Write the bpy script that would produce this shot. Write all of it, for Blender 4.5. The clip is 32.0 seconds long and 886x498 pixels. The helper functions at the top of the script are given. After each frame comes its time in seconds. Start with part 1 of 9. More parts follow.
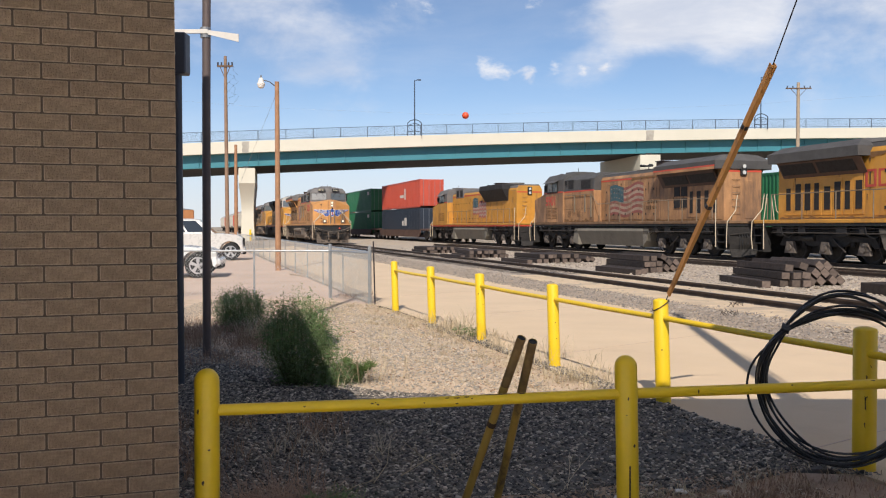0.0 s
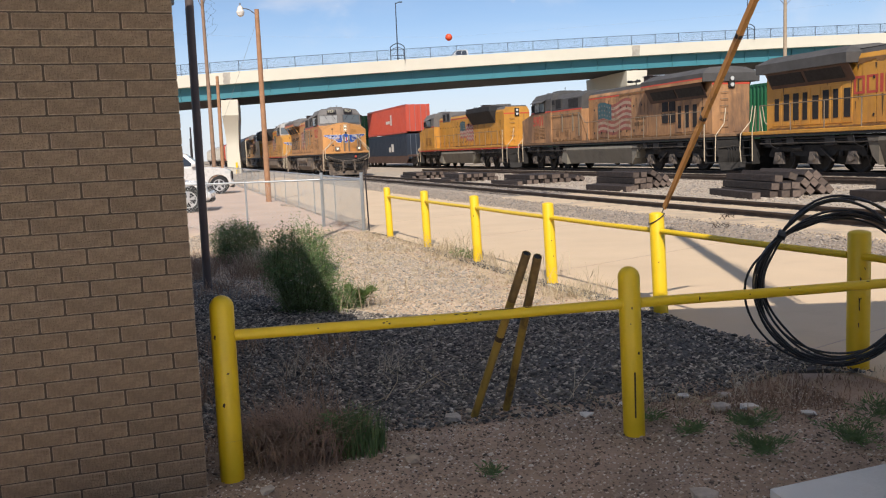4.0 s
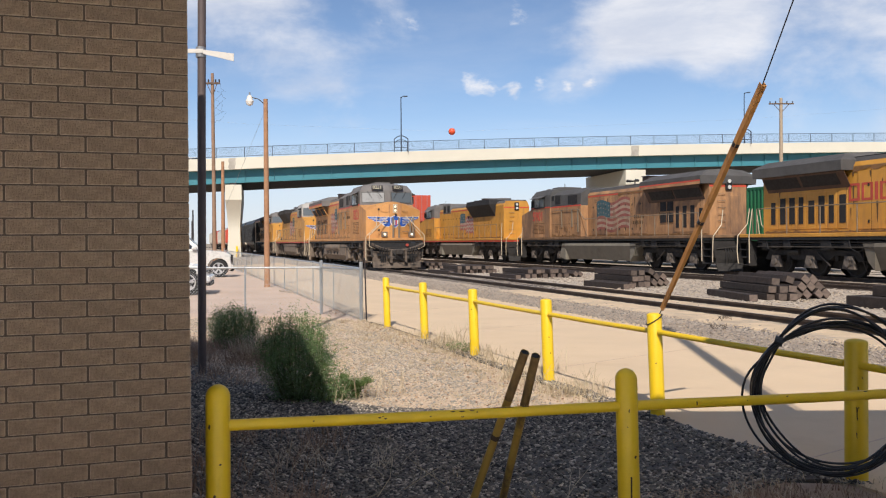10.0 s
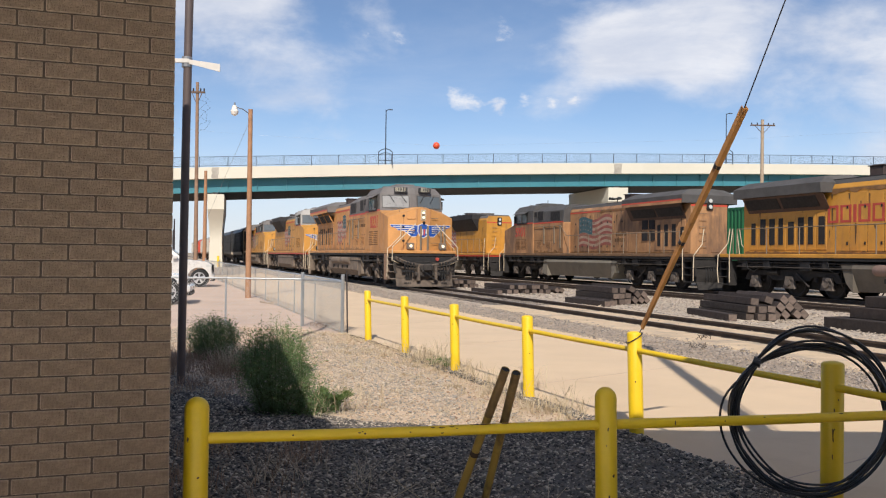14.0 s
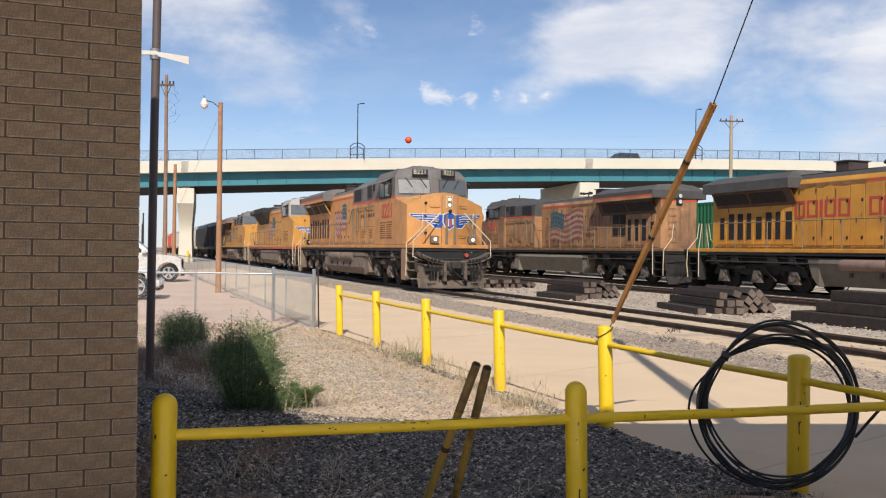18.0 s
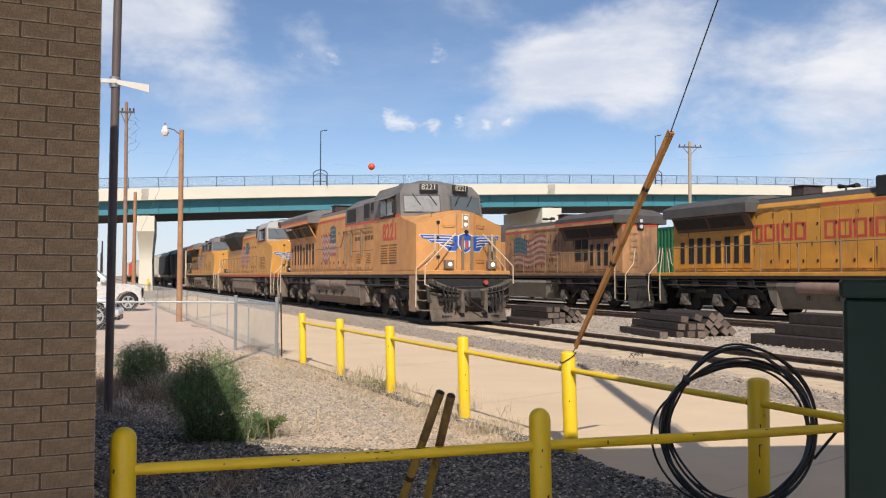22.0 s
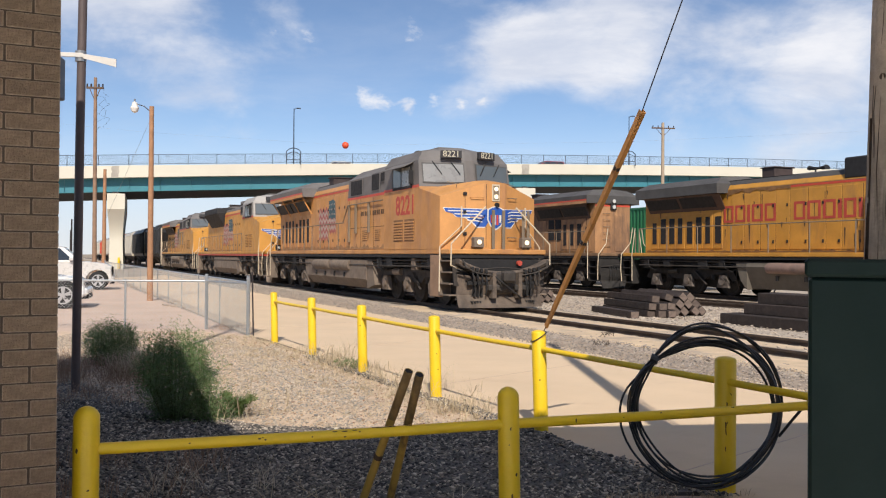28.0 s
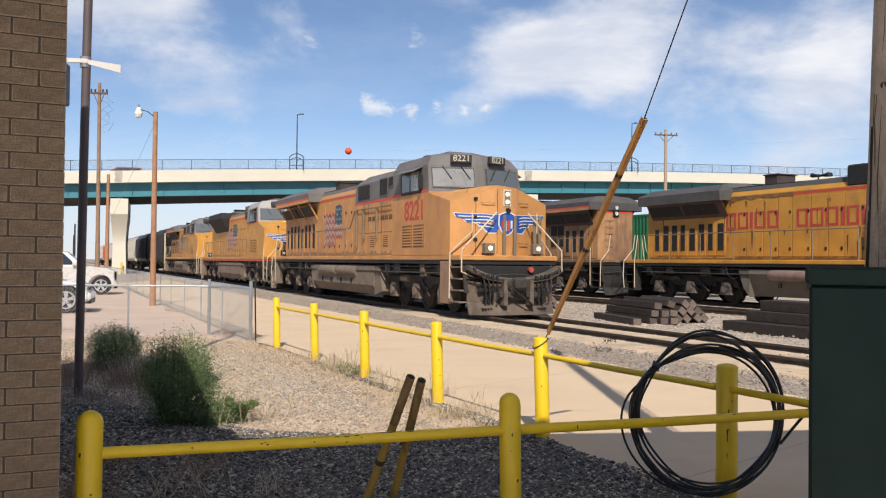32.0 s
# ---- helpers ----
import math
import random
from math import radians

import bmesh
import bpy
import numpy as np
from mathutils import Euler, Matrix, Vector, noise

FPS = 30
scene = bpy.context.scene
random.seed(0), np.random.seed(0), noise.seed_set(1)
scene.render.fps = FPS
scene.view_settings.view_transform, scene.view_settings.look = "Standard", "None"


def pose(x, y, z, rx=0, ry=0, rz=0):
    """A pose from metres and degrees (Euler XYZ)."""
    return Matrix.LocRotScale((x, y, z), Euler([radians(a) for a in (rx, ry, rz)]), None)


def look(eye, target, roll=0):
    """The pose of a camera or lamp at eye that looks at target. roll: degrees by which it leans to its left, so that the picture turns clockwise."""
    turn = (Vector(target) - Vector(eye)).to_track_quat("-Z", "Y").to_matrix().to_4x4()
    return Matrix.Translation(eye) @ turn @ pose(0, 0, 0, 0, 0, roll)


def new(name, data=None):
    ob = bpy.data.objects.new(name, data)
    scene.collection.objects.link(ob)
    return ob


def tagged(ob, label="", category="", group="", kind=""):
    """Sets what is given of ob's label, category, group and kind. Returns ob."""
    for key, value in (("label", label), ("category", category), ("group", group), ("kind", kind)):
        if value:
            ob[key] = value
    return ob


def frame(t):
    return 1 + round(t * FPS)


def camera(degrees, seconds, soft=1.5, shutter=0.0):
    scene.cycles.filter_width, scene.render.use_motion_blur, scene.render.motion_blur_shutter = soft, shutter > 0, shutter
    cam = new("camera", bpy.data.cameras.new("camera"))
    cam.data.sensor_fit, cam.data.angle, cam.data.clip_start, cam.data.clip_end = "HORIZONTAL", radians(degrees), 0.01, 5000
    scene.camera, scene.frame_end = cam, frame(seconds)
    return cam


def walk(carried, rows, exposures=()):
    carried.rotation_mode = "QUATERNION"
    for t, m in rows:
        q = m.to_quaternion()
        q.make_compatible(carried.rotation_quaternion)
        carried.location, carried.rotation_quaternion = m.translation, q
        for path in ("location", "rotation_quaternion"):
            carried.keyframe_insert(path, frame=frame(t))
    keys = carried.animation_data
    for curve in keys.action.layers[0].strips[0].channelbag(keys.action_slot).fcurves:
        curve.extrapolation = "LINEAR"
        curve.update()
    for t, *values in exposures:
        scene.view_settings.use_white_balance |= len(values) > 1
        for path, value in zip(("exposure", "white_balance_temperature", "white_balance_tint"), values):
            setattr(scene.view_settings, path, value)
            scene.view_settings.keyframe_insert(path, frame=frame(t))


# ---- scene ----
cam = camera(54.5, 32.0, soft=1.15)
EXPOSURE = [(0, 0.20, 6480, 12), (3, 0.28, 6480, 12), (6, 0.14, 6480, 12), (9, 0.21, 6480, 12), (12, 0.21, 6480, 12), (20, 0.21, 6480, 12), (32, 0.23, 6480, 12)]
PATH = [
    (0, (0.136, 0.746, 1.522), (0.105, 2.745, 1.469), -0.1),
    (0.5, (0.065, 0.717, 1.529), (0.077, 2.716, 1.476), -0.6),
    (1, (-0.025, 0.669, 1.526), (0.006, 2.668, 1.474), -1.3),
    (1.5, (-0.03, 0.661, 1.526), (-0.001, 2.66, 1.462), -1.2),
    (2, (0.035, 0.671, 1.513), (0.055, 2.668, 1.418), -1.2),
    (2.5, (0.068, 0.672, 1.517), (0.089, 2.667, 1.375), -2.4),
    (3, (0.067, 0.683, 1.503), (0.072, 2.675, 1.32), -2.4),
    (3.5, (0.064, 0.69, 1.494), (0.054, 2.676, 1.257), -2.7),
    (5.5, (0.048, 0.641, 1.532), (0.06, 2.638, 1.422), -0.4),
    (6, (0.046, 0.643, 1.532), (0.068, 2.642, 1.464), -0.1),
    (6.5, (0.05, 0.65, 1.534), (0.079, 2.649, 1.48), 0.1),
    (7, (0.055, 0.652, 1.534), (0.077, 2.651, 1.486), -0.1),
    (7.5, (0.055, 0.652, 1.536), (0.062, 2.651, 1.49), -0.4),
    (8, (0.054, 0.648, 1.536), (0.054, 2.647, 1.495), -0.2),
    (8.5, (0.052, 0.646, 1.537), (0.052, 2.646, 1.508), -0.2),
    (9, (0.051, 0.633, 1.538), (0.047, 2.633, 1.523), -0.3),
    (9.5, (0.054, 0.641, 1.536), (0.05, 2.641, 1.524), -0.4),
    (10, (0.047, 0.643, 1.531), (0.048, 2.643, 1.514), -0.4),
    (10.5, (0.033, 0.622, 1.539), (0.037, 2.622, 1.526), -0.0),
    (11, (0.029, 0.615, 1.539), (0.039, 2.615, 1.544), 0.1),
    (11.5, (0.022, 0.614, 1.541), (0.041, 2.613, 1.564), 0.4),
    (12, (0.022, 0.613, 1.541), (0.043, 2.613, 1.573), 0.4),
    (12.5, (0.024, 0.623, 1.542), (0.052, 2.622, 1.565), 0.5),
    (13, (0.026, 0.614, 1.543), (0.062, 2.613, 1.557), 0.6),
    (13.5, (0.028, 0.614, 1.543), (0.065, 2.614, 1.555), 0.6),
    (14, (0.043, 0.627, 1.543), (0.085, 2.627, 1.558), 0.7),
    (14.5, (0.048, 0.623, 1.544), (0.095, 2.623, 1.564), 0.9),
    (16.5, (0.053, 0.628, 1.546), (0.111, 2.628, 1.56), 0.7),
    (17, (0.046, 0.627, 1.544), (0.109, 2.626, 1.56), 0.7),
    (17.5, (0.048, 0.636, 1.543), (0.127, 2.634, 1.552), 0.7),
    (18, (0.049, 0.637, 1.545), (0.156, 2.634, 1.548), 0.7),
    (18.5, (0.042, 0.634, 1.546), (0.164, 2.631, 1.547), 0.7),
    (19, (0.042, 0.635, 1.547), (0.169, 2.631, 1.545), 0.7),
    (19.5, (0.043, 0.638, 1.546), (0.189, 2.633, 1.547), 0.9),
    (20, (0.047, 0.633, 1.55), (0.221, 2.625, 1.566), 1.1),
    (20.5, (0.043, 0.627, 1.552), (0.241, 2.617, 1.592), 1.2),
    (21, (0.046, 0.625, 1.557), (0.256, 2.614, 1.615), 0.8),
    (21.5, (0.05, 0.623, 1.559), (0.257, 2.611, 1.626), 0.4),
    (22, (0.054, 0.624, 1.556), (0.244, 2.614, 1.62), 0.2),
    (22.5, (0.06, 0.62, 1.556), (0.227, 2.612, 1.617), 0.1),
    (23, (0.059, 0.626, 1.556), (0.207, 2.62, 1.613), 0.2),
    (23.5, (0.063, 0.632, 1.554), (0.2, 2.627, 1.607), 0.1),
    (24, (0.062, 0.626, 1.556), (0.2, 2.621, 1.603), 0.2),
    (24.5, (0.063, 0.63, 1.557), (0.205, 2.625, 1.604), 0.3),
    (25, (0.064, 0.629, 1.556), (0.213, 2.623, 1.605), 0.2),
    (25.5, (0.064, 0.637, 1.554), (0.225, 2.63, 1.602), 0.3),
    (27.5, (0.082, 0.647, 1.55), (0.316, 2.633, 1.569), 0.5),
    (28, (0.082, 0.649, 1.55), (0.332, 2.633, 1.567), 0.4),
    (28.5, (0.082, 0.638, 1.551), (0.341, 2.621, 1.571), 0.5),
    (29, (0.086, 0.642, 1.551), (0.349, 2.624, 1.575), 0.4),
    (29.5, (0.081, 0.642, 1.55), (0.343, 2.624, 1.576), 0.5),
    (30, (0.082, 0.639, 1.553), (0.335, 2.623, 1.581), 0.5),
    (30.5, (0.081, 0.635, 1.552), (0.325, 2.62, 1.582), 0.5),
    (31, (0.086, 0.641, 1.553), (0.328, 2.626, 1.585), 0.5),
    (31.5, (0.083, 0.633, 1.553), (0.329, 2.617, 1.583), 0.6),
    (32, (0.081, 0.63, 1.551), (0.325, 2.615, 1.582), 0.6),
]
walk(cam, [(t, look(eye, target, roll)) for t, eye, target, roll in PATH], EXPOSURE)

# ---- world, sun, exposure ----
SUN_EL, SUN_AZ = 42.0, 185.0   # degrees; azimuth the light comes from, clockwise from +y
world = bpy.data.worlds.new("sky_world")
scene.world = world
world.use_nodes = True


def link(tree, a, b):
    tree.links.new(a, b)


def build_world():
    t = world.node_tree
    t.nodes.clear()
    out = t.nodes.new("ShaderNodeOutputWorld")
    bg = t.nodes.new("ShaderNodeBackground")
    bg.inputs["Strength"].default_value = 0.098
    sky = t.nodes.new("ShaderNodeTexSky")
    sky.sky_type, sky.sun_disc = "NISHITA", False
    sky.sun_elevation, sky.sun_rotation = radians(SUN_EL), radians(SUN_AZ)
    sky.air_density, sky.dust_density, sky.ozone_density, sky.altitude = 1.0, 0.25, 2.6, 1800
    co = t.nodes.new("ShaderNodeTexCoord")
    # flatten the direction onto a cloud deck: xy / (z + 0.12)
    sep = t.nodes.new("ShaderNodeSeparateXYZ")
    link(t, co.outputs["Generated"], sep.inputs[0])
    add = t.nodes.new("ShaderNodeMath")
    add.operation, add.inputs[1].default_value = "ADD", 0.16
    link(t, sep.outputs["Z"], add.inputs[0])
    mx = t.nodes.new("ShaderNodeMath")
    mx.operation, mx.inputs[1].default_value = "MAXIMUM", 0.03
    link(t, add.outputs[0], mx.inputs[0])
    comb = t.nodes.new("ShaderNodeCombineXYZ")
    for n, axis in enumerate("XY"):
        dv = t.nodes.new("ShaderNodeMath")
        dv.operation = "DIVIDE"
        link(t, sep.outputs[axis], dv.inputs[0])
        link(t, mx.outputs[0], dv.inputs[1])
        link(t, dv.outputs[0], comb.inputs[n])

    def fbm(scale, detail, rough, offset):
        mp = t.nodes.new("ShaderNodeMapping")
        mp.inputs["Location"].default_value = offset
        mp.inputs["Scale"].default_value = (1, 1.35, 1)
        link(t, comb.outputs[0], mp.inputs[0])
        nz = t.nodes.new("ShaderNodeTexNoise")
        nz.inputs["Scale"].default_value, nz.inputs["Detail"].default_value = scale, detail
        nz.inputs["Roughness"].default_value, nz.inputs["Distortion"].default_value = rough, 0.35
        link(t, mp.outputs[0], nz.inputs["Vector"])
        return nz.outputs["Fac"]

    def ramp(src, lo, hi):
        r = t.nodes.new("ShaderNodeMapRange")
        r.interpolation_type = "SMOOTHSTEP"
        r.inputs["From Min"].default_value, r.inputs["From Max"].default_value = lo, hi
        link(t, src, r.inputs["Value"])
        return r.outputs["Result"]

    def math2(op, a, b):
        m = t.nodes.new("ShaderNodeMath")
        m.operation, m.use_clamp = op, op != "MULTIPLY"
        for n, v in enumerate((a, b)):
            if isinstance(v, (int, float)):
                m.inputs[n].default_value = v
            else:
                link(t, v, m.inputs[n])
        return m.outputs[0]

    def bank(way, size, sharp=0.0):
        """A patch of sky round one direction where the cloud is denser."""
        v = t.nodes.new("ShaderNodeVectorMath")
        v.operation = "DISTANCE"
        link(t, co.outputs["Generated"], v.inputs[0])
        v.inputs[1].default_value = Vector(way).normalized()
        r = t.nodes.new("ShaderNodeMapRange")
        r.interpolation_type = "SMOOTHSTEP"
        r.inputs["From Min"].default_value, r.inputs["From Max"].default_value = size, size * sharp
        link(t, v.outputs["Value"], r.inputs["Value"])
        return r.outputs["Result"]

    def lumps(scale, rough, place):
        mp = t.nodes.new("ShaderNodeMapping")
        mp.inputs["Location"].default_value, mp.inputs["Scale"].default_value = place, (1, 1, 1.8)
        link(t, co.outputs["Generated"], mp.inputs[0])
        nz = t.nodes.new("ShaderNodeTexNoise")
        nz.inputs["Scale"].default_value, nz.inputs["Detail"].default_value = scale, 9
        nz.inputs["Roughness"].default_value, nz.inputs["Distortion"].default_value = rough, 0.2
        link(t, mp.outputs[0], nz.inputs["Vector"])
        return nz.outputs["Fac"]

    def cover(banks):
        total = None
        for way, size, gain in banks:
            b = math2("MULTIPLY", bank(way, size), gain)
            total = b if total is None else math2("ADD", total, b)
        return total

    thin = ramp(fbm(1.1, 7, 0.62, (3.1, 0.4, 0)), 0.42, 0.86)
    big = ramp(math2("ADD", math2("MULTIPLY", lumps(7.0, 0.58, (0.35, 0, 0.1)), 1.0), math2("MULTIPLY", cover(CLOUD_BANKS), 0.45)), 0.60, 1.0)
    small = ramp(math2("ADD", math2("MULTIPLY", lumps(42.0, 0.6, (0.1, 0, 0.4)), 1.0), math2("MULTIPLY", cover(CLOUD_PUFFS), 0.42)), 0.68, 1.06)
    veil = math2("MULTIPLY", ramp(sep.outputs["Z"], 0.17, 0.01), 0.75)
    mask = math2("ADD", math2("ADD", math2("MULTIPLY", thin, 0.18), math2("MULTIPLY", big, 0.85)), math2("MULTIPLY", small, 0.8))
    tone = ramp(fbm(2.3, 6, 0.6, (7.7, 1.2, 0)), 0.3, 0.75)
    white = t.nodes.new("ShaderNodeMix")
    white.data_type = "RGBA"
    white.inputs[6].default_value, white.inputs[7].default_value = CLOUD_DARK, CLOUD_LIGHT
    link(t, tone, white.inputs[0])
    mix = t.nodes.new("ShaderNodeMix")
    mix.data_type = "RGBA"
    link(t, mask, mix.inputs[0])
    link(t, sky.outputs[0], mix.inputs[6])
    link(t, white.outputs[2], mix.inputs[7])
    # distant thin cloud low over the horizon
    low = t.nodes.new("ShaderNodeMix")
    low.data_type = "RGBA"
    low.inputs[7].default_value = CLOUD_DARK
    link(t, veil, low.inputs[0])
    link(t, mix.outputs[2], low.inputs[6])
    link(t, low.outputs[2], bg.inputs["Color"])
    link(t, bg.outputs[0], out.inputs[0])


CLOUD_DARK, CLOUD_LIGHT = (6.0, 6.4, 7.2, 1), (8.6, 8.6, 8.6, 1)
# direction, breadth, density
CLOUD_BANKS = [((0.215, 1, 0.245), 0.07, 0.55), ((0.285, 1, 0.25), 0.10, 0.95), ((0.33, 1, 0.24), 0.07, 0.4), ((0.17, 1, 0.215), 0.08, 0.40), ((0.46, 1, 0.25), 0.20, 0.45), ((0.58, 1, 0.19), 0.12, 0.42), ((0.36, 1, 0.30), 0.10, 0.5), ((0.70, 1, 0.30), 0.25, 0.5),
               # the overhead bank closing this list is unseen, added to raise the skylight
               ((-0.05, 1, 0.275), 0.07, 0.40), ((-0.17, 1, 0.215), 0.15, 0.40), ((-0.27, 1, 0.30), 0.16, 0.42), ((-0.25, 1, 0.40), 0.2, 0.4), ((0.15, 1, 0.42), 0.25, 0.4), ((-0.6, 1, 0.6), 0.5, 0.4), ((0.1, -0.1, 1), 1.0, 0.95)]
CLOUD_PUFFS = [((0.033, 1, 0.183), 0.024, 1.0), ((0.055, 1, 0.177), 0.022, 0.9), ((0.083, 1, 0.177), 0.022, 0.95), ((0.115, 1, 0.182), 0.02, 0.8), ((0.145, 1, 0.181), 0.018, 0.75), ((0.172, 1, 0.181), 0.016, 0.7), ((0.087, 1, 0.266), 0.026, 0.85), ((-0.075, 1, 0.255), 0.016, 0.6), ((-0.03, 1, 0.25), 0.025, 0.55)]
build_world()

sun_data = bpy.data.lights.new("sun", "SUN")
sun_data.energy, sun_data.angle, sun_data.color = 4.35, radians(0.53), (1.0, 0.93, 0.82)
sun = new("sun", sun_data)
_a, _e = radians(SUN_AZ), radians(SUN_EL)
SUN_FROM = Vector((math.sin(_a) * math.cos(_e), math.cos(_a) * math.cos(_e), math.sin(_e)))
sun.matrix_world = look(SUN_FROM * 200, (0, 0, 0))


# ---- materials ----
def mat(name, color, rough=0.7, metal=0.0, var=0.18, scale=3.0, fine=40.0, bump=0.15, stain=None, amount=0.0, stain_scale=1.2, streak=1.0, spec=0.5, random_shift=0.0, coat=0.0, grit=0.35):
    """A procedural surface: base colour, two scales of variation, a stain with its own shape, fine relief."""
    m = bpy.data.materials.new(name)
    m.use_nodes = True
    t = m.node_tree
    b = t.nodes["Principled BSDF"]
    co = t.nodes.new("ShaderNodeTexCoord")
    mp = t.nodes.new("ShaderNodeMapping")
    link(t, co.outputs["Object"], mp.inputs[0])

    def noise_node(s, d, r=0.6, stretch=1.0):
        src = mp.outputs[0]
        if stretch != 1.0:
            mm = t.nodes.new("ShaderNodeMapping")
            mm.inputs["Scale"].default_value = (1, 1, 1 / stretch)
            link(t, co.outputs["Object"], mm.inputs[0])
            src = mm.outputs[0]
        n = t.nodes.new("ShaderNodeTexNoise")
        n.inputs["Scale"].default_value, n.inputs["Detail"].default_value, n.inputs["Roughness"].default_value = s, d, r
        link(t, src, n.inputs["Vector"])
        return n.outputs["Fac"]

    def mixc(fac, a, bcol):
        n = t.nodes.new("ShaderNodeMix")
        n.data_type = "RGBA"
        for idx, v in ((0, fac), (6, a), (7, bcol)):
            if hasattr(v, "is_linked"):
                link(t, v, n.inputs[idx])
            else:
                n.inputs[idx].default_value = v
        return n.outputs[2]

    def rng(src, lo, hi, to0=0.0, to1=1.0):
        n = t.nodes.new("ShaderNodeMapRange")
        for k, v in (("From Min", lo), ("From Max", hi), ("To Min", to0), ("To Max", to1)):
            n.inputs[k].default_value = v
        link(t, src, n.inputs["Value"])
        return n.outputs["Result"]

    c = Vector(color)
    dark, light = (*(c * (1 - var)), 1), (*[min(1, v) for v in c * (1 + var)], 1)
    col = mixc(rng(noise_node(scale, 5), 0.3, 0.7), dark, light)
    grain = noise_node(fine, 4)
    col = mixc(rng(grain, 0.25 if grit < 0.5 else 0.42, 0.75, 0.0, grit), col, (*(c * (1 - 1.6 * var)), 1))
    if random_shift:
        oi = t.nodes.new("ShaderNodeObjectInfo")
        hs = t.nodes.new("ShaderNodeHueSaturation")
        link(t, rng(oi.outputs["Random"], 0, 1, 1 - random_shift, 1 + random_shift), hs.inputs["Value"])
        link(t, col, hs.inputs["Color"])
        col = hs.outputs[0]
    if stain:
        s = noise_node(stain_scale, 7, 0.68, streak)
        lo = 0.72 - 0.42 * amount
        col = mixc(rng(s, lo, lo + 0.16, 0.0, 0.9), col, (*stain, 1))
    link(t, col, b.inputs["Base Color"])
    b.inputs["Metallic"].default_value = metal
    link(t, rng(noise_node(scale * 2.3, 4), 0.3, 0.7, max(0.05, rough - 0.1), min(1, rough + 0.1)), b.inputs["Roughness"])
    b.inputs["Specular IOR Level"].default_value = spec
    b.inputs["Coat Weight"].default_value = coat
    if bump:
        bn = t.nodes.new("ShaderNodeBump")
        bn.inputs["Strength"].default_value, bn.inputs["Distance"].default_value = bump, 0.02
        link(t, grain, bn.inputs["Height"])
        link(t, bn.outputs[0], b.inputs["Normal"])
    return m


def glow_mat(name, color, strength):
    m = bpy.data.materials.new(name)
    m.use_nodes = True
    b = m.node_tree.nodes["Principled BSDF"]
    b.inputs["Base Color"].default_value = (*color, 1)
    b.inputs["Emission Color"].default_value = (*color, 1)
    b.inputs["Emission Strength"].default_value = strength
    return m


def glass_mat(name, color, rough=0.05, alpha=1.0):
    m = bpy.data.materials.new(name)
    m.use_nodes = True
    b = m.node_tree.nodes["Principled BSDF"]
    b.inputs["Base Color"].default_value = (*color, 1)
    b.inputs["Roughness"].default_value = rough
    b.inputs["Specular IOR Level"].default_value = 0.8
    b.inputs["Alpha"].default_value = alpha
    return m


def chain_mat(name, color, wire):
    """Woven wire: a diamond lattice of galvanised strands with open gaps."""
    m = mat(name, color, 0.5, 0.1, bump=0)
    t = m.node_tree
    b = t.nodes["Principled BSDF"]
    co = t.nodes.new("ShaderNodeTexCoord")
    total = None
    for ang in (45, -45):
        mp = t.nodes.new("ShaderNodeMapping")
        mp.inputs["Rotation"].default_value = (0, radians(ang), 0)
        link(t, co.outputs["Object"], mp.inputs[0])
        sp = t.nodes.new("ShaderNodeSeparateXYZ")
        link(t, mp.outputs[0], sp.inputs[0])
        md = t.nodes.new("ShaderNodeMath")
        md.operation, md.inputs[1].default_value = "PINGPONG", 0.025
        link(t, sp.outputs["X"], md.inputs[0])
        lt = t.nodes.new("ShaderNodeMath")
        lt.operation, lt.inputs[1].default_value = "LESS_THAN", wire
        link(t, md.outputs[0], lt.inputs[0])
        if total is None:
            total = lt.outputs[0]
        else:
            mxn = t.nodes.new("ShaderNodeMath")
            mxn.operation = "MAXIMUM"
            link(t, total, mxn.inputs[0])
            link(t, lt.outputs[0], mxn.inputs[1])
            total = mxn.outputs[0]
    link(t, total, b.inputs["Alpha"])
    return m


M = {}
M["brick"] = mat("tan_brick", (0.332, 0.231, 0.149), 0.85, var=0.27, scale=16, fine=105, bump=1.3, grit=0.6, stain=(0.50, 0.41, 0.315), amount=0.28, stain_scale=7, random_shift=0.07)
M["brick_edge"] = mat("brick_edge_highlight", (0.43, 0.32, 0.22), 0.9, var=0.35, scale=30, fine=150, bump=0.5)
M["mortar"] = mat("brown_mortar", (0.115, 0.083, 0.058), 0.95, fine=120, bump=0.5)
M["yellow"] = mat("yellow_pole_paint", (0.78, 0.52, 0.012), 0.45, var=0.06, scale=6, fine=60, bump=0.08, stain=(0.30, 0.19, 0.03), amount=0.12, stain_scale=9, coat=0.1)
M["chip"] = mat("bare_rusty_chip", (0.06, 0.035, 0.02), 0.8)
M["old_yellow"] = mat("worn_dull_yellow_pipe", (0.40, 0.25, 0.045), 0.6, stain=(0.085, 0.05, 0.025), amount=0.45, stain_scale=7, streak=3)
M["pipe_rust"] = mat("rust_browned_pipe", (0.21, 0.125, 0.045), 0.8, var=0.35, scale=12, stain=(0.33, 0.21, 0.05), amount=0.36, stain_scale=9, streak=3)
M["guard"] = mat("orange_guy_guard", (0.52, 0.235, 0.06), 0.65, stain=(0.10, 0.045, 0.02), amount=0.45, stain_scale=5, streak=4)
M["cable"] = mat("black_cable", (0.018, 0.018, 0.021), 0.38, bump=0.05)
M["cabinet"] = mat("dark_green_enamel", (0.0085, 0.021, 0.017), 0.6, var=0.15, scale=2, bump=0.05, spec=0.22)
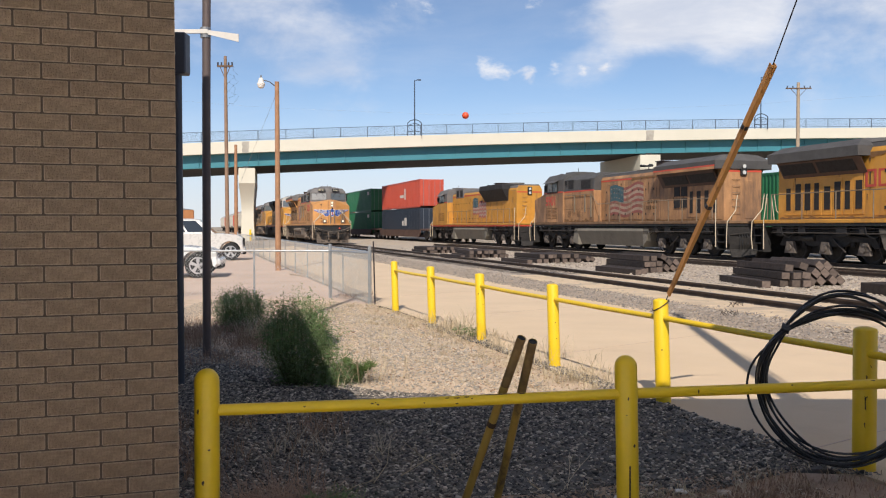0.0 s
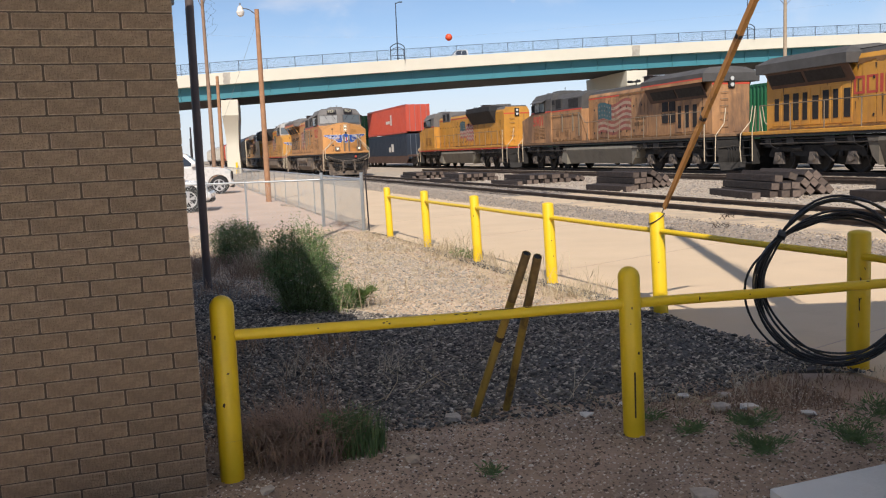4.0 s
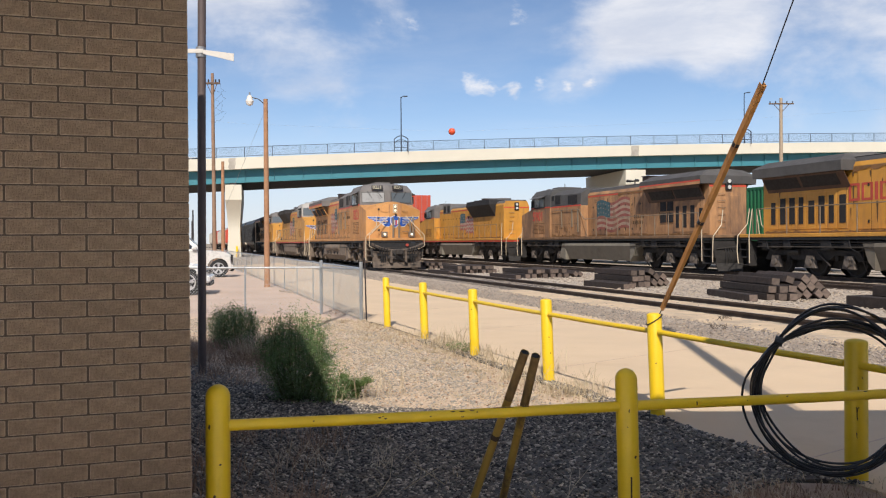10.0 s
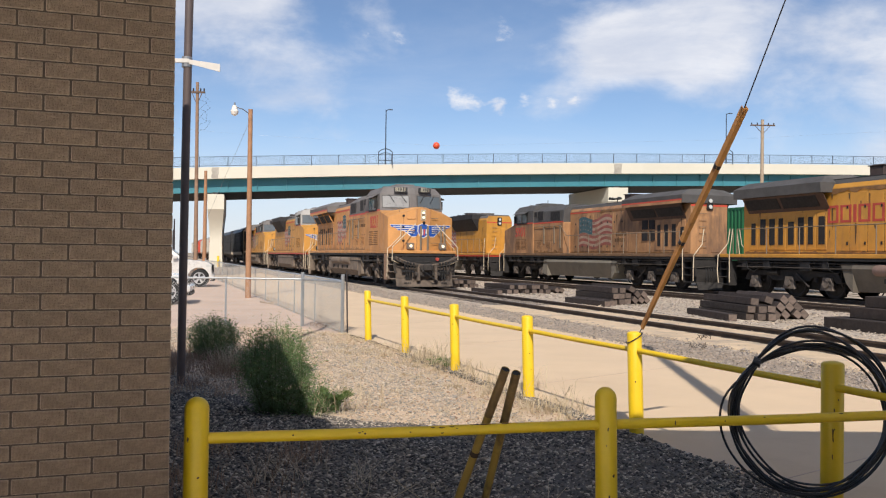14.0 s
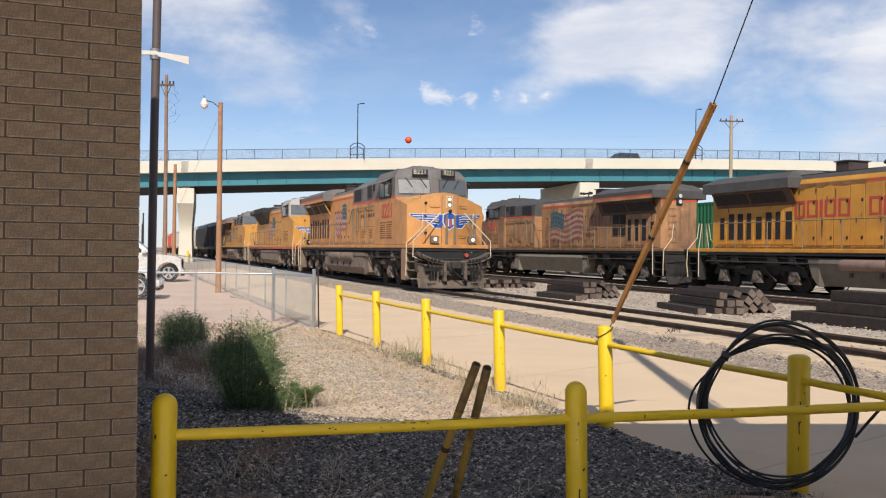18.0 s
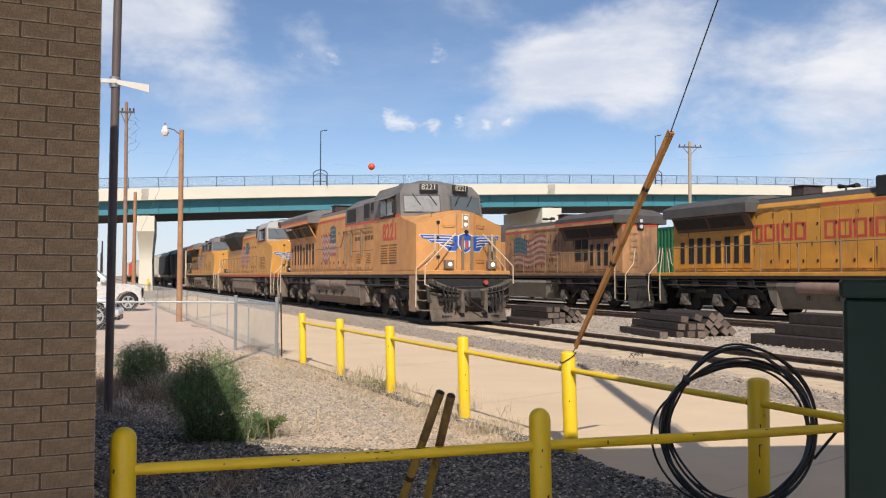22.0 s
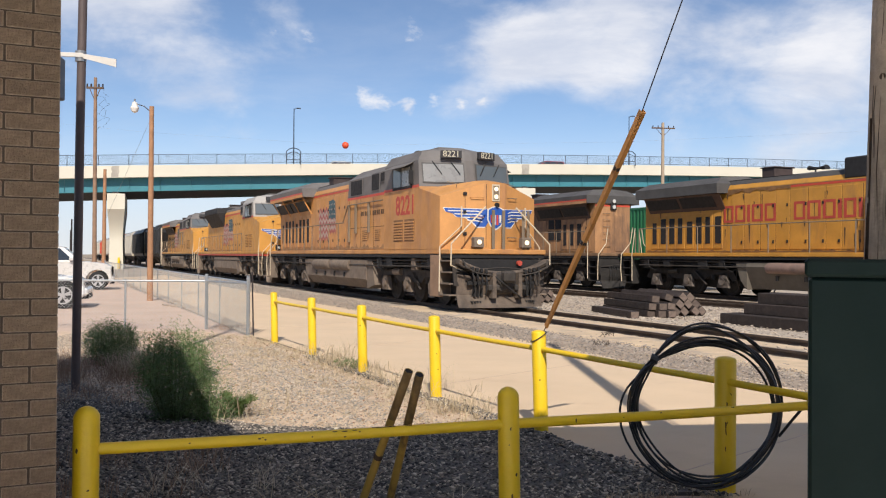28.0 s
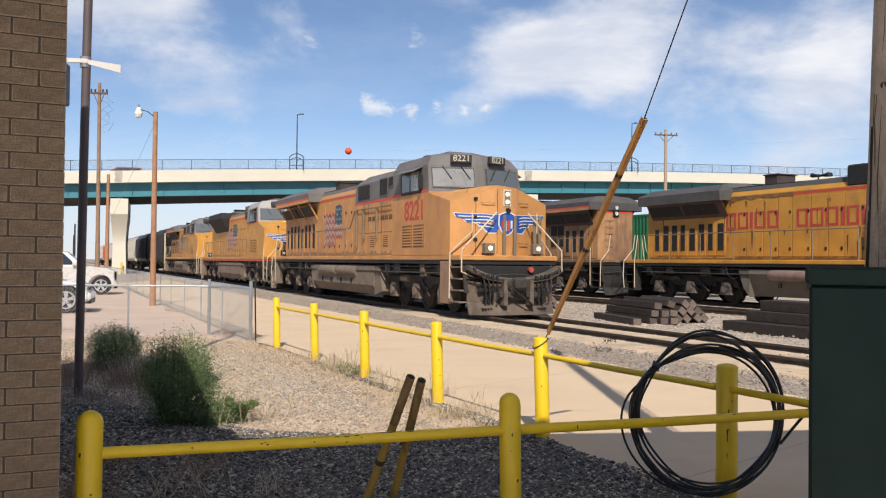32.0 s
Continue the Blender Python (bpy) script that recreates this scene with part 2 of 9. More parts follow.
M["old_wood"] = mat("weathered_pole_wood", (0.48, 0.385, 0.295), 0.85, var=0.35, scale=3, fine=40, bump=0.6, stain=(0.12, 0.09, 0.065), amount=0.42, stain_scale=14, streak=14)
M["pole_wood"] = mat("brown_pole_wood", (0.36, 0.19, 0.10), 0.85, var=0.2, scale=5, stain=(0.20, 0.10, 0.05), amount=0.3, streak=8)
M["pole_pale"] = mat("pale_pole_wood", (0.38, 0.295, 0.21), 0.85, var=0.2, scale=5, streak=8)
M["mast"] = mat("weathered_brown_mast_paint", (0.115, 0.085, 0.078), 0.55, 0.1, var=0.15)
M["steel_dark"] = mat("dark_brown_steel", (0.035, 0.028, 0.028), 0.5, 0.2)
M["steel_grey"] = mat("grey_steel", (0.30, 0.31, 0.32), 0.45, 0.6)
M["galv"] = mat("galvanised_steel", (0.45, 0.47, 0.48), 0.4, 0.7, bump=0.05)
M["chain"] = chain_mat("chain_link_wire", (0.52, 0.53, 0.53), 0.0012)
M["chain_mid"] = chain_mat("grey_chain_link_wire", (0.42, 0.44, 0.42), 0.0030)
M["chain_old"] = chain_mat("dull_chain_link_wire", (0.66, 0.66, 0.61), 0.0052)
M["bridge_mesh"] = chain_mat("blue_grey_mesh_wire", (0.10, 0.13, 0.18), 0.0026)
M["dirt"] = mat("brown_dirt", (0.47, 0.335, 0.243), 0.95, var=0.32, scale=1.5, fine=60, bump=0.8, stain=(0.27, 0.195, 0.145), amount=0.3, stain_scale=0.7)
M["bed_tan"] = mat("sun_toned_tan_dirt_with_gravel", (0.60, 0.455, 0.325), 0.95, var=0.2, scale=2.5, fine=45, bump=0.9, stain=(0.38, 0.29, 0.215), amount=0.42, stain_scale=0.8)
M["lot"] = mat("pinkish_dirt_lot", (0.53, 0.395, 0.305), 0.95, var=0.12, scale=0.6, fine=18, bump=0.5, stain=(0.27, 0.20, 0.15), amount=0.25, stain_scale=0.3)
M["gravelbed"] = mat("shade_toned_gravel_bed", (0.13, 0.115, 0.105), 0.95, var=0.35, scale=6, fine=45, bump=1.0, stain=(0.38, 0.285, 0.195), amount=0.42, stain_scale=0.75)
M["ballast"] = mat("track_ballast", (0.43, 0.36, 0.285), 0.95, var=0.3, scale=5, fine=26, bump=1.0, stain=(0.50, 0.38, 0.25), amount=0.45, stain_scale=0.25)
M["concrete"] = mat("tan_concrete", (0.63, 0.475, 0.315), 0.9, var=0.07, scale=0.7, fine=60, bump=0.15, stain=(0.53, 0.39, 0.26), amount=0.36, stain_scale=0.5)
M["pad"] = mat("pale_concrete", (0.74, 0.73, 0.70), 0.85, var=0.06, fine=70, bump=0.15)
M["plain"] = mat("dry_plain", (0.32, 0.26, 0.19), 0.95, var=0.2, scale=0.05, fine=2, bump=0.3)
M["rail"] = mat("rusty_rail", (0.085, 0.06, 0.045), 0.7, 0.4, var=0.25)
M["rail_top"] = mat("worn_rail_head", (0.26, 0.215, 0.175), 0.45, 0.6)
M["tie"] = mat("dark_creosoted_timber", (0.036, 0.025, 0.021), 0.9, var=0.4, scale=5, fine=50, bump=0.7, stain=(0.13, 0.092, 0.07), amount=0.27, random_shift=0.25)
M["tie_end"] = mat("cut_timber_end", (0.135, 0.10, 0.08), 0.9, var=0.3, scale=9, random_shift=0.3)
M["parapet"] = mat("cream_concrete", (0.64, 0.60, 0.49), 0.85, var=0.05, scale=0.3, fine=6, bump=0.1, stain=(0.5, 0.46, 0.4), amount=0.18, stain_scale=0.25, streak=3)
M["girder"] = mat("teal_girder_paint", (0.05, 0.21, 0.25), 0.5, var=0.06, scale=0.4, bump=0.02)
M["fence_blue"] = mat("blue_grey_fence_steel", (0.055, 0.075, 0.11), 0.5, 0.3)
M["orange"] = mat("safety_orange", (0.75, 0.09, 0.03), 0.45, bump=0.02)
M["stonegrey"] = mat("crushed_grey_stone", (0.14, 0.14, 0.142), 0.9, var=0.4, scale=14, bump=0.5, stain=(0.40, 0.30, 0.205), amount=0.42, stain_scale=0.75)
M["stonetan"] = mat("crushed_tan_stone", (0.36, 0.28, 0.205), 0.9, var=0.35, scale=14, bump=0.5)
for stone_ in (M["stonegrey"], M["stonetan"]):
    # each chip has a tone of its own
    t_ = stone_.node_tree
    b_ = t_.nodes["Principled BSDF"]
    src_ = b_.inputs["Base Color"].links[0].from_socket
    geo_, map_, hsv_ = t_.nodes.new("ShaderNodeNewGeometry"), t_.nodes.new("ShaderNodeMapRange"), t_.nodes.new("ShaderNodeHueSaturation")
    map_.inputs["To Min"].default_value, map_.inputs["To Max"].default_value = 0.45, 2.05
    link(t_, geo_.outputs["Random Per Island"], map_.inputs["Value"])
    link(t_, map_.outputs["Result"], hsv_.inputs["Value"])
    link(t_, src_, hsv_.inputs["Color"])
    link(t_, hsv_.outputs["Color"], b_.inputs["Base Color"])
M["stone_pale"] = mat("pale_pinkish_stone", (0.58, 0.50, 0.42), 0.9, var=0.25, scale=22, fine=90, bump=0.6, stain=(0.33, 0.26, 0.2), amount=0.35, stain_scale=14)
M["drygrass"] = mat("dry_grass", (0.52, 0.42, 0.28), 0.9, var=0.25, bump=0)
M["leaf"] = mat("feathery_green_leaf", (0.17, 0.255, 0.10), 0.7, var=0.4, scale=4, bump=0)
M["leaf_pale"] = mat("pale_green_leaf", (0.17, 0.25, 0.075), 0.7, var=0.35, scale=4, bump=0)
for leaf_ in (M["leaf"], M["leaf_pale"]):
    # light also passes through thin leaves
    t_ = leaf_.node_tree
    b_, o_ = t_.nodes["Principled BSDF"], t_.nodes["Material Output"]
    tr_, mx_ = t_.nodes.new("ShaderNodeBsdfTranslucent"), t_.nodes.new("ShaderNodeMixShader")
    mx_.inputs[0].default_value = 0.45
    link(t_, b_.inputs["Base Color"].links[0].from_socket, tr_.inputs["Color"])
    link(t_, b_.outputs[0], mx_.inputs[1])
    link(t_, tr_.outputs[0], mx_.inputs[2])
    link(t_, mx_.outputs[0], o_.inputs["Surface"])
M["stem"] = mat("green_brown_stem", (0.10, 0.12, 0.04), 0.9)
# trains
M["armour"] = mat("dusty_orange_yellow_paint", (0.55, 0.262, 0.08), 0.55, var=0.22, scale=0.9, fine=30, bump=0.04, stain=(0.34, 0.165, 0.08), amount=0.46, stain_scale=1.1, streak=4)
M["armour_new"] = mat("bright_orange_yellow_paint", (0.55, 0.26, 0.04), 0.5, var=0.18, scale=1.2, fine=30, bump=0.03, stain=(0.30, 0.15, 0.05), amount=0.42, stain_scale=1.1, streak=4)
M["armour_faded"] = mat("faded_peach_paint", (0.43, 0.225, 0.10), 0.65, var=0.3, scale=1.0, fine=30, bump=0.05, stain=(0.15, 0.088, 0.055), amount=0.66, stain_scale=1.0, streak=4)
M["roofgrey"] = mat("sooty_grey_roof_paint", (0.15, 0.137, 0.128), 0.7, var=0.18, scale=1.2, stain=(0.085, 0.075, 0.07), amount=0.3, stain_scale=0.8, streak=2)
M["redstripe"] = mat("red_stripe_paint", (0.55, 0.07, 0.035), 0.5, var=0.1, bump=0.02)
M["letter_red"] = mat("faded_red_lettering", (0.46, 0.065, 0.04), 0.6, var=0.2, bump=0.02)
M["blue"] = mat("royal_blue_paint", (0.018, 0.085, 0.36), 0.5, var=0.12, bump=0.02)
M["white"] = mat("dusty_white_paint", (0.68, 0.64, 0.58), 0.55, var=0.1, bump=0.02)
M["under"] = mat("dusty_black_running_gear", (0.048, 0.040, 0.034), 0.85, var=0.4, scale=4, stain=(0.18, 0.14, 0.10), amount=0.28, stain_scale=2.5)
M["underdust"] = mat("dust_caked_steel", (0.19, 0.145, 0.108), 0.9, var=0.25, scale=3, stain=(0.10, 0.078, 0.062), amount=0.38, stain_scale=1.8)
M["black"] = mat("matt_black_steel", (0.014, 0.013, 0.013), 0.7, var=0.3)
M["screen"] = mat("dark_radiator_screen", (0.022, 0.020, 0.020), 0.75, 0.2, var=0.25, scale=3)
M["hand"] = mat("cream_grab_iron_paint", (0.58, 0.48, 0.34), 0.6, bump=0.05, stain=(0.20, 0.14, 0.09), amount=0.35, stain_scale=3)
M["railgrey"] = mat("dull_brown_railing_paint", (0.20, 0.15, 0.10), 0.6)
M["glass"] = glass_mat("dusty_cab_glass", (0.10, 0.115, 0.12), 0.16)
# pale tone paints in the bright sky these panes mirror and let through
M["glass_pale"] = mat("sky_toned_cab_glass", (0.22, 0.22, 0.21), 0.3, var=0.12, scale=2, bump=0.0, coat=0.4)
M["lamp"] = glow_mat("lit_headlamp", (1.0, 0.83, 0.56), 0.62)
M["lamp_off"] = glass_mat("unlit_lamp_glass", (0.55, 0.55, 0.52), 0.15)
M["board"] = mat("black_number_board", (0.03, 0.028, 0.028), 0.5, bump=0)
M["digit"] = mat("pale_board_digit", (0.55, 0.51, 0.38), 0.5, bump=0)
M["cont_red"] = mat("red_container_steel", (0.50, 0.075, 0.04), 0.5, var=0.1, scale=0.8, stain=(0.33, 0.06, 0.04), amount=0.2)
M["cont_blue"] = mat("dark_navy_container_steel", (0.022, 0.03, 0.045), 0.5, var=0.15, scale=0.8)
M["cont_green"] = mat("green_container_steel", (0.025, 0.15, 0.065), 0.5, var=0.12, scale=0.8)
M["hopper"] = mat("black_hopper_car_paint", (0.028, 0.028, 0.03), 0.5, var=0.25, scale=1.0, stain=(0.11, 0.10, 0.09), amount=0.2, streak=4)
M["car_white"] = mat("white_car_paint", (0.72, 0.72, 0.70), 0.25, var=0.03, bump=0, coat=0.5)
M["car_silver"] = mat("silver_beige_car_paint", (0.62, 0.60, 0.56), 0.3, 0.1, var=0.03, bump=0, coat=0.5)
M["car_dark"] = mat("dark_car_paint", (0.05, 0.05, 0.06), 0.3, bump=0, coat=0.5)
M["car_red"] = mat("red_car_paint", (0.35, 0.05, 0.04), 0.3, bump=0, coat=0.5)
M["tyre"] = mat("black_rubber_tyre", (0.022, 0.022, 0.022), 0.85)
M["rim"] = mat("silver_alloy_rim", (0.55, 0.55, 0.55), 0.35, 0.7, bump=0)
M["carglass"] = glass_mat("tinted_car_glass", (0.03, 0.035, 0.04), 0.05)
M["conduit"] = mat("dark_blue_grey_conduit_paint", (0.055, 0.06, 0.075), 0.5, bump=0.03)
M["canopy"] = mat("white_canopy_paint", (0.78, 0.75, 0.70), 0.8, var=0.03)
M["wall_plain"] = mat("plain_tan_render", (0.42, 0.36, 0.29), 0.9, var=0.08, scale=1)


# ---- mesh helpers ----
class Geo:
    """Collects vertices and faces, with small builders."""

    def __init__(self):
        self.v, self.f = [], []

    def add(self, verts, faces):
        n = len(self.v)
        self.v.extend(verts)
        self.f.extend([tuple(i + n for i in f) for f in faces])
        return self

    def box(self, x0, x1, y0, y1, z0, z1, c=0.0):
        """A box, with chamfered edges where c > 0."""
        if c <= 0:
            v = [(x, y, z) for z in (z0, z1) for y in (y0, y1) for x in (x0, x1)]
            return self.add(v, [(0, 2, 3, 1), (4, 5, 7, 6), (0, 1, 5, 4), (2, 6, 7, 3), (0, 4, 6, 2), (1, 3, 7, 5)])
        c = min(c, (x1 - x0) * 0.49, (y1 - y0) * 0.49, (z1 - z0) * 0.49)
        bm = bmesh.new()
        for sx in (0, 1):
            for sy in (0, 1):
                for sz in (0, 1):
                    p = ((x0, x1)[sx], (y0, y1)[sy], (z0, z1)[sz])
                    o = (c if sx == 0 else -c, c if sy == 0 else -c, c if sz == 0 else -c)
                    for k in range(3):
                        bm.verts.new([p[i] + (o[i] if i != k else 0) for i in range(3)])
        # each corner gives 3 vertices, one on each face plane
        idx = lambda sx, sy, sz, k: ((sx * 2 + sy) * 2 + sz) * 3 + k
        vs = [tuple(w.co) for w in bm.verts]
        bm.free()
        fs = []
        for k in range(3):
            a, b = [i for i in range(3) if i != k]
            for side in (0, 1):
                quad = []
                for sa, sb in ((0, 0), (1, 0), (1, 1), (0, 1)):
                    s = [0, 0, 0]
                    s[k], s[a], s[b] = side, sa, sb
                    quad.append(idx(*s, k))
                flip = (side == 1) == (k != 1)
                fs.append(tuple(quad if flip else quad[::-1]))
        for k in range(3):
            a, b = [i for i in range(3) if i != k]
            for sa in (0, 1):
                for sb in (0, 1):
                    s0, s1 = [0, 0, 0], [0, 0, 0]
                    s0[a] = s1[a] = sa
                    s0[b] = s1[b] = sb
                    s0[k], s1[k] = 0, 1
                    fs.append((idx(*s0, a), idx(*s1, a), idx(*s1, b), idx(*s0, b)))
        for sx in (0, 1):
            for sy in (0, 1):
                for sz in (0, 1):
                    fs.append(tuple(idx(sx, sy, sz, k) for k in range(3)))
        return self.add(vs, fs)

    def tube(self, pts, r, seg=8, caps=True, r1=None):
        """A round bar along a line of points, tapering from r to r1."""
        pts = [Vector(p) for p in pts]
        n, verts, faces = len(pts), [], []
        ref = None
        for i, p in enumerate(pts):
            d = (pts[min(i + 1, n - 1)] - pts[max(i - 1, 0)]).normalized()
            if ref is None:
                ref = d.orthogonal().normalized()
            ref = (ref - d * ref.dot(d)).normalized()
            side = d.cross(ref)
            rr = r if r1 is None else r + (r1 - r) * i / max(1, n - 1)
            for k in range(seg):
                a = 2 * math.pi * k / seg
                verts.append(tuple(p + (ref * math.cos(a) + side * math.sin(a)) * rr))
        for i in range(n - 1):
            for k in range(seg):
                k2 = (k + 1) % seg
                faces.append((i * seg + k, i * seg + k2, (i + 1) * seg + k2, (i + 1) * seg + k))
        if caps:
            faces.append(tuple(range(seg))[::-1])
            faces.append(tuple((n - 1) * seg + k for k in range(seg)))
        return self.add(verts, faces)

    def extrude(self, profile, axis, a, b):
        """A closed outline pushed along an axis from a to b. Profile points take the other two axes in order."""
        n = len(profile)

        def at(p, s):
            q = list(p)
            q.insert("xyz".index(axis), s)
            return tuple(q)

        v = [at(p, a) for p in profile] + [at(p, b) for p in profile]
        f = [(k, (k + 1) % n, n + (k + 1) % n, n + k) for k in range(n)]
        f += [tuple(range(n))[::-1], tuple(range(n, 2 * n))]
        return self.add(v, f)

    def loft(self, rings, close=True):
        """Skin between rings with equal counts of points."""
        n = len(rings[0])
        v = [tuple(p) for r in rings for p in r]
        f = []
        for i in range(len(rings) - 1):
            for k in range(n):
                k2 = (k + 1) % n
                f.append((i * n + k, i * n + k2, (i + 1) * n + k2, (i + 1) * n + k))
        if close:
            f += [tuple(range(n))[::-1], tuple((len(rings) - 1) * n + k for k in range(n))]
        return self.add(v, f)

    def mesh(self, name):
        me = bpy.data.meshes.new(name)
        me.from_pydata(self.v, [], self.f)
        bm = bmesh.new()
        bm.from_mesh(me)
        bmesh.ops.recalc_face_normals(bm, faces=bm.faces)
        bm.to_mesh(me)
        bm.free()
        return me


def smooth(ob, angle=35):
    me = ob.data
    for p in me.polygons:
        p.use_smooth = True
    me.set_sharp_from_angle(angle=radians(angle))
    return ob


def part(name, geo, material, parent=None, label="", soft=False):
    ob = new(name, geo.mesh(name) if isinstance(geo, Geo) else geo)
    if not ob.data.materials:
        ob.data.materials.append(material)
    if parent is not None:
        ob.parent = parent
    if label:
        tagged(ob, label)
    if soft:
        smooth(ob)
    return ob


def thing(name, label, category, m=None, group="", kind=""):
    ob = new(name)
    ob.empty_display_size = 0.2
    tagged(ob, label, category, group, kind)
    if m is not None:
        ob.matrix_basis = m
    return ob


def solid(name, geo, material, label, category, group="", kind="", soft=False):
    return tagged(part(name, geo, material, soft=soft), label, category, group, kind)


def words(name, text, size, material, parent, m, depth=0.004, width=1.0, bold=0.0):
    cu = bpy.data.curves.new(name, "FONT")
    cu.offset = bold
    cu.body, cu.size, cu.extrude, cu.align_x, cu.align_y = text, size, depth, "CENTER", "CENTER"
    tmp = bpy.data.objects.new(name, cu)
    me = bpy.data.meshes.new_from_object(tmp)
    bpy.data.objects.remove(tmp)
    me.materials.clear()
    me.materials.append(material)
    ob = new(name, me)
    ob.parent = parent
    ob.matrix_basis = m @ Matrix.Diagonal((width, 1, 1, 1))
    return ob


def line_at(px, py, dx, dy, s, off=0.0):
    """A point s metres along a track line, off metres to its right."""
    return (px + dx * s + dy * off, py + dy * s - dx * off)


# ---- plan ----
T1 = (2.62, 30.2, -0.2977, 0.9547)      # centre line of the running track, pointing away
T2 = (16.0, 30.0, -0.3134, 0.9496)    # centre line of the parked train's track
TE = (11.2, 30.0, -0.3134, 0.9496)      # two loose rails laid between them


def strip(name, track, s0, s1, off0, off1, z0, z1, material, label, category, slope=0.6):
    """A long low bank of stone along a track."""
    g = Geo()
    rings = []
    for s in (s0, s1):
        pts = [line_at(*track, s, o) for o in (off0, off0 + slope, off1 - slope, off1)]
        zz = (z0, z1, z1, z0)
        ring = [(p[0], p[1], z) for p, z in zip(pts, zz)]
        ring += [(pts[3][0], pts[3][1], z0 - 0.3), (pts[0][0], pts[0][1], z0 - 0.3)]
        rings.append(ring)
    g.loft(rings)
    return solid(name, g, material, label, category, kind="structure")


def slab(name, pts, z0, z1, material, label, category, kind="structure"):
    g = Geo().extrude(pts, "z", z0, z1)
    return solid(name, g, material, label, category, kind=kind)


# ---- ground ----
g = Geo()
N = 40
R = [0, 6, 12, 20, 35, 60, 110, 200, 400, 900, 2500]
verts = [(0, 20, -0.06)]
for r in R[1:]:
    for k in range(N):
        a = 2 * math.pi * k / N
        verts.append((r * math.cos(a), 20 + r * math.sin(a), -0.06 + 0.02 * math.sin(3 * a + r) * (r < 100)))
faces = [(0, 1 + k, 1 + (k + 1) % N) for k in range(N)]
for i in range(len(R) - 2):
    for k in range(N):
        faces.append((1 + i * N + k, 1 + (i + 1) * N + k, 1 + (i + 1) * N + (k + 1) % N, 1 + i * N + (k + 1) % N))
g.add(verts, faces)
solid("ground", g, M["plain"], "dry tan open ground reaching to the horizon", "ground", kind="structure")

slab("ground_dirt_near", [(-9, -6), (9, -6), (3.6, 4.0), (2.66, 6.0), (1.9, 6.1), (0.6, 5.6), (-0.6, 5.5), (-2.4, 5.2), (-9, 5.4)], -0.05, -0.004, M["dirt"], "trodden brown dirt with stones and weeds by the building", "ground")
# bed split at the building's shadow edge: dark tone this side, pale beyond
slab("ground_gravel_bed", [(-9, 5.4), (-2.4, 5.2), (-0.6, 5.5), (0.6, 5.6), (1.9, 6.1), (2.5, 6.1), (1.82, 8.1), (1.6, 8.7), (0.6, 8.3), (-0.5, 8.6), (-1.8, 9.6), (-3.0, 11.6), (-9, 12.0)], -0.05, 0.004, M["gravelbed"], "grey gravel bed by the building, darkened over its shaded ground", "ground")
slab("ground_dry_bed", [(-9, 12.0), (-3.0, 11.6), (-1.8, 9.6), (-0.5, 8.6), (0.6, 8.3), (1.6, 8.7), (1.13, 10.0), (0.40, 12.1), (-0.32, 14.08), (-1.05, 16.1), (-1.5, 17.3), (-2.6, 18.6), (-9, 18.6)], -0.05, 0.002, M["bed_tan"], "tan dirt bed with thin gravel and dry grass, lightened for the sun", "ground")
slab("parking_lot", [(-60, 18.6), (-2.6, 18.6), (-1.5, 17.3), (-1.9, 18.6), (-14.2, 58), (-29, 105), (-90, 105)], -0.05, 0.0, M["lot"], "bare pinkish dirt parking lot", "ground")
walk_pts = [(-1.45, 17.3), (-1.0, 16.1), (-0.27, 14.1), (0.45, 12.1), (1.18, 10.0), (1.87, 8.1), (2.55, 6.1), (3.3, 4.0), (5.2, -1.0), (10.2, -1.0), (5.2, 11.0), (4.55, 12.4), (3.9, 15.3), (2.5, 19.4), (1.1, 24.1), (-2.3, 34.4), (-12.5, 67.0), (-14.0, 58.0), (-1.85, 18.6)]
slab("concrete_walkway", walk_pts, -0.05, 0.012, M["concrete"], "dusty tan concrete walkway beside the tracks", "pavement")
# unseen apron, added so sunlit concrete brightens the shaded wall and ground
slab("concrete_apron", [(-25, -28), (30, -28), (14, -1.6), (4.6, -1.0), (1.65, 1.4), (1.35, 3.35), (-9, 3.35)], -0.05, 0.006, M["pad"], "unseen pale concrete apron added to bounce sunlight into the shade", "pavement")
slab("concrete_pad", [(1.36, 4.12), (2.15, 4.42), (3.6, 4.9), (4.3, 2.4), (1.7, 1.5)], -0.05, 0.05, M["pad"], "pale concrete pad under the utility cabinet", "pavement")
for n, (a, b) in enumerate((((2.45, 6.5), (6.1, 9.1)), ((1.0, 10.6), (4.3, 13.3)), ((-0.4, 14.6), (3.0, 17.4)), ((-1.6, 18.9), (1.5, 21.6)))):
    d = (Vector((*b, 0)) - Vector((*a, 0))).normalized() * 0.006
    nrm = Vector((-d.y, d.x, 0))
    gg = Geo().extrude([(a[0] - nrm.x, a[1] - nrm.y), (b[0] - nrm.x, b[1] - nrm.y), (b[0] + nrm.x, b[1] + nrm.y), (a[0] + nrm.x, a[1] + nrm.y)], "z", 0.010, 0.0145)
    solid("pavement_joint", gg, M["lot"], "dark expansion joint across the concrete walkway", "pavement", group="walkway joints", kind="structure")

strip("track_ballast_running", T1, -60, 330, -2.3, 3.6, -0.05, 0.02, M["ballast"], "dusty grey-tan ballast of the running track", "ground")
M["sand"] = mat("tan_sand_over_ballast", (0.60, 0.455, 0.30), 0.95, var=0.15, scale=2, fine=40, bump=0.6, stain=(0.34, 0.28, 0.22), amount=0.5, stain_scale=0.9)
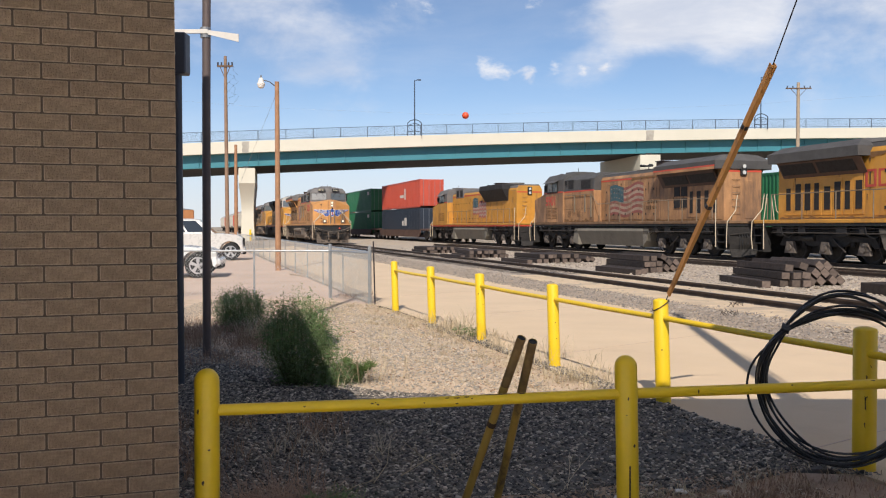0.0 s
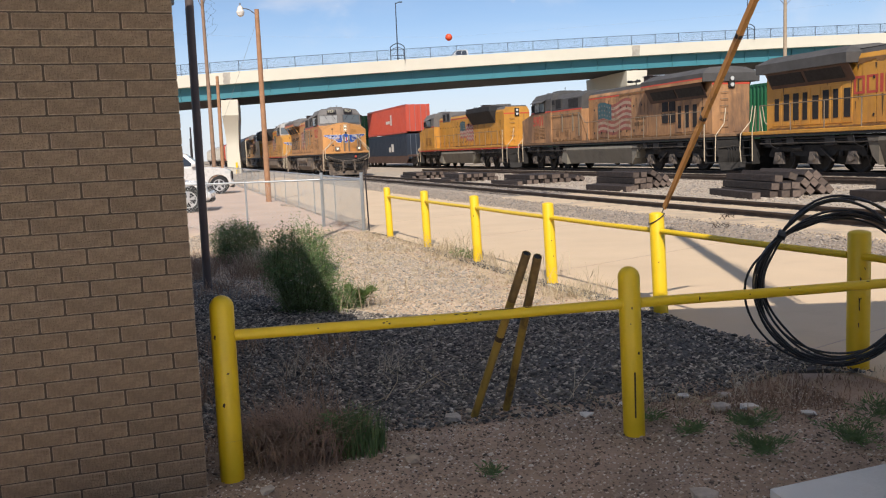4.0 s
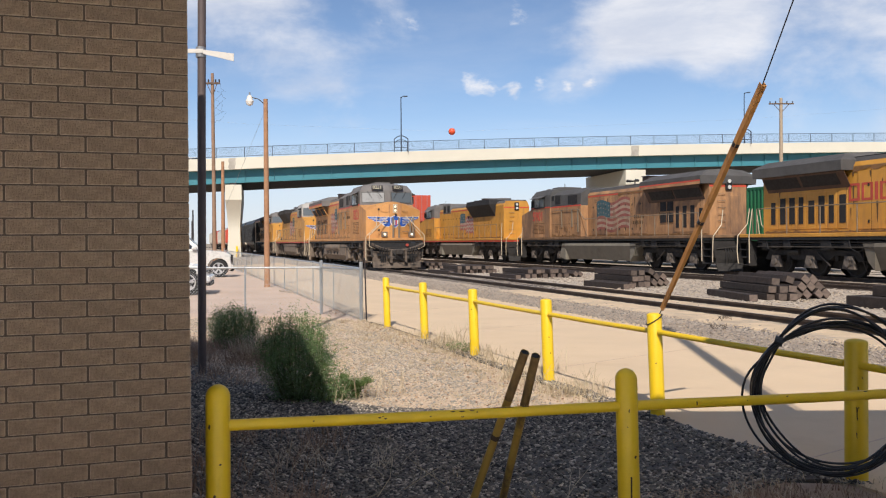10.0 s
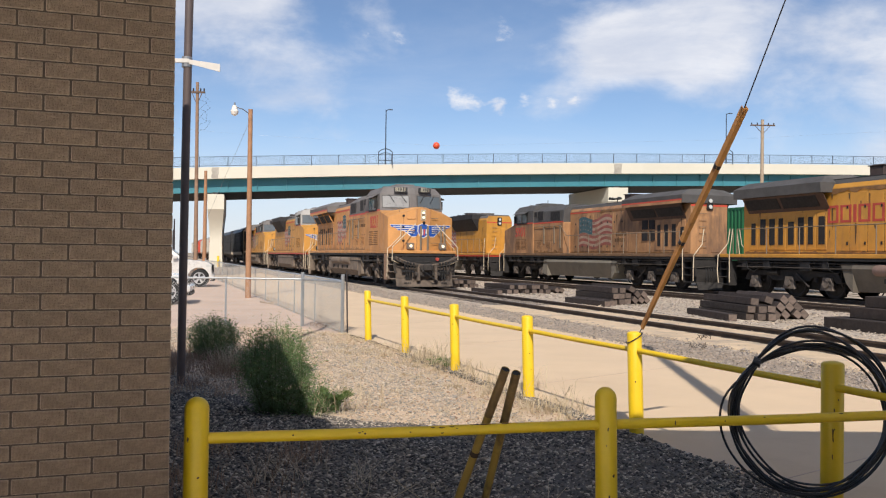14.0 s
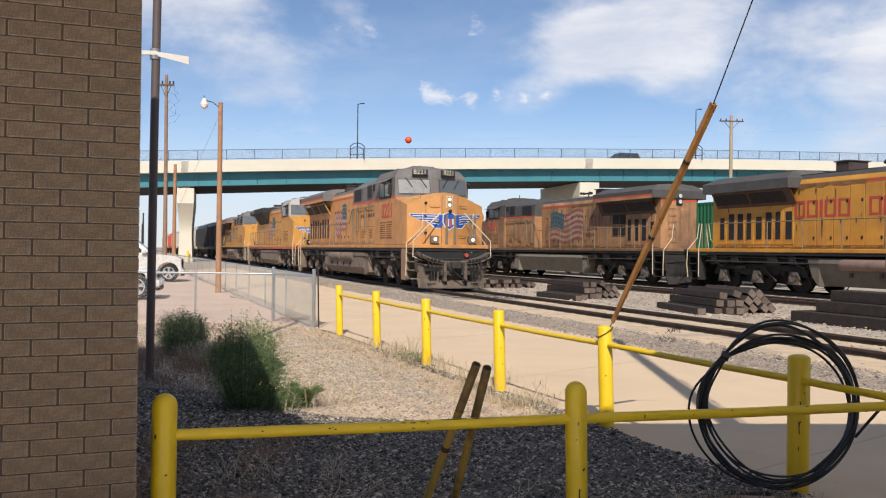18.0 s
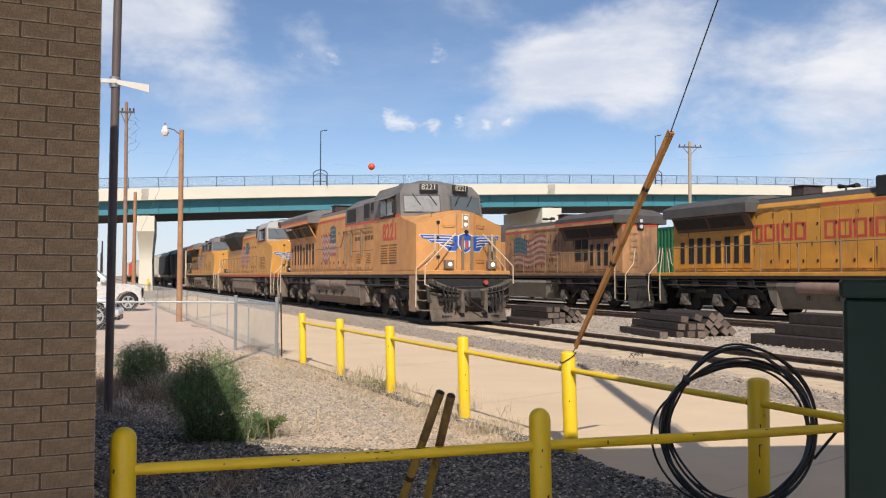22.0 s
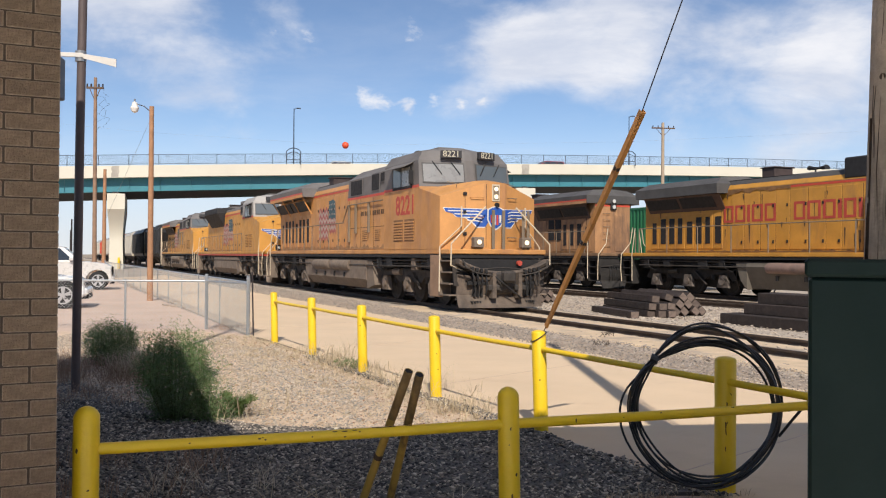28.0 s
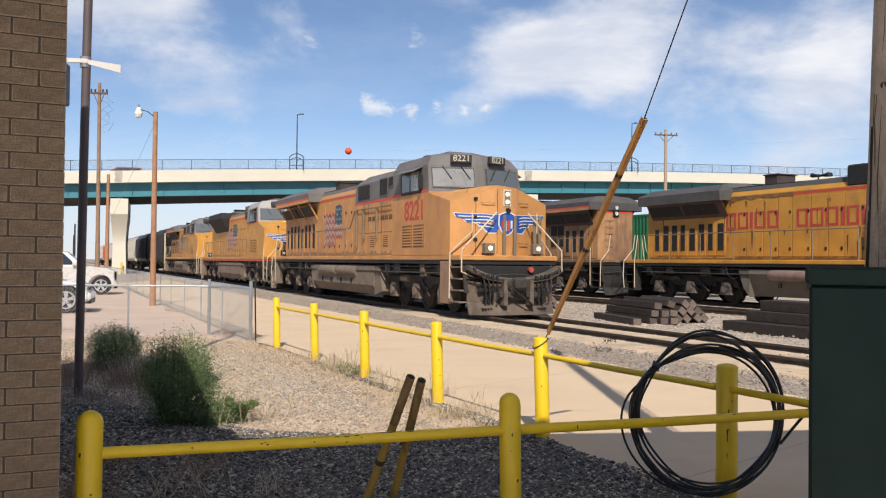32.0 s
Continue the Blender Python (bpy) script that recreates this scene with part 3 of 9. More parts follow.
M["shoulder"] = mat("grey_tan_grit", (0.37, 0.295, 0.225), 0.95, var=0.25, scale=3, fine=40, bump=0.9, stain=(0.30, 0.25, 0.205), amount=0.45, stain_scale=1.1)
strip("track_shoulder", T1, -60, 120, -5.2, -1.9, -0.05, 0.008, M["shoulder"], "tan sand and stones between the walkway and the track", "ground")
for o0, o1 in ((-1.9, -0.82), (-0.7, 0.7), (0.82, 1.85)):
    strip("track_sand", T1, -60, -3, o0, o1, 0.005, 0.035, M["sand"], "tan sand blown over the ballast beside the rail", "ground", 0.12)
strip("track_ballast_yard", T1, -60, 330, 3.5, 26, -0.05, 0.012, M["ballast"], "pale grey gravel between the yard tracks", "ground")


def rail_line(name, track, off, s0, s1, label, z=0.0):
    """A flat-bottomed rail: foot, web and head."""
    prof = [(-0.07, 0), (0.07, 0), (0.07, 0.015), (0.012, 0.035), (0.012, 0.115), (0.037, 0.125), (0.037, 0.16), (-0.037, 0.16), (-0.037, 0.125), (-0.012, 0.115), (-0.012, 0.035), (-0.07, 0.015)]
    root = thing(name, label, "rail", kind="structure")
    g, h = Geo(), Geo()
    ring = lambda s, pr: [(*line_at(*track, s, off + p[0]), p[1] + z) for p in pr]
    g.loft([ring(s0, prof), ring(s1, prof)])
    head = [(-0.030, 0.1605), (0.030, 0.1605), (0.030, 0.163), (-0.030, 0.163)]
    h.loft([ring(s0, head), ring(s1, head)])
    part("rail_body", g, M["rail"], root)
    part("rail_head", h, M["rail_top"], root, "worn shiny rail head")
    return root


for tr, nm in ((T1, "running"), (T2, "yard")):
    for off in (-0.755, 0.755):
        rail_line("rail_" + nm, tr, off, -60, 330, "rusty steel rail with a worn bright head", -0.03)
for off in (-0.3, 0.75):
    rail_line("rail_spare", TE, off, -35, 40, "rusty spare rail lying on the gravel", 0.0)

# sleepers, half buried
g = Geo()
for tr in (T1, T2):
    for k in range(-90, 260):
        s = k * 0.56 + random.uniform(-0.03, 0.03)
        c0 = Vector((*line_at(*tr, s, -1.3), 0))
        c1 = Vector((*line_at(*tr, s, 1.3), 0))
        w = Vector((tr[2], tr[3], 0)) * 0.11
        a, b, c, d = c0 - w, c0 + w, c1 + w, c1 - w
        z = 0.028 + random.uniform(-0.006, 0.004)
        g.add([(*p.xy, -0.1) for p in (a, b, c, d)] + [(*p.xy, z) for p in (a, b, c, d)], [(4, 5, 6, 7), (0, 1, 5, 4), (1, 2, 6, 5), (2, 3, 7, 6), (3, 0, 4, 7)])
solid("track_sleepers", g, M["tie"], "dust-covered timber sleepers half buried in ballast", "sleepers", kind="stuff")


# ---- bollard fences ----
def bollard(name, x, y, h, r, lean=(0, 0), dome=1.0, chips=3, label=""):
    root = thing(name, label or "yellow-painted steel pipe bollard standing in the gravel", "bollard", pose(x, y, -0.05), group="yellow bollards")
    g = Geo()
    rings = []
    seg = 20
    top = h + 0.05
    zs = [(0, r), (top - r * dome, r)]
    for k in range(1, 6):
        a = k / 5 * math.pi / 2
        zs.append((top - r * dome + math.sin(a) * r * dome, max(0.004, math.cos(a) * r)))
    for z, rr in zs:
        rings.append([(lean[0] * z + rr * math.cos(2 * math.pi * k / seg), lean[1] * z + rr * math.sin(2 * math.pi * k / seg), z) for k in range(seg)])
    g.loft(rings)
    part("post", g, M["yellow"], root, soft=True)
    for k in range(chips):
        z = random.uniform(0.3, top - 0.15)
        a = random.uniform(-2.3, -0.9)
        gg = Geo()
        hh, ww = random.uniform(0.004, 0.014), random.uniform(0.003, 0.007)
        pr = [(-ww, -hh * 0.3), (ww * 0.3, -hh), (ww, hh * 0.5), (ww * 0.2, hh), (-ww * 0.6, hh * 0.6)]
        gg.add([(lean[0] * z + math.cos(a) * (r + 0.0015) - math.sin(a) * p[0], lean[1] * z + math.sin(a) * (r + 0.0015) + math.cos(a) * p[0], z + p[1]) for p in pr] +
               [(lean[0] * z + math.cos(a) * (r - 0.003) - math.sin(a) * p[0], lean[1] * z + math.sin(a) * (r - 0.003) + math.cos(a) * p[0], z + p[1]) for p in pr],
               [(0, 1, 2, 3, 4)] + [(k2, (k2 + 1) % 5, 5 + (k2 + 1) % 5, 5 + k2) for k2 in range(5)])
        part("paint_chip", gg, M["chip"], root, "dark chipped spot")
    return root


def pipe_rail(name, a, b, r, label, chips=2):
    root = thing(name, label, "rail", group="yellow pipe rails")
    a, b = Vector(a), Vector(b)
    g = Geo().tube([a, a.lerp(b, 0.5) + Vector((0, 0, -0.004)), b], r, 14)
    part("pipe", g, M["yellow"], root, soft=True)
    for k in range(chips):
        p = a.lerp(b, random.uniform(0.1, 0.9))
        d = (b - a).normalized()
        g = Geo().tube([p - d * random.uniform(0.002, 0.008), p + d * random.uniform(0.002, 0.008)], r + 0.0012, 14)
        vs = [v for v in g.v]
        gg = Geo()
        keep = [(k2, (k2 + 1) % 14, 14 + (k2 + 1) % 14, 14 + k2) for k2 in range(7 + k % 4, 8 + k % 4 + k % 2)]
        gg.add(vs, keep)
        part("paint_chip", gg, M["chip"], root, "dark chipped spot")
    return root


def rail_wear(root, a, b, r, spots):
    """Bare rusty flakes on a pipe: (share of its length, half length, angle from the face towards the top, half angle)."""
    d = (b - a).normalized()
    face = Vector((d.y, -d.x, 0)).normalized()
    over = d.cross(face) if d.cross(face).z > 0 else -d.cross(face)
    for f, half, ang, wide in spots:
        outline = [(-1.0, 0.1), (-0.55, 0.8), (0.0, 0.45), (0.5, 1.0), (1.0, 0.3), (0.7, -0.5), (0.1, -1.0), (-0.6, -0.6)]
        rings = []
        for rr in (r + 0.0012, r - 0.004):
            rings.append([a.lerp(b, f) + Vector((0, 0, -0.004)) * (1 - abs(2 * f - 1)) + d * (half * u) + (face * math.cos(radians(ang + wide * w)) + over * math.sin(radians(ang + wide * w))) * rr for u, w in outline])
        part("paint_chip", Geo().loft([[tuple(p) for p in ring] for ring in rings]), M["chip"], root, "dark chipped spot")


PA, PB = Vector((-1.0, 4.61, 0)), Vector((0.995, 5.02, 0))
PC = PB + (PB - PA) * 1.02
for p, ln in ((PA, (0.005, 0)), (PB, (-0.02, 0)), (PC, (0, 0))):
    post_ = bollard("bollard", p.x, p.y, 0.88, 0.056, ln, 1.0, 3, "dull yellow round-topped steel bollard in the shade of the building")
    if p is PB:
        part("paint_gouge", Geo().box(-0.009, -0.001, -0.0595, -0.052, 0.15, 0.39, 0.002), M["chip"], post_, "long dark rusty gouge")
up = Vector((0, 0, 0.688))
side = (PB - PA).normalized() * 0.055
rail_ = pipe_rail("pipe_rail", PA + side + up, PB - side + up, 0.0265, "yellow pipe rail welded between two bollards", 5)
rail_wear(rail_, PA + side + up, PB - side + up, 0.0265, ((0.362, 0.007, 20, 9), (0.376, 0.006, 8, 10), (0.37, 0.004, 30, 6), (0.548, 0.012, 50, 6), (0.572, 0.016, 46, 7), (0.598, 0.013, 52, 6), (0.61, 0.005, 30, 6), (0.572, 0.008, -12, 7), (0.68, 0.07, 74, 8), (0.74, 0.02, 70, 7), (0.20, 0.005, 15, 8), (0.49, 0.004, 10, 8)))
rail_ = pipe_rail("pipe_rail", PB + side * 0.3 + up, PC - side * 0.3 + up, 0.0265, "yellow pipe rail welded between two bollards", 5)
rail_wear(rail_, PB + side + up, PC - side + up, 0.0265, ((0.155, 0.004, 5, 28), (0.42, 0.006, 40, 8), (0.66, 0.012, 55, 6), (0.30, 0.004, 10, 7)))
ROW = [(-0.95, 16.08, 0.90, 0.060), (-0.24, 14.1, 0.90, 0.062), (0.47, 12.1, 0.90, 0.062), (1.2, 10.02, 0.90, 0.063), (1.915, 8.12, 0.90, 0.064), (2.66, 6.08, 0.90, 0.070), (3.45, 3.95, 0.90, 0.07)]
for k, (x, y, h, r) in enumerate(ROW):
    post_ = bollard("bollard", x, y, h, r, (-0.03, 0.02) if k < 5 else (0, 0), 0.35, 2, "bright yellow steel bollard along the concrete walkway" if k < 5 else "dull yellow thick steel bollard behind the cable coil")
    if k == 5:
        # rust runs on the face of the thick post
        for a_, z0_, z1_, w_ in ((-1.95, 0.44, 0.53, 0.005), (-1.86, 0.60, 0.66, 0.004), (-1.98, 0.33, 0.37, 0.004), (-1.5, 0.70, 0.72, 0.006)):
            rim_ = [(a_ - w_ / r, z1_), (a_ + w_ / r, z1_ - 0.01), (a_ + 0.4 * w_ / r, (z0_ + z1_) / 2), (a_ + w_ / r, z0_), (a_ - 0.5 * w_ / r, z0_ + 0.01)]
            part("rust_run", Geo().loft([[(rr * math.cos(b_), rr * math.sin(b_), z_) for b_, z_ in rim_] for rr in (r + 0.0012, r - 0.004)]), M["chip"], post_, "dark rust run")
for (x0, y0, h0, r0), (x1, y1, h1, r1) in zip(ROW, ROW[1:]):
    a, b = Vector((x0 - 0.02, y0, 0.735)), Vector((x1 - 0.02, y1, 0.735))
    d = (b - a).normalized()
    pipe_rail("pipe_rail", a + d * r0 * 0.9, b - d * r1 * 0.9, 0.024, "yellow pipe rail between walkway bollards", 1)

# two loose pipes leaning on the rail
for (tx, ty, tz), (bx, by) in (((0.45, 4.88, 0.985), (0.165, 5.42)), ((0.505, 4.895, 0.965), (0.36, 5.55))):
    root = thing("loose_pipe", "worn dull yellow steel pipe leaning on the rail", "pipe", group="leaning pipes")
    top, bot = Vector((tx, ty, tz)), Vector((bx, by, -0.03))
    d = (top - bot).normalized()
    part("pipe", Geo().tube([bot, bot.lerp(top, 0.5), top], 0.0215, 12, caps=False), M["old_yellow"], root, soft=True)
    part("rusty_end", Geo().tube([top - d * (0.30 if tx < 0.48 else 0.36), top - d * 0.12, top - d * 0.001], 0.0222, 12, caps=False), M["pipe_rust"], root, "rust-browned upper end", soft=True)
    part("bore", Geo().tube([top - d * 0.02, top - d * 0.004], 0.020, 12), M["black"], root, "dark open pipe end")
    if tx < 0.48:
        part("collar", Geo().tube([bot.lerp(top, 0.52), bot.lerp(top, 0.545)], 0.024, 12), M["chip"], root, "rusty black band")


# ---- brick building ----
wall_root = thing("wall_brick", "tan brick wall with recessed mortar joints", "wall", kind="structure")
WALL_TURN = 18.0
CORNER = Vector((-1.064, 4.42, 0))
wall_root.matrix_basis = pose(CORNER.x, CORNER.y, 0, 0, 0, WALL_TURN)
# in the wall's own space x runs back along the face from the corner (negative), y into the building
part("core", Geo().extrude([(-9.0, 0.009), (-0.003, 0.009), (-0.003, 0.42), (-9.0, 0.42)], "z", -0.1, 3.5), M["mortar"], wall_root, "brown mortar")
CH, CL, JT = 0.06964, 0.2095, 0.0095
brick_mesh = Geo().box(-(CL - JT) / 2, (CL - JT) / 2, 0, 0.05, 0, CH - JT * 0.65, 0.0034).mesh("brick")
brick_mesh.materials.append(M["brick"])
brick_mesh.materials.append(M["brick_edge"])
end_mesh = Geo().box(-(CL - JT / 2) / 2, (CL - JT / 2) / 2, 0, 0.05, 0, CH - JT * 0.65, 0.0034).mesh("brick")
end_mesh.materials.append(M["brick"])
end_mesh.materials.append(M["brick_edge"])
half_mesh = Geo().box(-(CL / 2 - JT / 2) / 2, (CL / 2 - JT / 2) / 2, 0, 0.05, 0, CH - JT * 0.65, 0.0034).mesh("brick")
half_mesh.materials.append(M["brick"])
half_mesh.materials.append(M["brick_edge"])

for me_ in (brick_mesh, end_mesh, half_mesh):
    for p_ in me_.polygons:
        # lighter colour on the arrises paints in the light they catch
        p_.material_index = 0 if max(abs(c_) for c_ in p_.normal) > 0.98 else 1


def lay_bricks():
    count = 0
    far = Geo()
    for row in range(-9, 41):
        z = 0.596 + row * CH + JT * 0.32
        first = CL / 2 if row % 2 == 0 else CL
        cols = [(-(first - JT / 2) / 2, half_mesh if row % 2 == 0 else end_mesh, first - JT / 2)]
        x = -first
        while x > -8.8:
            cols.append((x - CL / 2, brick_mesh, CL - JT))
            x -= CL
        for cx, me, w in cols:
            dy = random.uniform(-0.0016, 0.0016)
            if cx > -1.25 and z < 3.3 and count < 300:
                ob = new("brick", me)
                ob.parent = wall_root
                ob.location = (cx, dy, z)
                ob.rotation_euler = (0, random.uniform(-0.004, 0.004), 0)
                count += 1
            else:
                far.box(cx - w / 2, cx + w / 2, dy, 0.04, z, z + CH - JT * 0.65)
    ob = part("bricks", far, M["brick"], wall_root, "tan bricks")
    tagged(ob, kind="stuff")


# unseen blocks behind the brick face; heights set by the shade they cast
for y0, y1, top in ((0.43, 2.3, 3.5), (2.304, 4.78, 4.95)):
    g = Geo().box(-10.0, -0.09, y0, y1, -0.1, top)
    wing = solid("building_wing", g, M["wall_plain"], "unseen plain tan block of the building, sized for its shadow", "wall", kind="structure")
    wing.matrix_basis = wall_root.matrix_basis.copy()
# unseen canopy, added to shade the near ground and bounce light onto the brick
g = Geo().box(-14, 9, -0.2, 3.97, 3.72, 3.90, 0.02)
solid("ceiling_canopy", g, M["canopy"], "unseen flat white canopy added above the viewer to shade the yard", "canopy", kind="structure")
for cx in (-10.5, 8.2):
    g = Geo().box(cx - 0.15, cx + 0.15, -0.15, 0.15, -0.1, 3.72, 0.02)
    solid("canopy_column", g, M["wall_plain"], "unseen plain column carrying the added canopy", "column", kind="structure")
# unseen building, added to close off the low sky behind the viewer
g = Geo().box(-30, 40, -30.6, -30, -0.1, 5.0)
solid("wall_behind", g, M["wall_plain"], "unseen plain low building added behind the viewer", "wall", kind="structure")

# conduit and meter box at the wing's corner
root = thing("electric_conduit", "dark blue-grey steel conduit with a service box on the building corner", "conduit", pose(-2.52, 8.95, 0))
part("pipe", Geo().tube([(0, 0, -0.1), (0, 0, 3.0)], 0.04, 12), M["conduit"], root, soft=True)
part("service_box", Geo().box(-0.09, 0.10, -0.08, 0.08, 2.97, 3.36, 0.012), M["conduit"], root)
part("cover_screw", Geo().tube([(0.0, -0.08, 3.16), (0.0, -0.088, 3.16)], 0.012, 8), M["steel_grey"], root)

# dark steel mast with a cross bracket
root = thing("steel_mast", "dark brown slim steel mast in the gravel", "mast", pose(-2.79, 10.75, -0.05))
part("shaft", Geo().tube([(0, 0, 0), (0.02, 0, 3), (0.07, 0, 7.5)], 0.048, 14), M["mast"], root, soft=True)
br = part("bracket", Geo().box(-0.34, 0.06, -0.062, -0.05, 3.80, 3.85, 0.004), M["white"], root, "pale flat cross bracket")
g = Geo()
g.loft([[(0.06, -0.06, 3.79), (0.06, -0.05, 3.79), (0.06, -0.05, 3.84), (0.06, -0.06, 3.84)], [(0.42, -0.07, 3.70), (0.42, -0.055, 3.70), (0.42, -0.055, 3.79), (0.42, -0.07, 3.79)]])
part("blade", g, M["white"], root, "pale flat blade")
part("clamp", Geo().tube([(0.02, 0, 3.76), (0.02, 0, 3.88)], 0.06, 12), M["steel_grey"], root)


# ---- near wooden pole, guy and guard ----
root = thing("utility_pole", "weathered grey wooden utility pole with deep cracks", "utility pole", pose(2.635, 4.40, -0.1))
g = Geo()
rings = []
for i in range(30):
    z = i * 0.35
    rr = 0.125 - 0.0016 * i
    ring = []
    for k in range(28):
        a = 2 * math.pi * k / 28
        cr = 0.006 * noise.noise(Vector((math.cos(a) * 5, math.sin(a) * 5, z * 0.25))) - (0.012 if (k * 7 + i // 9) % 13 == 0 else 0)
        ring.append(((rr + cr) * math.cos(a) + 0.0098 * i, (rr + cr) * math.sin(a), z))
    rings.append(ring)
g.loft(rings)
part("shaft", g, M["old_wood"], root, soft=True)
part("ground_cable", Geo().tube([(-0.05, -0.135, 0), (-0.06, -0.118, 1.5), (0.05, -0.135, 2.05), (0.15, -0.10, 2.6), (0.24, -0.06, 3.6), (0.3, -0.05, 6)], 0.013, 7), M["cable"], root, "black cable stapled to the pole")
for k, (a, z) in enumerate(((-2.2, 2.35), (-1.7, 1.9), (-2.5, 3.1), (-2.55, 2.05), (-2.4, 2.75), (-2.7, 2.5))):
    part("knot", Geo().tube([(0.10 * math.cos(a) + 0.028 * z, 0.10 * math.sin(a), z), (0.116 * math.cos(a) + 0.028 * z, 0.116 * math.sin(a), z)], 0.016, 10), M["chip"], root, "dark knot")
rc_ = random.Random(29)
for k in range(26):
    # drying cracks along the grain
    a, z0, ln = radians(rc_.uniform(150, 275)), rc_.uniform(0.9, 3.3), rc_.uniform(0.15, 0.7)
    g = Geo()
    for f, wd in ((0.0, 0.0004), (0.3, 0.0024), (0.65, 0.0018), (1.0, 0.0004)):
        z = z0 + ln * f
        aa = a + 0.05 * math.sin(6 * f + k)
        n_, e_ = Vector((math.cos(aa), math.sin(aa), 0)), Vector((-math.sin(aa), math.cos(aa), 0))
        ring = [Vector((0.028 * z, 0, z)) + n_ * rr + e_ * ww for rr, ww in ((0.1275 - 0.00457 * z, -wd), (0.1275 - 0.00457 * z, wd), (0.105, wd), (0.105, -wd))]
        g.v += [tuple(p) for p in ring]
    g.f += [(4 * q + e, 4 * q + (e + 1) % 4, 4 * q + 4 + (e + 1) % 4, 4 * q + 4 + e) for q in range(3) for e in range(4)]
    part("crack", g, M["chip"], root, "dark drying crack")
GUARD_TOP = Vector((2.26, 6.60, 2.581))
POLE_TOP = Vector((2.34, 3.90, 5.03))
ANCH = Vector((1.93, 8.10, 0.90))
way = (GUARD_TOP - ANCH).normalized()
GL = (GUARD_TOP - ANCH).length
root = thing("guy_wire", "steel guy wire with a rusty orange guard, tied to a bollard", "guy wire")
part("strand", Geo().tube([ANCH - way * 0.05, GUARD_TOP, POLE_TOP], 0.0045, 6), M["steel_dark"], root)
u = way.cross(Vector((0, 0, 1))).normalized()
w = way.cross(u)
g = Geo()
prof = [(-0.030, -0.022), (0.030, -0.022), (0.030, 0.022), (0.023, 0.022), (0.023, -0.015), (-0.023, -0.015), (-0.023, 0.022), (-0.030, 0.022)]
prof = [(a, -b) for a, b in prof[::-1]]
g.loft([[tuple(ANCH + way * s + u * (p[0] * f) + w * p[1]) for p in prof] for s, f in ((0.05, 0.28), (0.5, 0.45), (1.0, 0.56), (GL + 0.03, 0.62))])
part("guard", g, M["guard"], root, "rusty orange channel guard")
for s in (1.05, 1.80):
    part("clip", Geo().tube([ANCH + way * s - way * 0.02, ANCH + way * (s + 0.01)], 0.028, 10), M["steel_dark"], root, "rusty clip")
part("tie_loop", Geo().tube([Vector((1.888, 8.138, 0.84)) + Vector((math.cos(a) * 0.069, math.sin(a) * 0.069, 0.045 * math.cos(a))) for a in [k * 0.45 for k in range(15)]], 0.005, 6), M["steel_dark"], root, "wire loop round the bollard")

# cable coil against the bollard
root = thing("cable_coil", "large coil of black cable leaning on a bollard", "cable coil", pose(2.403, 5.88, 0.61, -3, 0, -21))
rc = random.Random(5)
# reach of a loop from the coil's middle at every eighth of a turn, from the right over the top
OUTER = (0.487, 0.497, 0.512, 0.418, 0.450, 0.480, 0.505, 0.490)
INNER = (0.452, 0.452, 0.412, 0.396, 0.418, 0.446, 0.480, 0.462)
WIDE = (0.480, 0.470, 0.420, 0.400, 0.512, 0.525, 0.500, 0.480)


def reach(knots, a):
    u = (a / (2 * math.pi) * 8) % 8
    k, f = int(u), u - int(u)
    p = [knots[(k + d) % 8] for d in (-1, 0, 1, 2)]
    return p[1] + 0.5 * f * (p[2] - p[0] + f * (2 * p[0] - 5 * p[1] + 4 * p[2] - p[3] + f * (3 * (p[1] - p[2]) + p[3] - p[0])))


for k in range(11):
    knots = OUTER if k < 4 else WIDE if k == 4 else INNER
    knots = [v + (rc.uniform(-0.02, 0.02) if n not in (0, 3) else 0) for n, v in enumerate(knots)]
    ph, spread = rc.uniform(0, 6.28), -0.030 + 0.0078 * (k - 4) if k > 4 else rc.uniform(-0.026, 0.022)
    oy = rc.uniform(-0.035, 0.035)
    pts = []
    for j in range(65):
        a = 2 * math.pi * j / 64
        tie = 1 - 0.8 * math.exp(-((a - 2.36) / 0.25) ** 2)
        r_ = reach(knots, a) + (spread + 0.009 * math.sin(a + ph) + 0.005 * math.sin(3 * a + 2 * ph)) * tie
        pts.append((r_ * math.cos(a), oy * tie + 0.012 * math.sin(2 * a + ph), r_ * math.sin(a)))
    part("loop", Geo().tube(pts, 0.0074, 8, caps=False), M["cable"], root, soft=True)
for a, r_ in ((2.36, 0.405), (0.06, 0.47)):
    c, s_ = math.cos(a), math.sin(a)
    part("binding", Geo().tube([((r_ - 0.02) * c + 0.012 * s_, 0, (r_ - 0.02) * s_ - 0.012 * c), ((r_ + 0.025) * c - 0.012 * s_, 0, (r_ + 0.025) * s_ + 0.012 * c)], 0.03, 10), M["cable"], root, "black tape binding")
part("loose_end", Geo().tube([(0.46, -0.04, -0.16), (0.52, -0.10, -0.06), (0.60, -0.22, 0.08), (0.72, -0.42, 0.32), (0.80, -0.52, 0.50)], 0.009, 7), M["cable"], root)

# utility cabinet
root = thing("utility_cabinet", "dark green steel utility cabinet on a concrete pad", "utility cabinet", pose(1.86, 3.70, 0.05, 0, 0, -30))
part("body", Geo().box(0, 1.25, 0, 0.75, 0, 1.43, 0.012), M["cabinet"], root)
part("lid", Geo().box(-0.015, 1.265, -0.02, 0.77, 1.432, 1.50, 0.012), M["cabinet"], root)
part("door_seam", Geo().box(0.62, 0.626, -0.003, 0.002, 0.08, 1.38), M["black"], root)
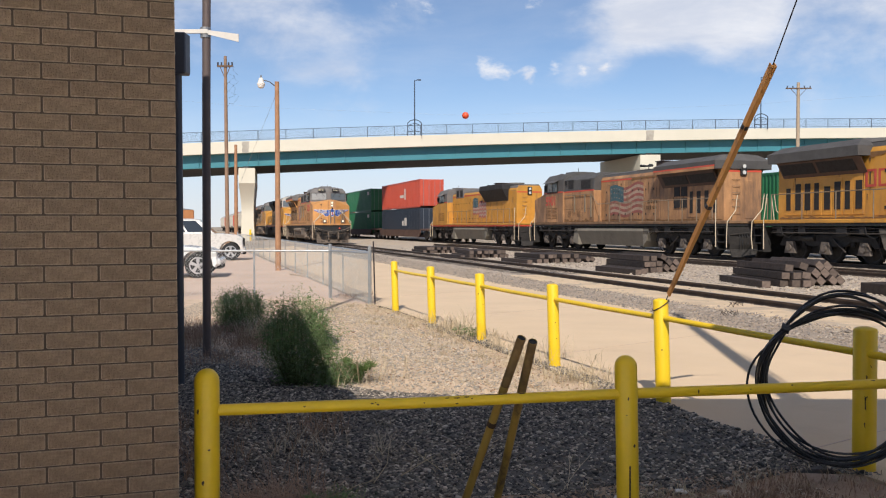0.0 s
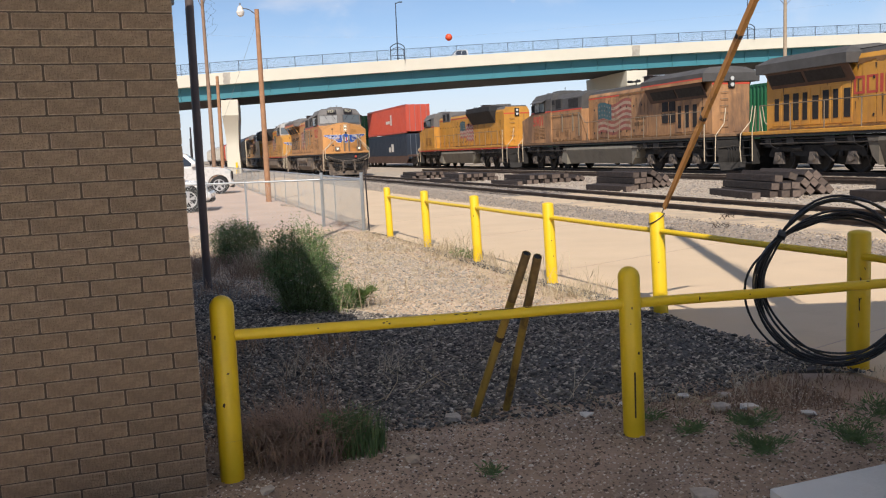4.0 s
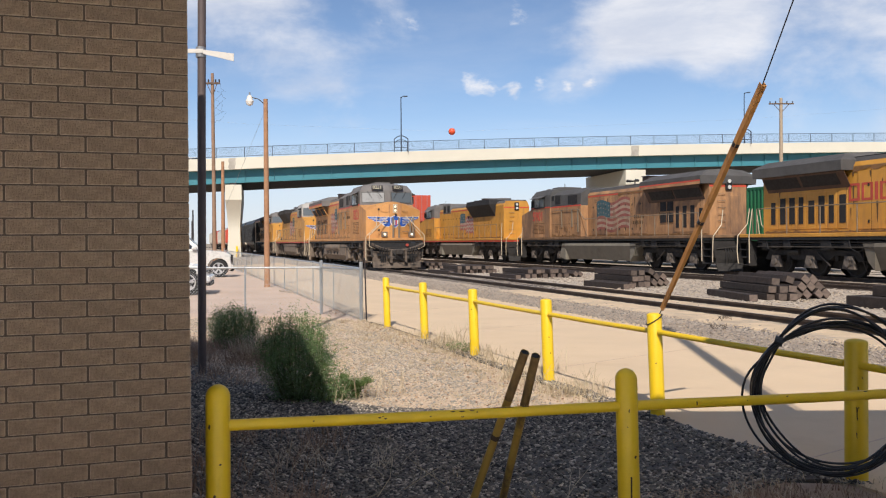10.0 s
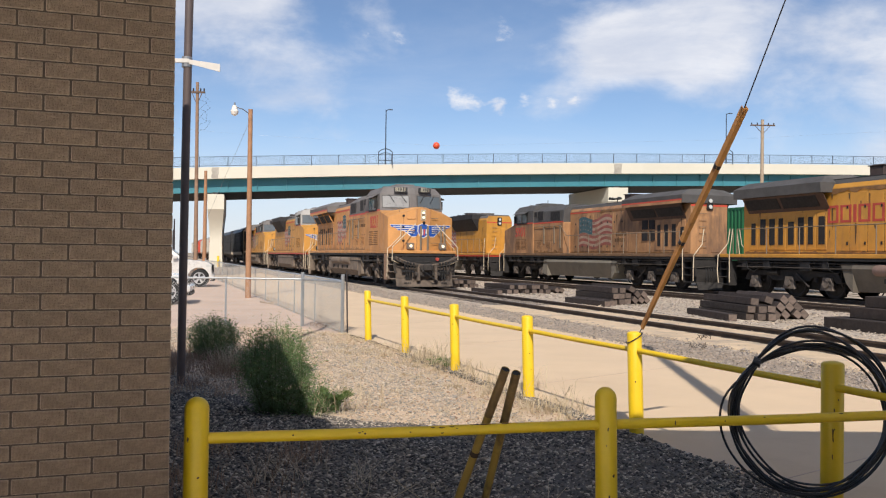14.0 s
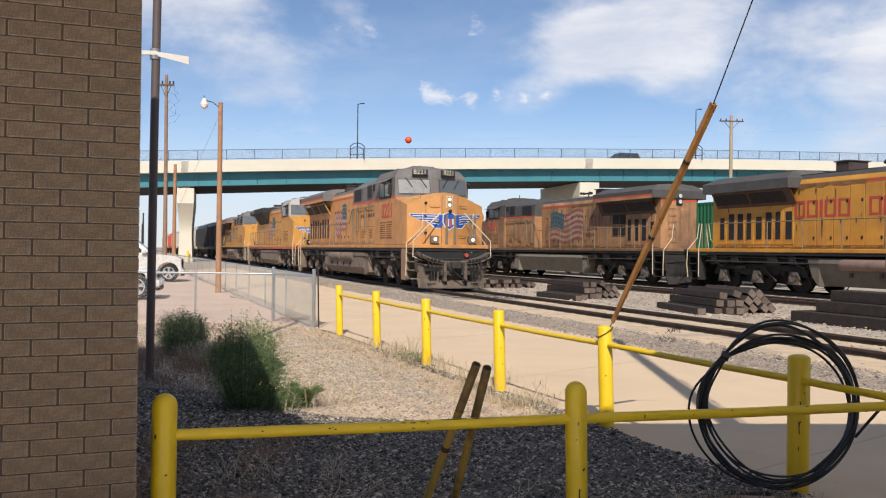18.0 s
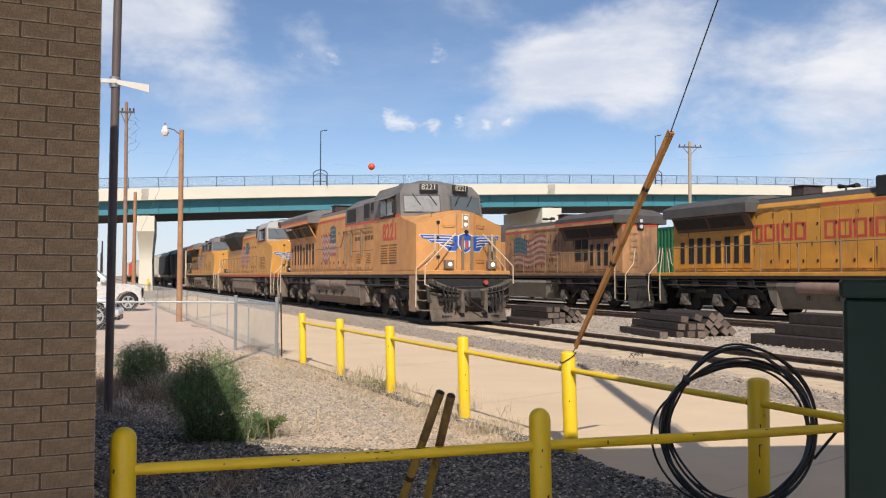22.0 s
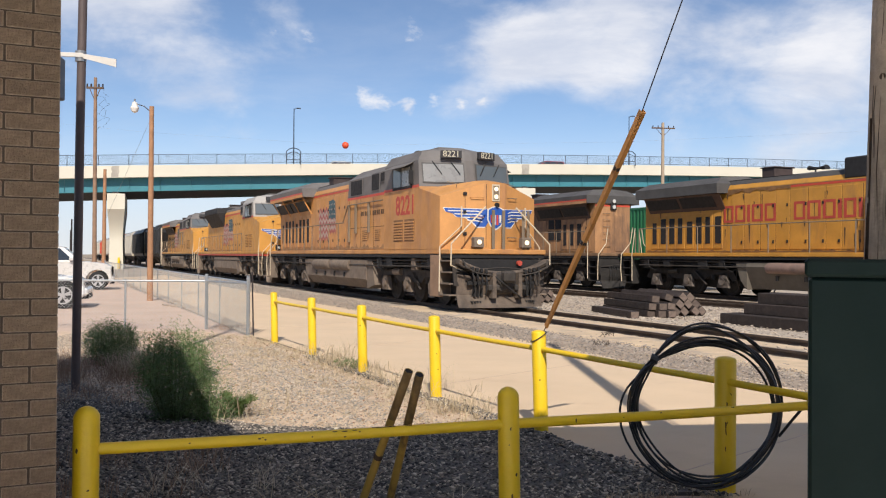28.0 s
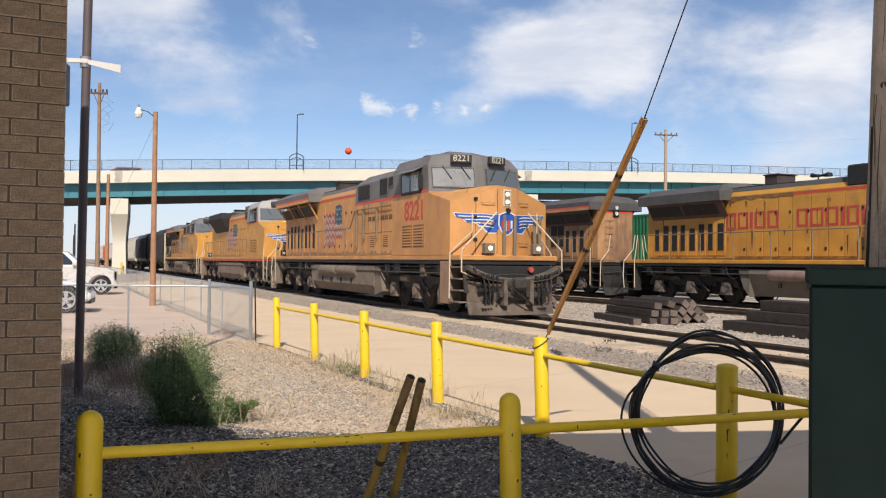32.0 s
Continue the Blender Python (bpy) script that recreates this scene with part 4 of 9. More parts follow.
part("latch", Geo().box(0.66, 0.70, -0.03, 0.0, 0.72, 0.84, 0.006), M["steel_grey"], root)


# ---- chain-link fence ----
def fence_run(a, b, n, h=1.06, ends=(True, True), wire="chain"):
    a, b = Vector(a), Vector(b)
    L = (b - a).length
    ang = math.degrees(math.atan2(b.y - a.y, b.x - a.x))
    root = thing("chain_link_fence", "galvanised chain-link fence with a pipe top rail", "fence", pose(a.x, a.y, -0.05, 0, 0, ang))
    for k in range(n + 1):
        if (k == 0 and not ends[0]) or (k == n and not ends[1]):
            continue
        x = L * k / n
        big = k in (0, n)
        part("post", Geo().tube([(x, 0, 0), (x, 0, h + (0.12 if big else 0.02)), (x, 0, h + (0.14 if big else 0.03))], 0.036 if big else (0.021 if h < 1.07 else 0.015), 10), M["galv"], root, soft=True)
    part("top_rail", Geo().tube([(0, 0, h - 0.01), (L, 0, h - 0.01)], 0.021, 10), M["galv"], root, soft=True)
    part("mesh", Geo().add([(0, 0.028, 0.07), (L, 0.028, 0.07), (L, 0.028, h), (0, 0.028, h)], [(0, 1, 2, 3)]), M[wire], root, "woven wire mesh")
    return root


fence_run((-1.55, 17.45, 0), (-2.55, 19.0, 0), 1, wire="chain_mid")
fence_run((-2.55, 19.0, 0), (-12.5, 19.9, 0), 6, ends=(False, True))
fence_run((-1.55, 17.45, 0), (-15.0, 60.0, 0), 15, 1.08, ends=(False, True), wire="chain_old")
root = thing("steel_stake", "dark leaning steel stake at the fence corner", "stake", pose(-1.44, 17.36, -0.05))
part("stake", Geo().tube([(0, 0, 0), (-0.03, 0, 1.28)], 0.015, 6), M["steel_dark"], root)


# ---- far poles ----
def lamp_pole():
    root = thing("street_lamp", "brown wooden pole with a hooded street lamp", "street lamp", pose(-6.03, 30.4, -0.05))
    part("pole", Geo().tube([(0, 0, 0), (0, 0, 6.55)], 0.10, 14, r1=0.075), M["pole_wood"], root, soft=True)
    part("arm", Geo().tube([(0, 0, 6.35), (-0.25, 0, 6.55), (-0.5, 0, 6.62)], 0.016, 8), M["steel_dark"], root)
    g = Geo()
    rings = []
    for z, r in ((6.70, 0.02), (6.66, 0.08), (6.56, 0.10), (6.48, 0.14), (6.44, 0.13), (6.36, 0.10), (6.32, 0.02)):
        rings.append([(-0.55 + r * math.cos(2 * math.pi * k / 14), r * math.sin(2 * math.pi * k / 14), z) for k in range(14)])
    g.loft(rings)
    part("lamp_head", g, M["white"], root, "pale hooded lamp head", soft=True)
    part("photocell", Geo().tube([(-0.55, 0, 6.69), (-0.55, 0, 6.78)], 0.03, 8), M["steel_grey"], root)
    part("guy", Geo().tube([(0, 0, 6.2), (-2.6, 4.5, 2.9)], 0.005, 5), M["steel_grey"], root)


lamp_pole()


M["arm_wood"] = mat("dark_crossarm_timber", (0.13, 0.085, 0.06), 0.85, var=0.25, scale=6)


def utility(x, y, h, r, material, label, arms=(), lean=0.0):
    root = thing("utility_pole", label, "utility pole", pose(x, y, -0.05))
    part("shaft", Geo().tube([(0, 0, 0), (lean * h, 0, h)], r, 12, r1=r * 0.7), material, root, soft=True)
    for z, w in arms:
        part("crossarm", Geo().box(-w + lean * z, w + lean * z, -0.14, -0.02, z, z + 0.12, 0.01), M["arm_wood"], root)
        for k in (-0.9, -0.45, 0.45, 0.9):
            part("insulator", Geo().tube([(k * w + lean * z, -0.08, z + 0.12), (k * w + lean * z, -0.08, z + 0.3)], 0.05, 8), M["steel_dark"], root)
        part("brace", Geo().tube([(lean * z - w * 0.6, -0.09, z), (lean * z, -0.05, z - 0.75)], 0.025, 6), M["arm_wood"], root)
        part("brace", Geo().tube([(lean * z + w * 0.6, -0.09, z), (lean * z, -0.05, z - 0.75)], 0.025, 6), M["arm_wood"], root)
    return root


M["pole_far"] = mat("grey_brown_pole_wood", (0.27, 0.17, 0.11), 0.85, var=0.2, scale=5, streak=8)
u1 = utility(-14.35, 55.0, 12.3, 0.135, M["pole_far"], "brown wooden utility pole with drooping wires", ((11.6, 0.5),), -0.004)
rw = random.Random(15)
for k in range(4):
    z = 11.7 - 0.5 * k
    pts = [(0.05, -0.12, z)] + [(0.15 + 0.55 * math.sin(0.5 * n) * rw.uniform(0.7, 1.3), -0.12, z - 0.16 * n + 0.12 * math.sin(1.7 * n + k)) for n in range(1, 7)] + [(0.05, -0.12, z - 1.2)]
    part("wire_loop", Geo().tube(pts, 0.0065, 5), M["steel_dark"], u1)
utility(-15.6, 62.0, 7.4, 0.15, M["pole_wood"], "short brown wooden pole without arms", (), 0.003)
utility(-18.4, 70.0, 6.6, 0.13, M["steel_dark"], "thin dark pole beyond the parking lot")
utility(-36.0, 125.0, 6.4, 0.14, M["steel_dark"], "thin dark pole far across the yard")
utility(-40.5, 140.0, 5.2, 0.14, M["steel_dark"], "thin dark pole far across the yard")
utility(31.32, 80.0, 14.6, 0.2, M["pole_pale"], "pale wooden utility pole with a dark crossarm by the bridge", ((14.0, 1.15),))


# ---- road bridge ----
def bz(x):
    u_ = x + 4.2
    return 11.45 + 0.047 * u_ - 0.00022 * u_ * u_


def by(x):
    return 95.0 + 0.2 * (x + 4.2)


XS = [-75 + 6 * k for k in range(33)]


def bridge_strip(y0, y1, z0, z1):
    g = Geo()
    g.loft([[(x, by(x) + y0, bz(x) + z0), (x, by(x) + y1, bz(x) + z0), (x, by(x) + y1, bz(x) + z1), (x, by(x) + y0, bz(x) + z1)] for x in XS])
    return g


M["patch"] = mat("grey_brown_patch", (0.42, 0.385, 0.325), 0.9, var=0.2, scale=1.5)
root = thing("road_bridge", "long road bridge with cream parapets and teal steel girders", "bridge", kind="structure")
part("parapet", bridge_strip(0, 0.35, -1.22, 0), M["parapet"], root, "cream concrete parapet")
part("parapet", bridge_strip(12.6, 12.95, -1.1, 0), M["parapet"], root, "cream concrete parapet")
part("deck", bridge_strip(0.35, 12.6, -1.22, -0.95), M["parapet"], root, "concrete road deck")
for y0 in (0.9, 3.6, 6.5, 9.4, 12.0):
    part("girder_web", bridge_strip(y0, y0 + 0.06, -2.54, -1.3), M["girder"], root, "teal steel girder web")
    part("girder_flange", bridge_strip(y0 - 0.20, y0 + 0.26, -2.62, -2.54), M["girder"], root, "teal girder flange")
    part("girder_flange", bridge_strip(y0 - 0.20, y0 + 0.26, -1.30, -1.224), M["girder"], root, "teal girder flange")
for x in range(-72, 118, 3):
    part("stiffener", Geo().box(x, x + 0.05, by(x) + 0.76, by(x) + 0.90, bz(x) - 2.54, bz(x) - 1.30), M["girder"], root)
# black sheet below the flanges paints in the deep shade between girders
part("underside", bridge_strip(1.17, 12.0, -2.66, -2.625), M["black"], root, "black sheet standing for the deep shade under the deck")

rs = random.Random(77)
for cx, w in ((22.4, 0.95), (-22.1, 0.7)):
    blot = [(cx - w * 0.5 * rs.uniform(0.8, 1.1), z) for z in (-1.2, -0.9, -0.6, -0.35, -0.05)] + [(cx + w * 0.5 * rs.uniform(0.8, 1.2), z) for z in (-0.05, -0.3, -0.65, -0.95, -1.2)]
    g = Geo()
    g.loft([[(x, by(x) - 0.006, bz(x) + z) for x, z in blot], [(x, by(x) - 0.001, bz(x) + z) for x, z in blot]])
    part("repair_patch", g, M["patch"], root, "grey-brown repair patch on the parapet")
froot = thing("bridge_fence", "blue-grey steel fence along the bridge parapet", "fence", kind="structure")
for x in [-75 + 2.85 * k for k in range(67)]:
    part("post", Geo().box(x - 0.03, x + 0.03, by(x) + 0.1, by(x) + 0.16, bz(x), bz(x) + 1.1), M["fence_blue"], froot)
for z in (0.12, 1.08):
    part("rail", bridge_strip(0.11, 0.15, z, z + 0.045), M["fence_blue"], froot)
part("mesh", Geo().add([(x, by(x) + 0.17, bz(x) + z) for z in (0.1, 1.1) for x in XS], [(k, k + 1, len(XS) + k + 1, len(XS) + k) for k in range(len(XS) - 1)]), M["bridge_mesh"], froot, "blue-grey woven wire mesh")

def bridge_lamp(x):
    y, z = by(x) - 0.15, bz(x)
    root = thing("bridge_lamp", "dark slim street lamp with an ornamental frame on the bridge", "street lamp", pose(x, y, z))
    part("mast", Geo().tube([(0, 0.2, 0), (0, 0.2, 6.0)], 0.075, 8, r1=0.05), M["fence_blue"], root)
    part("arm", Geo().tube([(0, 0.2, 5.9), (0.3, 0.2, 6.05), (0.55, 0.2, 6.05)], 0.045, 6), M["fence_blue"], root)
    part("luminaire", Geo().box(0.3, 0.72, 0.1, 0.3, 5.98, 6.1, 0.03), M["fence_blue"], root)
    for sx in (-0.75, 0.75):
        part("frame_post", Geo().box(sx - 0.05, sx + 0.05, 0, 0.1, -0.1, 1.35), M["fence_blue"], root)
    part("frame_arch", Geo().tube([(-0.75, 0.05, 1.35), (-0.4, 0.05, 1.62), (0, 0.05, 1.72), (0.4, 0.05, 1.62), (0.75, 0.05, 1.35)], 0.05, 6), M["fence_blue"], root)
    part("frame_arch", Geo().tube([(-0.75, 0.05, 0.95), (-0.4, 0.05, 1.2), (0, 0.05, 1.3), (0.4, 0.05, 1.2), (0.75, 0.05, 0.95)], 0.04, 6), M["fence_blue"], root)
    part("frame_bar", Geo().box(-0.75, 0.75, 0.02, 0.08, 0.4, 0.47), M["fence_blue"], root)


bridge_lamp(-4.4)
bridge_lamp(36.05)


def pier(x, top, w):
    root = thing("bridge_pier", "cream concrete bridge pier with a flared head", "pier", kind="structure")
    y = by(x)

    def ring(z, y0, y1, ww):
        return [(x - ww / 2 - 0.21 * y0, y + y0, z), (x + ww / 2 - 0.21 * y0, y + y0, z), (x + ww / 2 - 0.21 * y1, y + y1, z), (x - ww / 2 - 0.21 * y1, y + y1, z)]

    flare = [(top - 1.6 - 3.4 * k / 8, 0.3 + 1.6 * math.sin(k / 8 * math.pi / 2)) for k in range(9)]
    part("column", Geo().loft([ring(-0.2, 1.9, 10.9, w * 0.86)] + [ring(z, d, 12.8 - d, w * (1 - 0.16 * (d - 0.3))) for z, d in flare[::-1]]), M["parapet"], root, soft=True)
    part("cap", Geo().loft([ring(top - 1.598, 0.3, 12.5, w), ring(top, 0.25, 12.6, w)]), M["parapet"], root)
    for yy in (0.8, 3.6, 6.5, 9.4, 12.0):
        part("bearing", Geo().box(x - 0.21 * yy - 0.3, x - 0.21 * yy + 0.3, y + yy - 0.25, y + yy + 0.3, top, bz(x) - 2.62), M["steel_dark"], root)
    return root


pr = pier(-22.0, bz(-22.0) - 2.82, 1.75)
part("corner_guard", Geo().box(-22.12, -21.9, 92.85, 92.93, 0.0, 1.2, 0.02), M["yellow"], pr, "yellow painted guard plate")
pier(22.6, bz(22.6) - 2.82, 2.3)

# aerial marker ball on its wire
root = thing("marker_ball", "orange aerial marker ball on a thin wire", "marker ball", pose(1.1, 90.0, 12.95))
g = Geo()
rings = []
for i in range(9):
    a = -math.pi / 2 + math.pi * i / 8
    rings.append([(max(0.01, 0.36 * math.cos(a)) * math.cos(2 * math.pi * k / 16), max(0.01, 0.36 * math.cos(a)) * math.sin(2 * math.pi * k / 16), 0.36 * math.sin(a)) for k in range(16)])
g.loft(rings)
part("ball", g, M["orange"], root, soft=True)
part("wire", Geo().tube([(-60, -4, 3.5), (-20, -1.3, 0.7), (0, 0, 0), (30, 2, 1.3), (60, 4, 3.5)], 0.004, 5), M["steel_grey"], root)


# ---- railway vehicles ----
RT = 0.133  # height of the rail heads


def wheelset(x, r, parent, moving, paint="under"):
    g = Geo()
    for sy in (-1, 1):
        prof = [(0.60, 0.12), (0.66, 0.16), (0.70, r - 0.12), (0.68, r - 0.06), (0.675, r + 0.025), (0.705, r + 0.025), (0.715, r), (0.82, r - 0.004), (0.82, r - 0.06), (0.78, r - 0.12), (0.80, 0.16), (0.84, 0.12)]
        g.loft([[(rr * math.cos(2 * math.pi * k / 24), sy * yy, rr * math.sin(2 * math.pi * k / 24)) for k in range(24)] for yy, rr in prof])
    g.tube([(0, -0.9, 0), (0, 0.9, 0)], 0.085, 10)
    for k in range(4):
        a = k * math.pi / 2
        for sy in (-0.835, 0.835):
            g.tube([(0.07 * math.cos(a), sy, 0.07 * math.sin(a)), (0.07 * math.cos(a), sy * 1.02, 0.07 * math.sin(a))], 0.02, 6)
    ob = part("wheelset", g, M[paint], parent, "dusty steel wheels on an axle")
    ob.location = (x, 0, r)
    moving.append((ob, x, r))
    return ob


def loco_truck(cx, parent, moving, UD):
    for sx in (-1.9, 0, 1.9):
        wheelset(cx + sx, 0.535, parent, moving, "under" if UD is M["underdust"] else "under_dark")
    part("bolster", Geo().box(cx - 2.4, cx + 2.4, -0.62, 0.62, 0.30, 1.0, 0.05), M["black"], parent, "black truck bolster and motors")
    for sy in (-1, 1):
        y = sy * 1.05
        g = Geo()
        g.extrude([(cx - 2.55, 0.62), (cx - 2.35, 0.95), (cx - 0.9, 1.02), (cx + 0.9, 1.02), (cx + 2.35, 0.95), (cx + 2.55, 0.62), (cx + 2.3, 0.58), (cx + 2.1, 0.78), (cx + 1.2, 0.8), (cx + 0.95, 0.62), (cx - 0.95, 0.62), (cx - 1.2, 0.8), (cx - 2.1, 0.78), (cx - 2.3, 0.58)], "y", y - 0.08, y + 0.08)
        part("side_frame", g, M["under"] if UD is M["underdust"] else UD, parent, "cast truck side frame caked in dust")
        for sx in (-1.9, 0, 1.9):
            g = Geo()
            g.extrude([(cx + sx - 0.3, 0.32), (cx + sx - 0.17, 0.78), (cx + sx + 0.17, 0.78), (cx + sx + 0.3, 0.32)], "y", y + sy * 0.03, y + sy * 0.16)
            g.tube([(cx + sx, y + sy * 0.1, 0.55), (cx + sx, y + sy * 0.23, 0.55)], 0.14, 12)
            part("axle_box", g, UD if UD is M["underdust"] else M["axle_dust"], parent, "pale dusty axle box")
        for sx in (-1.25, -0.65, 0.65, 1.25):
            part("spring", Geo().tube([(cx + sx, y, 0.6), (cx + sx, y, 0.98)], 0.085, 8), M["under"] if UD is M["underdust"] else UD, parent)
        part("brake_cylinder", Geo().tube([(cx - 1.15, y + sy * 0.12, 0.92), (cx - 0.55, y + sy * 0.12, 0.92)], 0.11, 10), UD, parent)
        part("brake_rod", Geo().tube([(cx + 0.4, y + sy * 0.13, 0.9), (cx + 1.05, y + sy * 0.15, 0.42)], 0.035, 6), M["under"], parent)
        part("sand_pipe", Geo().tube([(cx + 2.45, y, 1.1), (cx + 2.5, y + sy * 0.06, 0.6), (cx + 2.42, y - sy * 0.25, 0.12)], 0.022, 6), M["under"], parent)


def emblem(parent, x, w):
    """A winged shield on the nose: plain shapes in blue, white and red."""
    z = 2.55

    def plate(pts, dx, m, label=""):
        g = Geo().extrude(pts, "x", x + dx, x + dx + 0.004)
        g.v = [(a - 0.376 * max(0.0, abs(b) - 0.3), b, c) for a, b, c in g.v]
        part("emblem", g, m, parent, label)

    for s in (-1, 1):
        wing = [(s * 0.15, z + 0.17), (s * 0.3, z + 0.17), (s * w, z + 0.20), (s * (w - 0.06), z + 0.10), (s * (w - 0.24), z + 0.05), (s * (w - 0.34), z - 0.04), (s * 0.82, z - 0.07), (s * 0.66, z - 0.17), (s * 0.52, z - 0.31), (s * 0.32, z - 0.31), (s * 0.22, z - 0.16)]
        plate([(p[0] + s * 0.025, z + (p[1] - z) * 1.1) for p in wing], 0.001, M["white"])
        plate(wing, 0.007, M["blue"], "blue wing of the nose emblem")
        for k in range(4):
            zz = z + 0.125 - 0.088 * k
            e = w - 0.10 - 0.17 * k
            plate([(s * 0.40, zz - 0.03), (s * 0.55, zz + 0.008), (s * e, zz + 0.016), (s * e, zz - 0.012), (s * 0.55, zz - 0.022), (s * 0.40, zz - 0.055)], 0.013, M["white"], "white feather line")
    shield = [(-0.22, z + 0.16), (-0.12, z + 0.21), (0, z + 0.25), (0.12, z + 0.21), (0.22, z + 0.16), (0.23, z - 0.10), (0.14, z - 0.27), (0, z - 0.36), (-0.14, z - 0.27), (-0.23, z - 0.10)]
    plate([(p[0] * 1.18, z + (p[1] - z) * 1.12) for p in shield], 0.009, M["white"])
    plate(shield, 0.016, M["blue"], "blue shield")
    for k, c in enumerate((-0.135, -0.045, 0.045, 0.135)):
        plate([(c - 0.03, z + 0.02), (c + 0.03, z + 0.02), (c + 0.03, z - 0.19 - 0.07 * (k in (1, 2))), (c - 0.03, z - 0.19 - 0.07 * (k in (1, 2)))], 0.022, M["redstripe"] if k % 2 == 0 else M["white"], "striped shield field")


def flag(parent, y, sy, x0, x1, z0, z1):
    """A waving flag painted on the hood: zigzag bands and a canton in plain colours, in two hanging folds."""
    L = x1 - x0
    for fold, (fa, fb, drop) in enumerate(((0.0, 0.55, -0.12), (0.57, 1.0, 0.14))):
        n = 6
        for k in range(9):
            h = (z1 - z0) * 0.88
            za, zb = z0 + drop + h * k / 9, z0 + drop + h * (k + 1) / 9
            if fold and k > 4:
                break
            top, bot = [], []
            for i in range(n + 1):
                xx = x0 + L * (fa + (fb - fa) * i / n)
                dz = 0.085 * (1 if i % 2 else -1) * (0.6 if fold else 1.0)
                top.append((xx, zb + dz))
                bot.append((xx, za + dz))
            g = Geo().extrude(top + bot[::-1], "y", sy * (abs(y) + 0.001), sy * (abs(y) + 0.004))
            part("painted_stripe", g, M["flag_red"] if k % 2 == 0 else M["flag_white"], parent, "faded stripe of a painted flag")
    xa, xb, zl = x0 + L * 0.58, x1, z0 + (z1 - z0) * 0.47
    pts = [(xa, zl), (xa + 0.25 * (xb - xa), zl + 0.09), (xa + 0.5 * (xb - xa), zl - 0.02), (xa + 0.75 * (xb - xa), zl + 0.08), (xb, zl), (xb - 0.05, z1 - 0.06), (xb - 0.35 * (xb - xa), z1 + 0.04), (xa + 0.08, z1 - 0.02)]
    part("painted_canton", Geo().extrude(pts, "y", sy * (abs(y) + 0.005), sy * (abs(y) + 0.009)), M["flag_blue"], parent, "dark blue-green canton of a painted flag")
    for i in range(4):
        for j in range(3):
            xx, zz = xa + (xb - xa) * (0.18 + 0.22 * i), zl + 0.16 + (z1 - zl - 0.16) * (0.1 + 0.32 * j)
            part("painted_star", Geo().extrude([(xx - 0.045, zz), (xx, zz - 0.05), (xx + 0.045, zz), (xx, zz + 0.05)], "y", sy * (abs(y) + 0.009), sy * (abs(y) + 0.012)), M["flag_white"], parent, "pale star-sized spot")


def flag_wide(parent, y, sy, x0, x1, z0, z1):
    """A broad faded flag, its bands waving, the starred canton towards the cab."""
    n, L = 14, x1 - x0
    wave = lambda u: 0.11 * math.sin(u * 9.0) - 0.10 * u
    for k in range(11):
        za, zb = z0 + (z1 - z0) * k / 11, z0 + (z1 - z0) * (k + 1) / 11
        end = 1.0 if k < 6 else 0.60
        us = [end * i / n for i in range(n + 1)]
        pts = [(x0 + L * u, zb + wave(u)) for u in us] + [(x0 + L * u, za + wave(u)) for u in us[::-1]]
        part("painted_stripe", Geo().extrude(pts, "y", sy * (abs(y) + 0.001), sy * (abs(y) + 0.004)), M["flag_red_old"] if k % 2 == 0 else M["flag_white_old"], parent, "faded stripe of a painted flag")
    us = [0.58 + 0.42 * i / 6 for i in range(7)]
    pts = [(x0 + L * u, z1 + wave(u)) for u in us] + [(x0 + L * u, z0 + (z1 - z0) * 0.47 + wave(u)) for u in us[::-1]]
    part("painted_canton", Geo().extrude(pts, "y", sy * (abs(y) + 0.005), sy * (abs(y) + 0.008)), M["flag_blue"], parent, "dark canton of a painted flag")
    for i in range(5):
        for j in range(3):
            u = 0.63 + 0.08 * i
            xx, zz = x0 + L * u, z0 + (z1 - z0) * (0.58 + 0.15 * j) + wave(u)
            part("painted_star", Geo().extrude([(xx - 0.04, zz), (xx, zz - 0.045), (xx + 0.04, zz), (xx, zz + 0.045)], "y", sy * (abs(y) + 0.008), sy * (abs(y) + 0.011)), M["flag_white_old"], parent, "pale star-sized spot")


M["under_dark"] = mat("grimy_dark_running_gear", (0.024, 0.021, 0.019), 0.85, var=0.4, scale=4, stain=(0.085, 0.068, 0.055), amount=0.24, stain_scale=2.0)
M["axle_dust"] = mat("pale_dust_on_axle_boxes", (0.15, 0.122, 0.10), 0.9, var=0.35, scale=6, stain=(0.05, 0.042, 0.036), amount=0.42, stain_scale=5)
M["stack"] = mat("sooty_brown_steel", (0.06, 0.04, 0.035), 0.75, var=0.3, stain=(0.02, 0.018, 0.018), amount=0.4)
M["roofdark"] = mat("sooty_dark_roof_paint", (0.08, 0.075, 0.071), 0.7, var=0.2, scale=1.2, stain=(0.05, 0.045, 0.042), amount=0.35, stain_scale=0.8)
M["well"] = mat("dark_rusty_well_paint", (0.10, 0.055, 0.04), 0.75, var=0.25, scale=2, stain=(0.05, 0.035, 0.03), amount=0.35)
M["plough"] = mat("dusty_brown_plough_steel", (0.125, 0.095, 0.072), 0.9, var=0.35, scale=3, stain=(0.055, 0.044, 0.037), amount=0.52, stain_scale=2.2)
M["step_panel"] = mat("dusty_orange_brown_step_panel", (0.30, 0.185, 0.115), 0.85, var=0.18, scale=3, stain=(0.17, 0.125, 0.09), amount=0.4, stain_scale=2)
M["tank_dark"] = mat("grimy_brown_tank_paint", (0.135, 0.115, 0.09), 0.85, var=0.2, scale=2, stain=(0.07, 0.06, 0.05), amount=0.35)
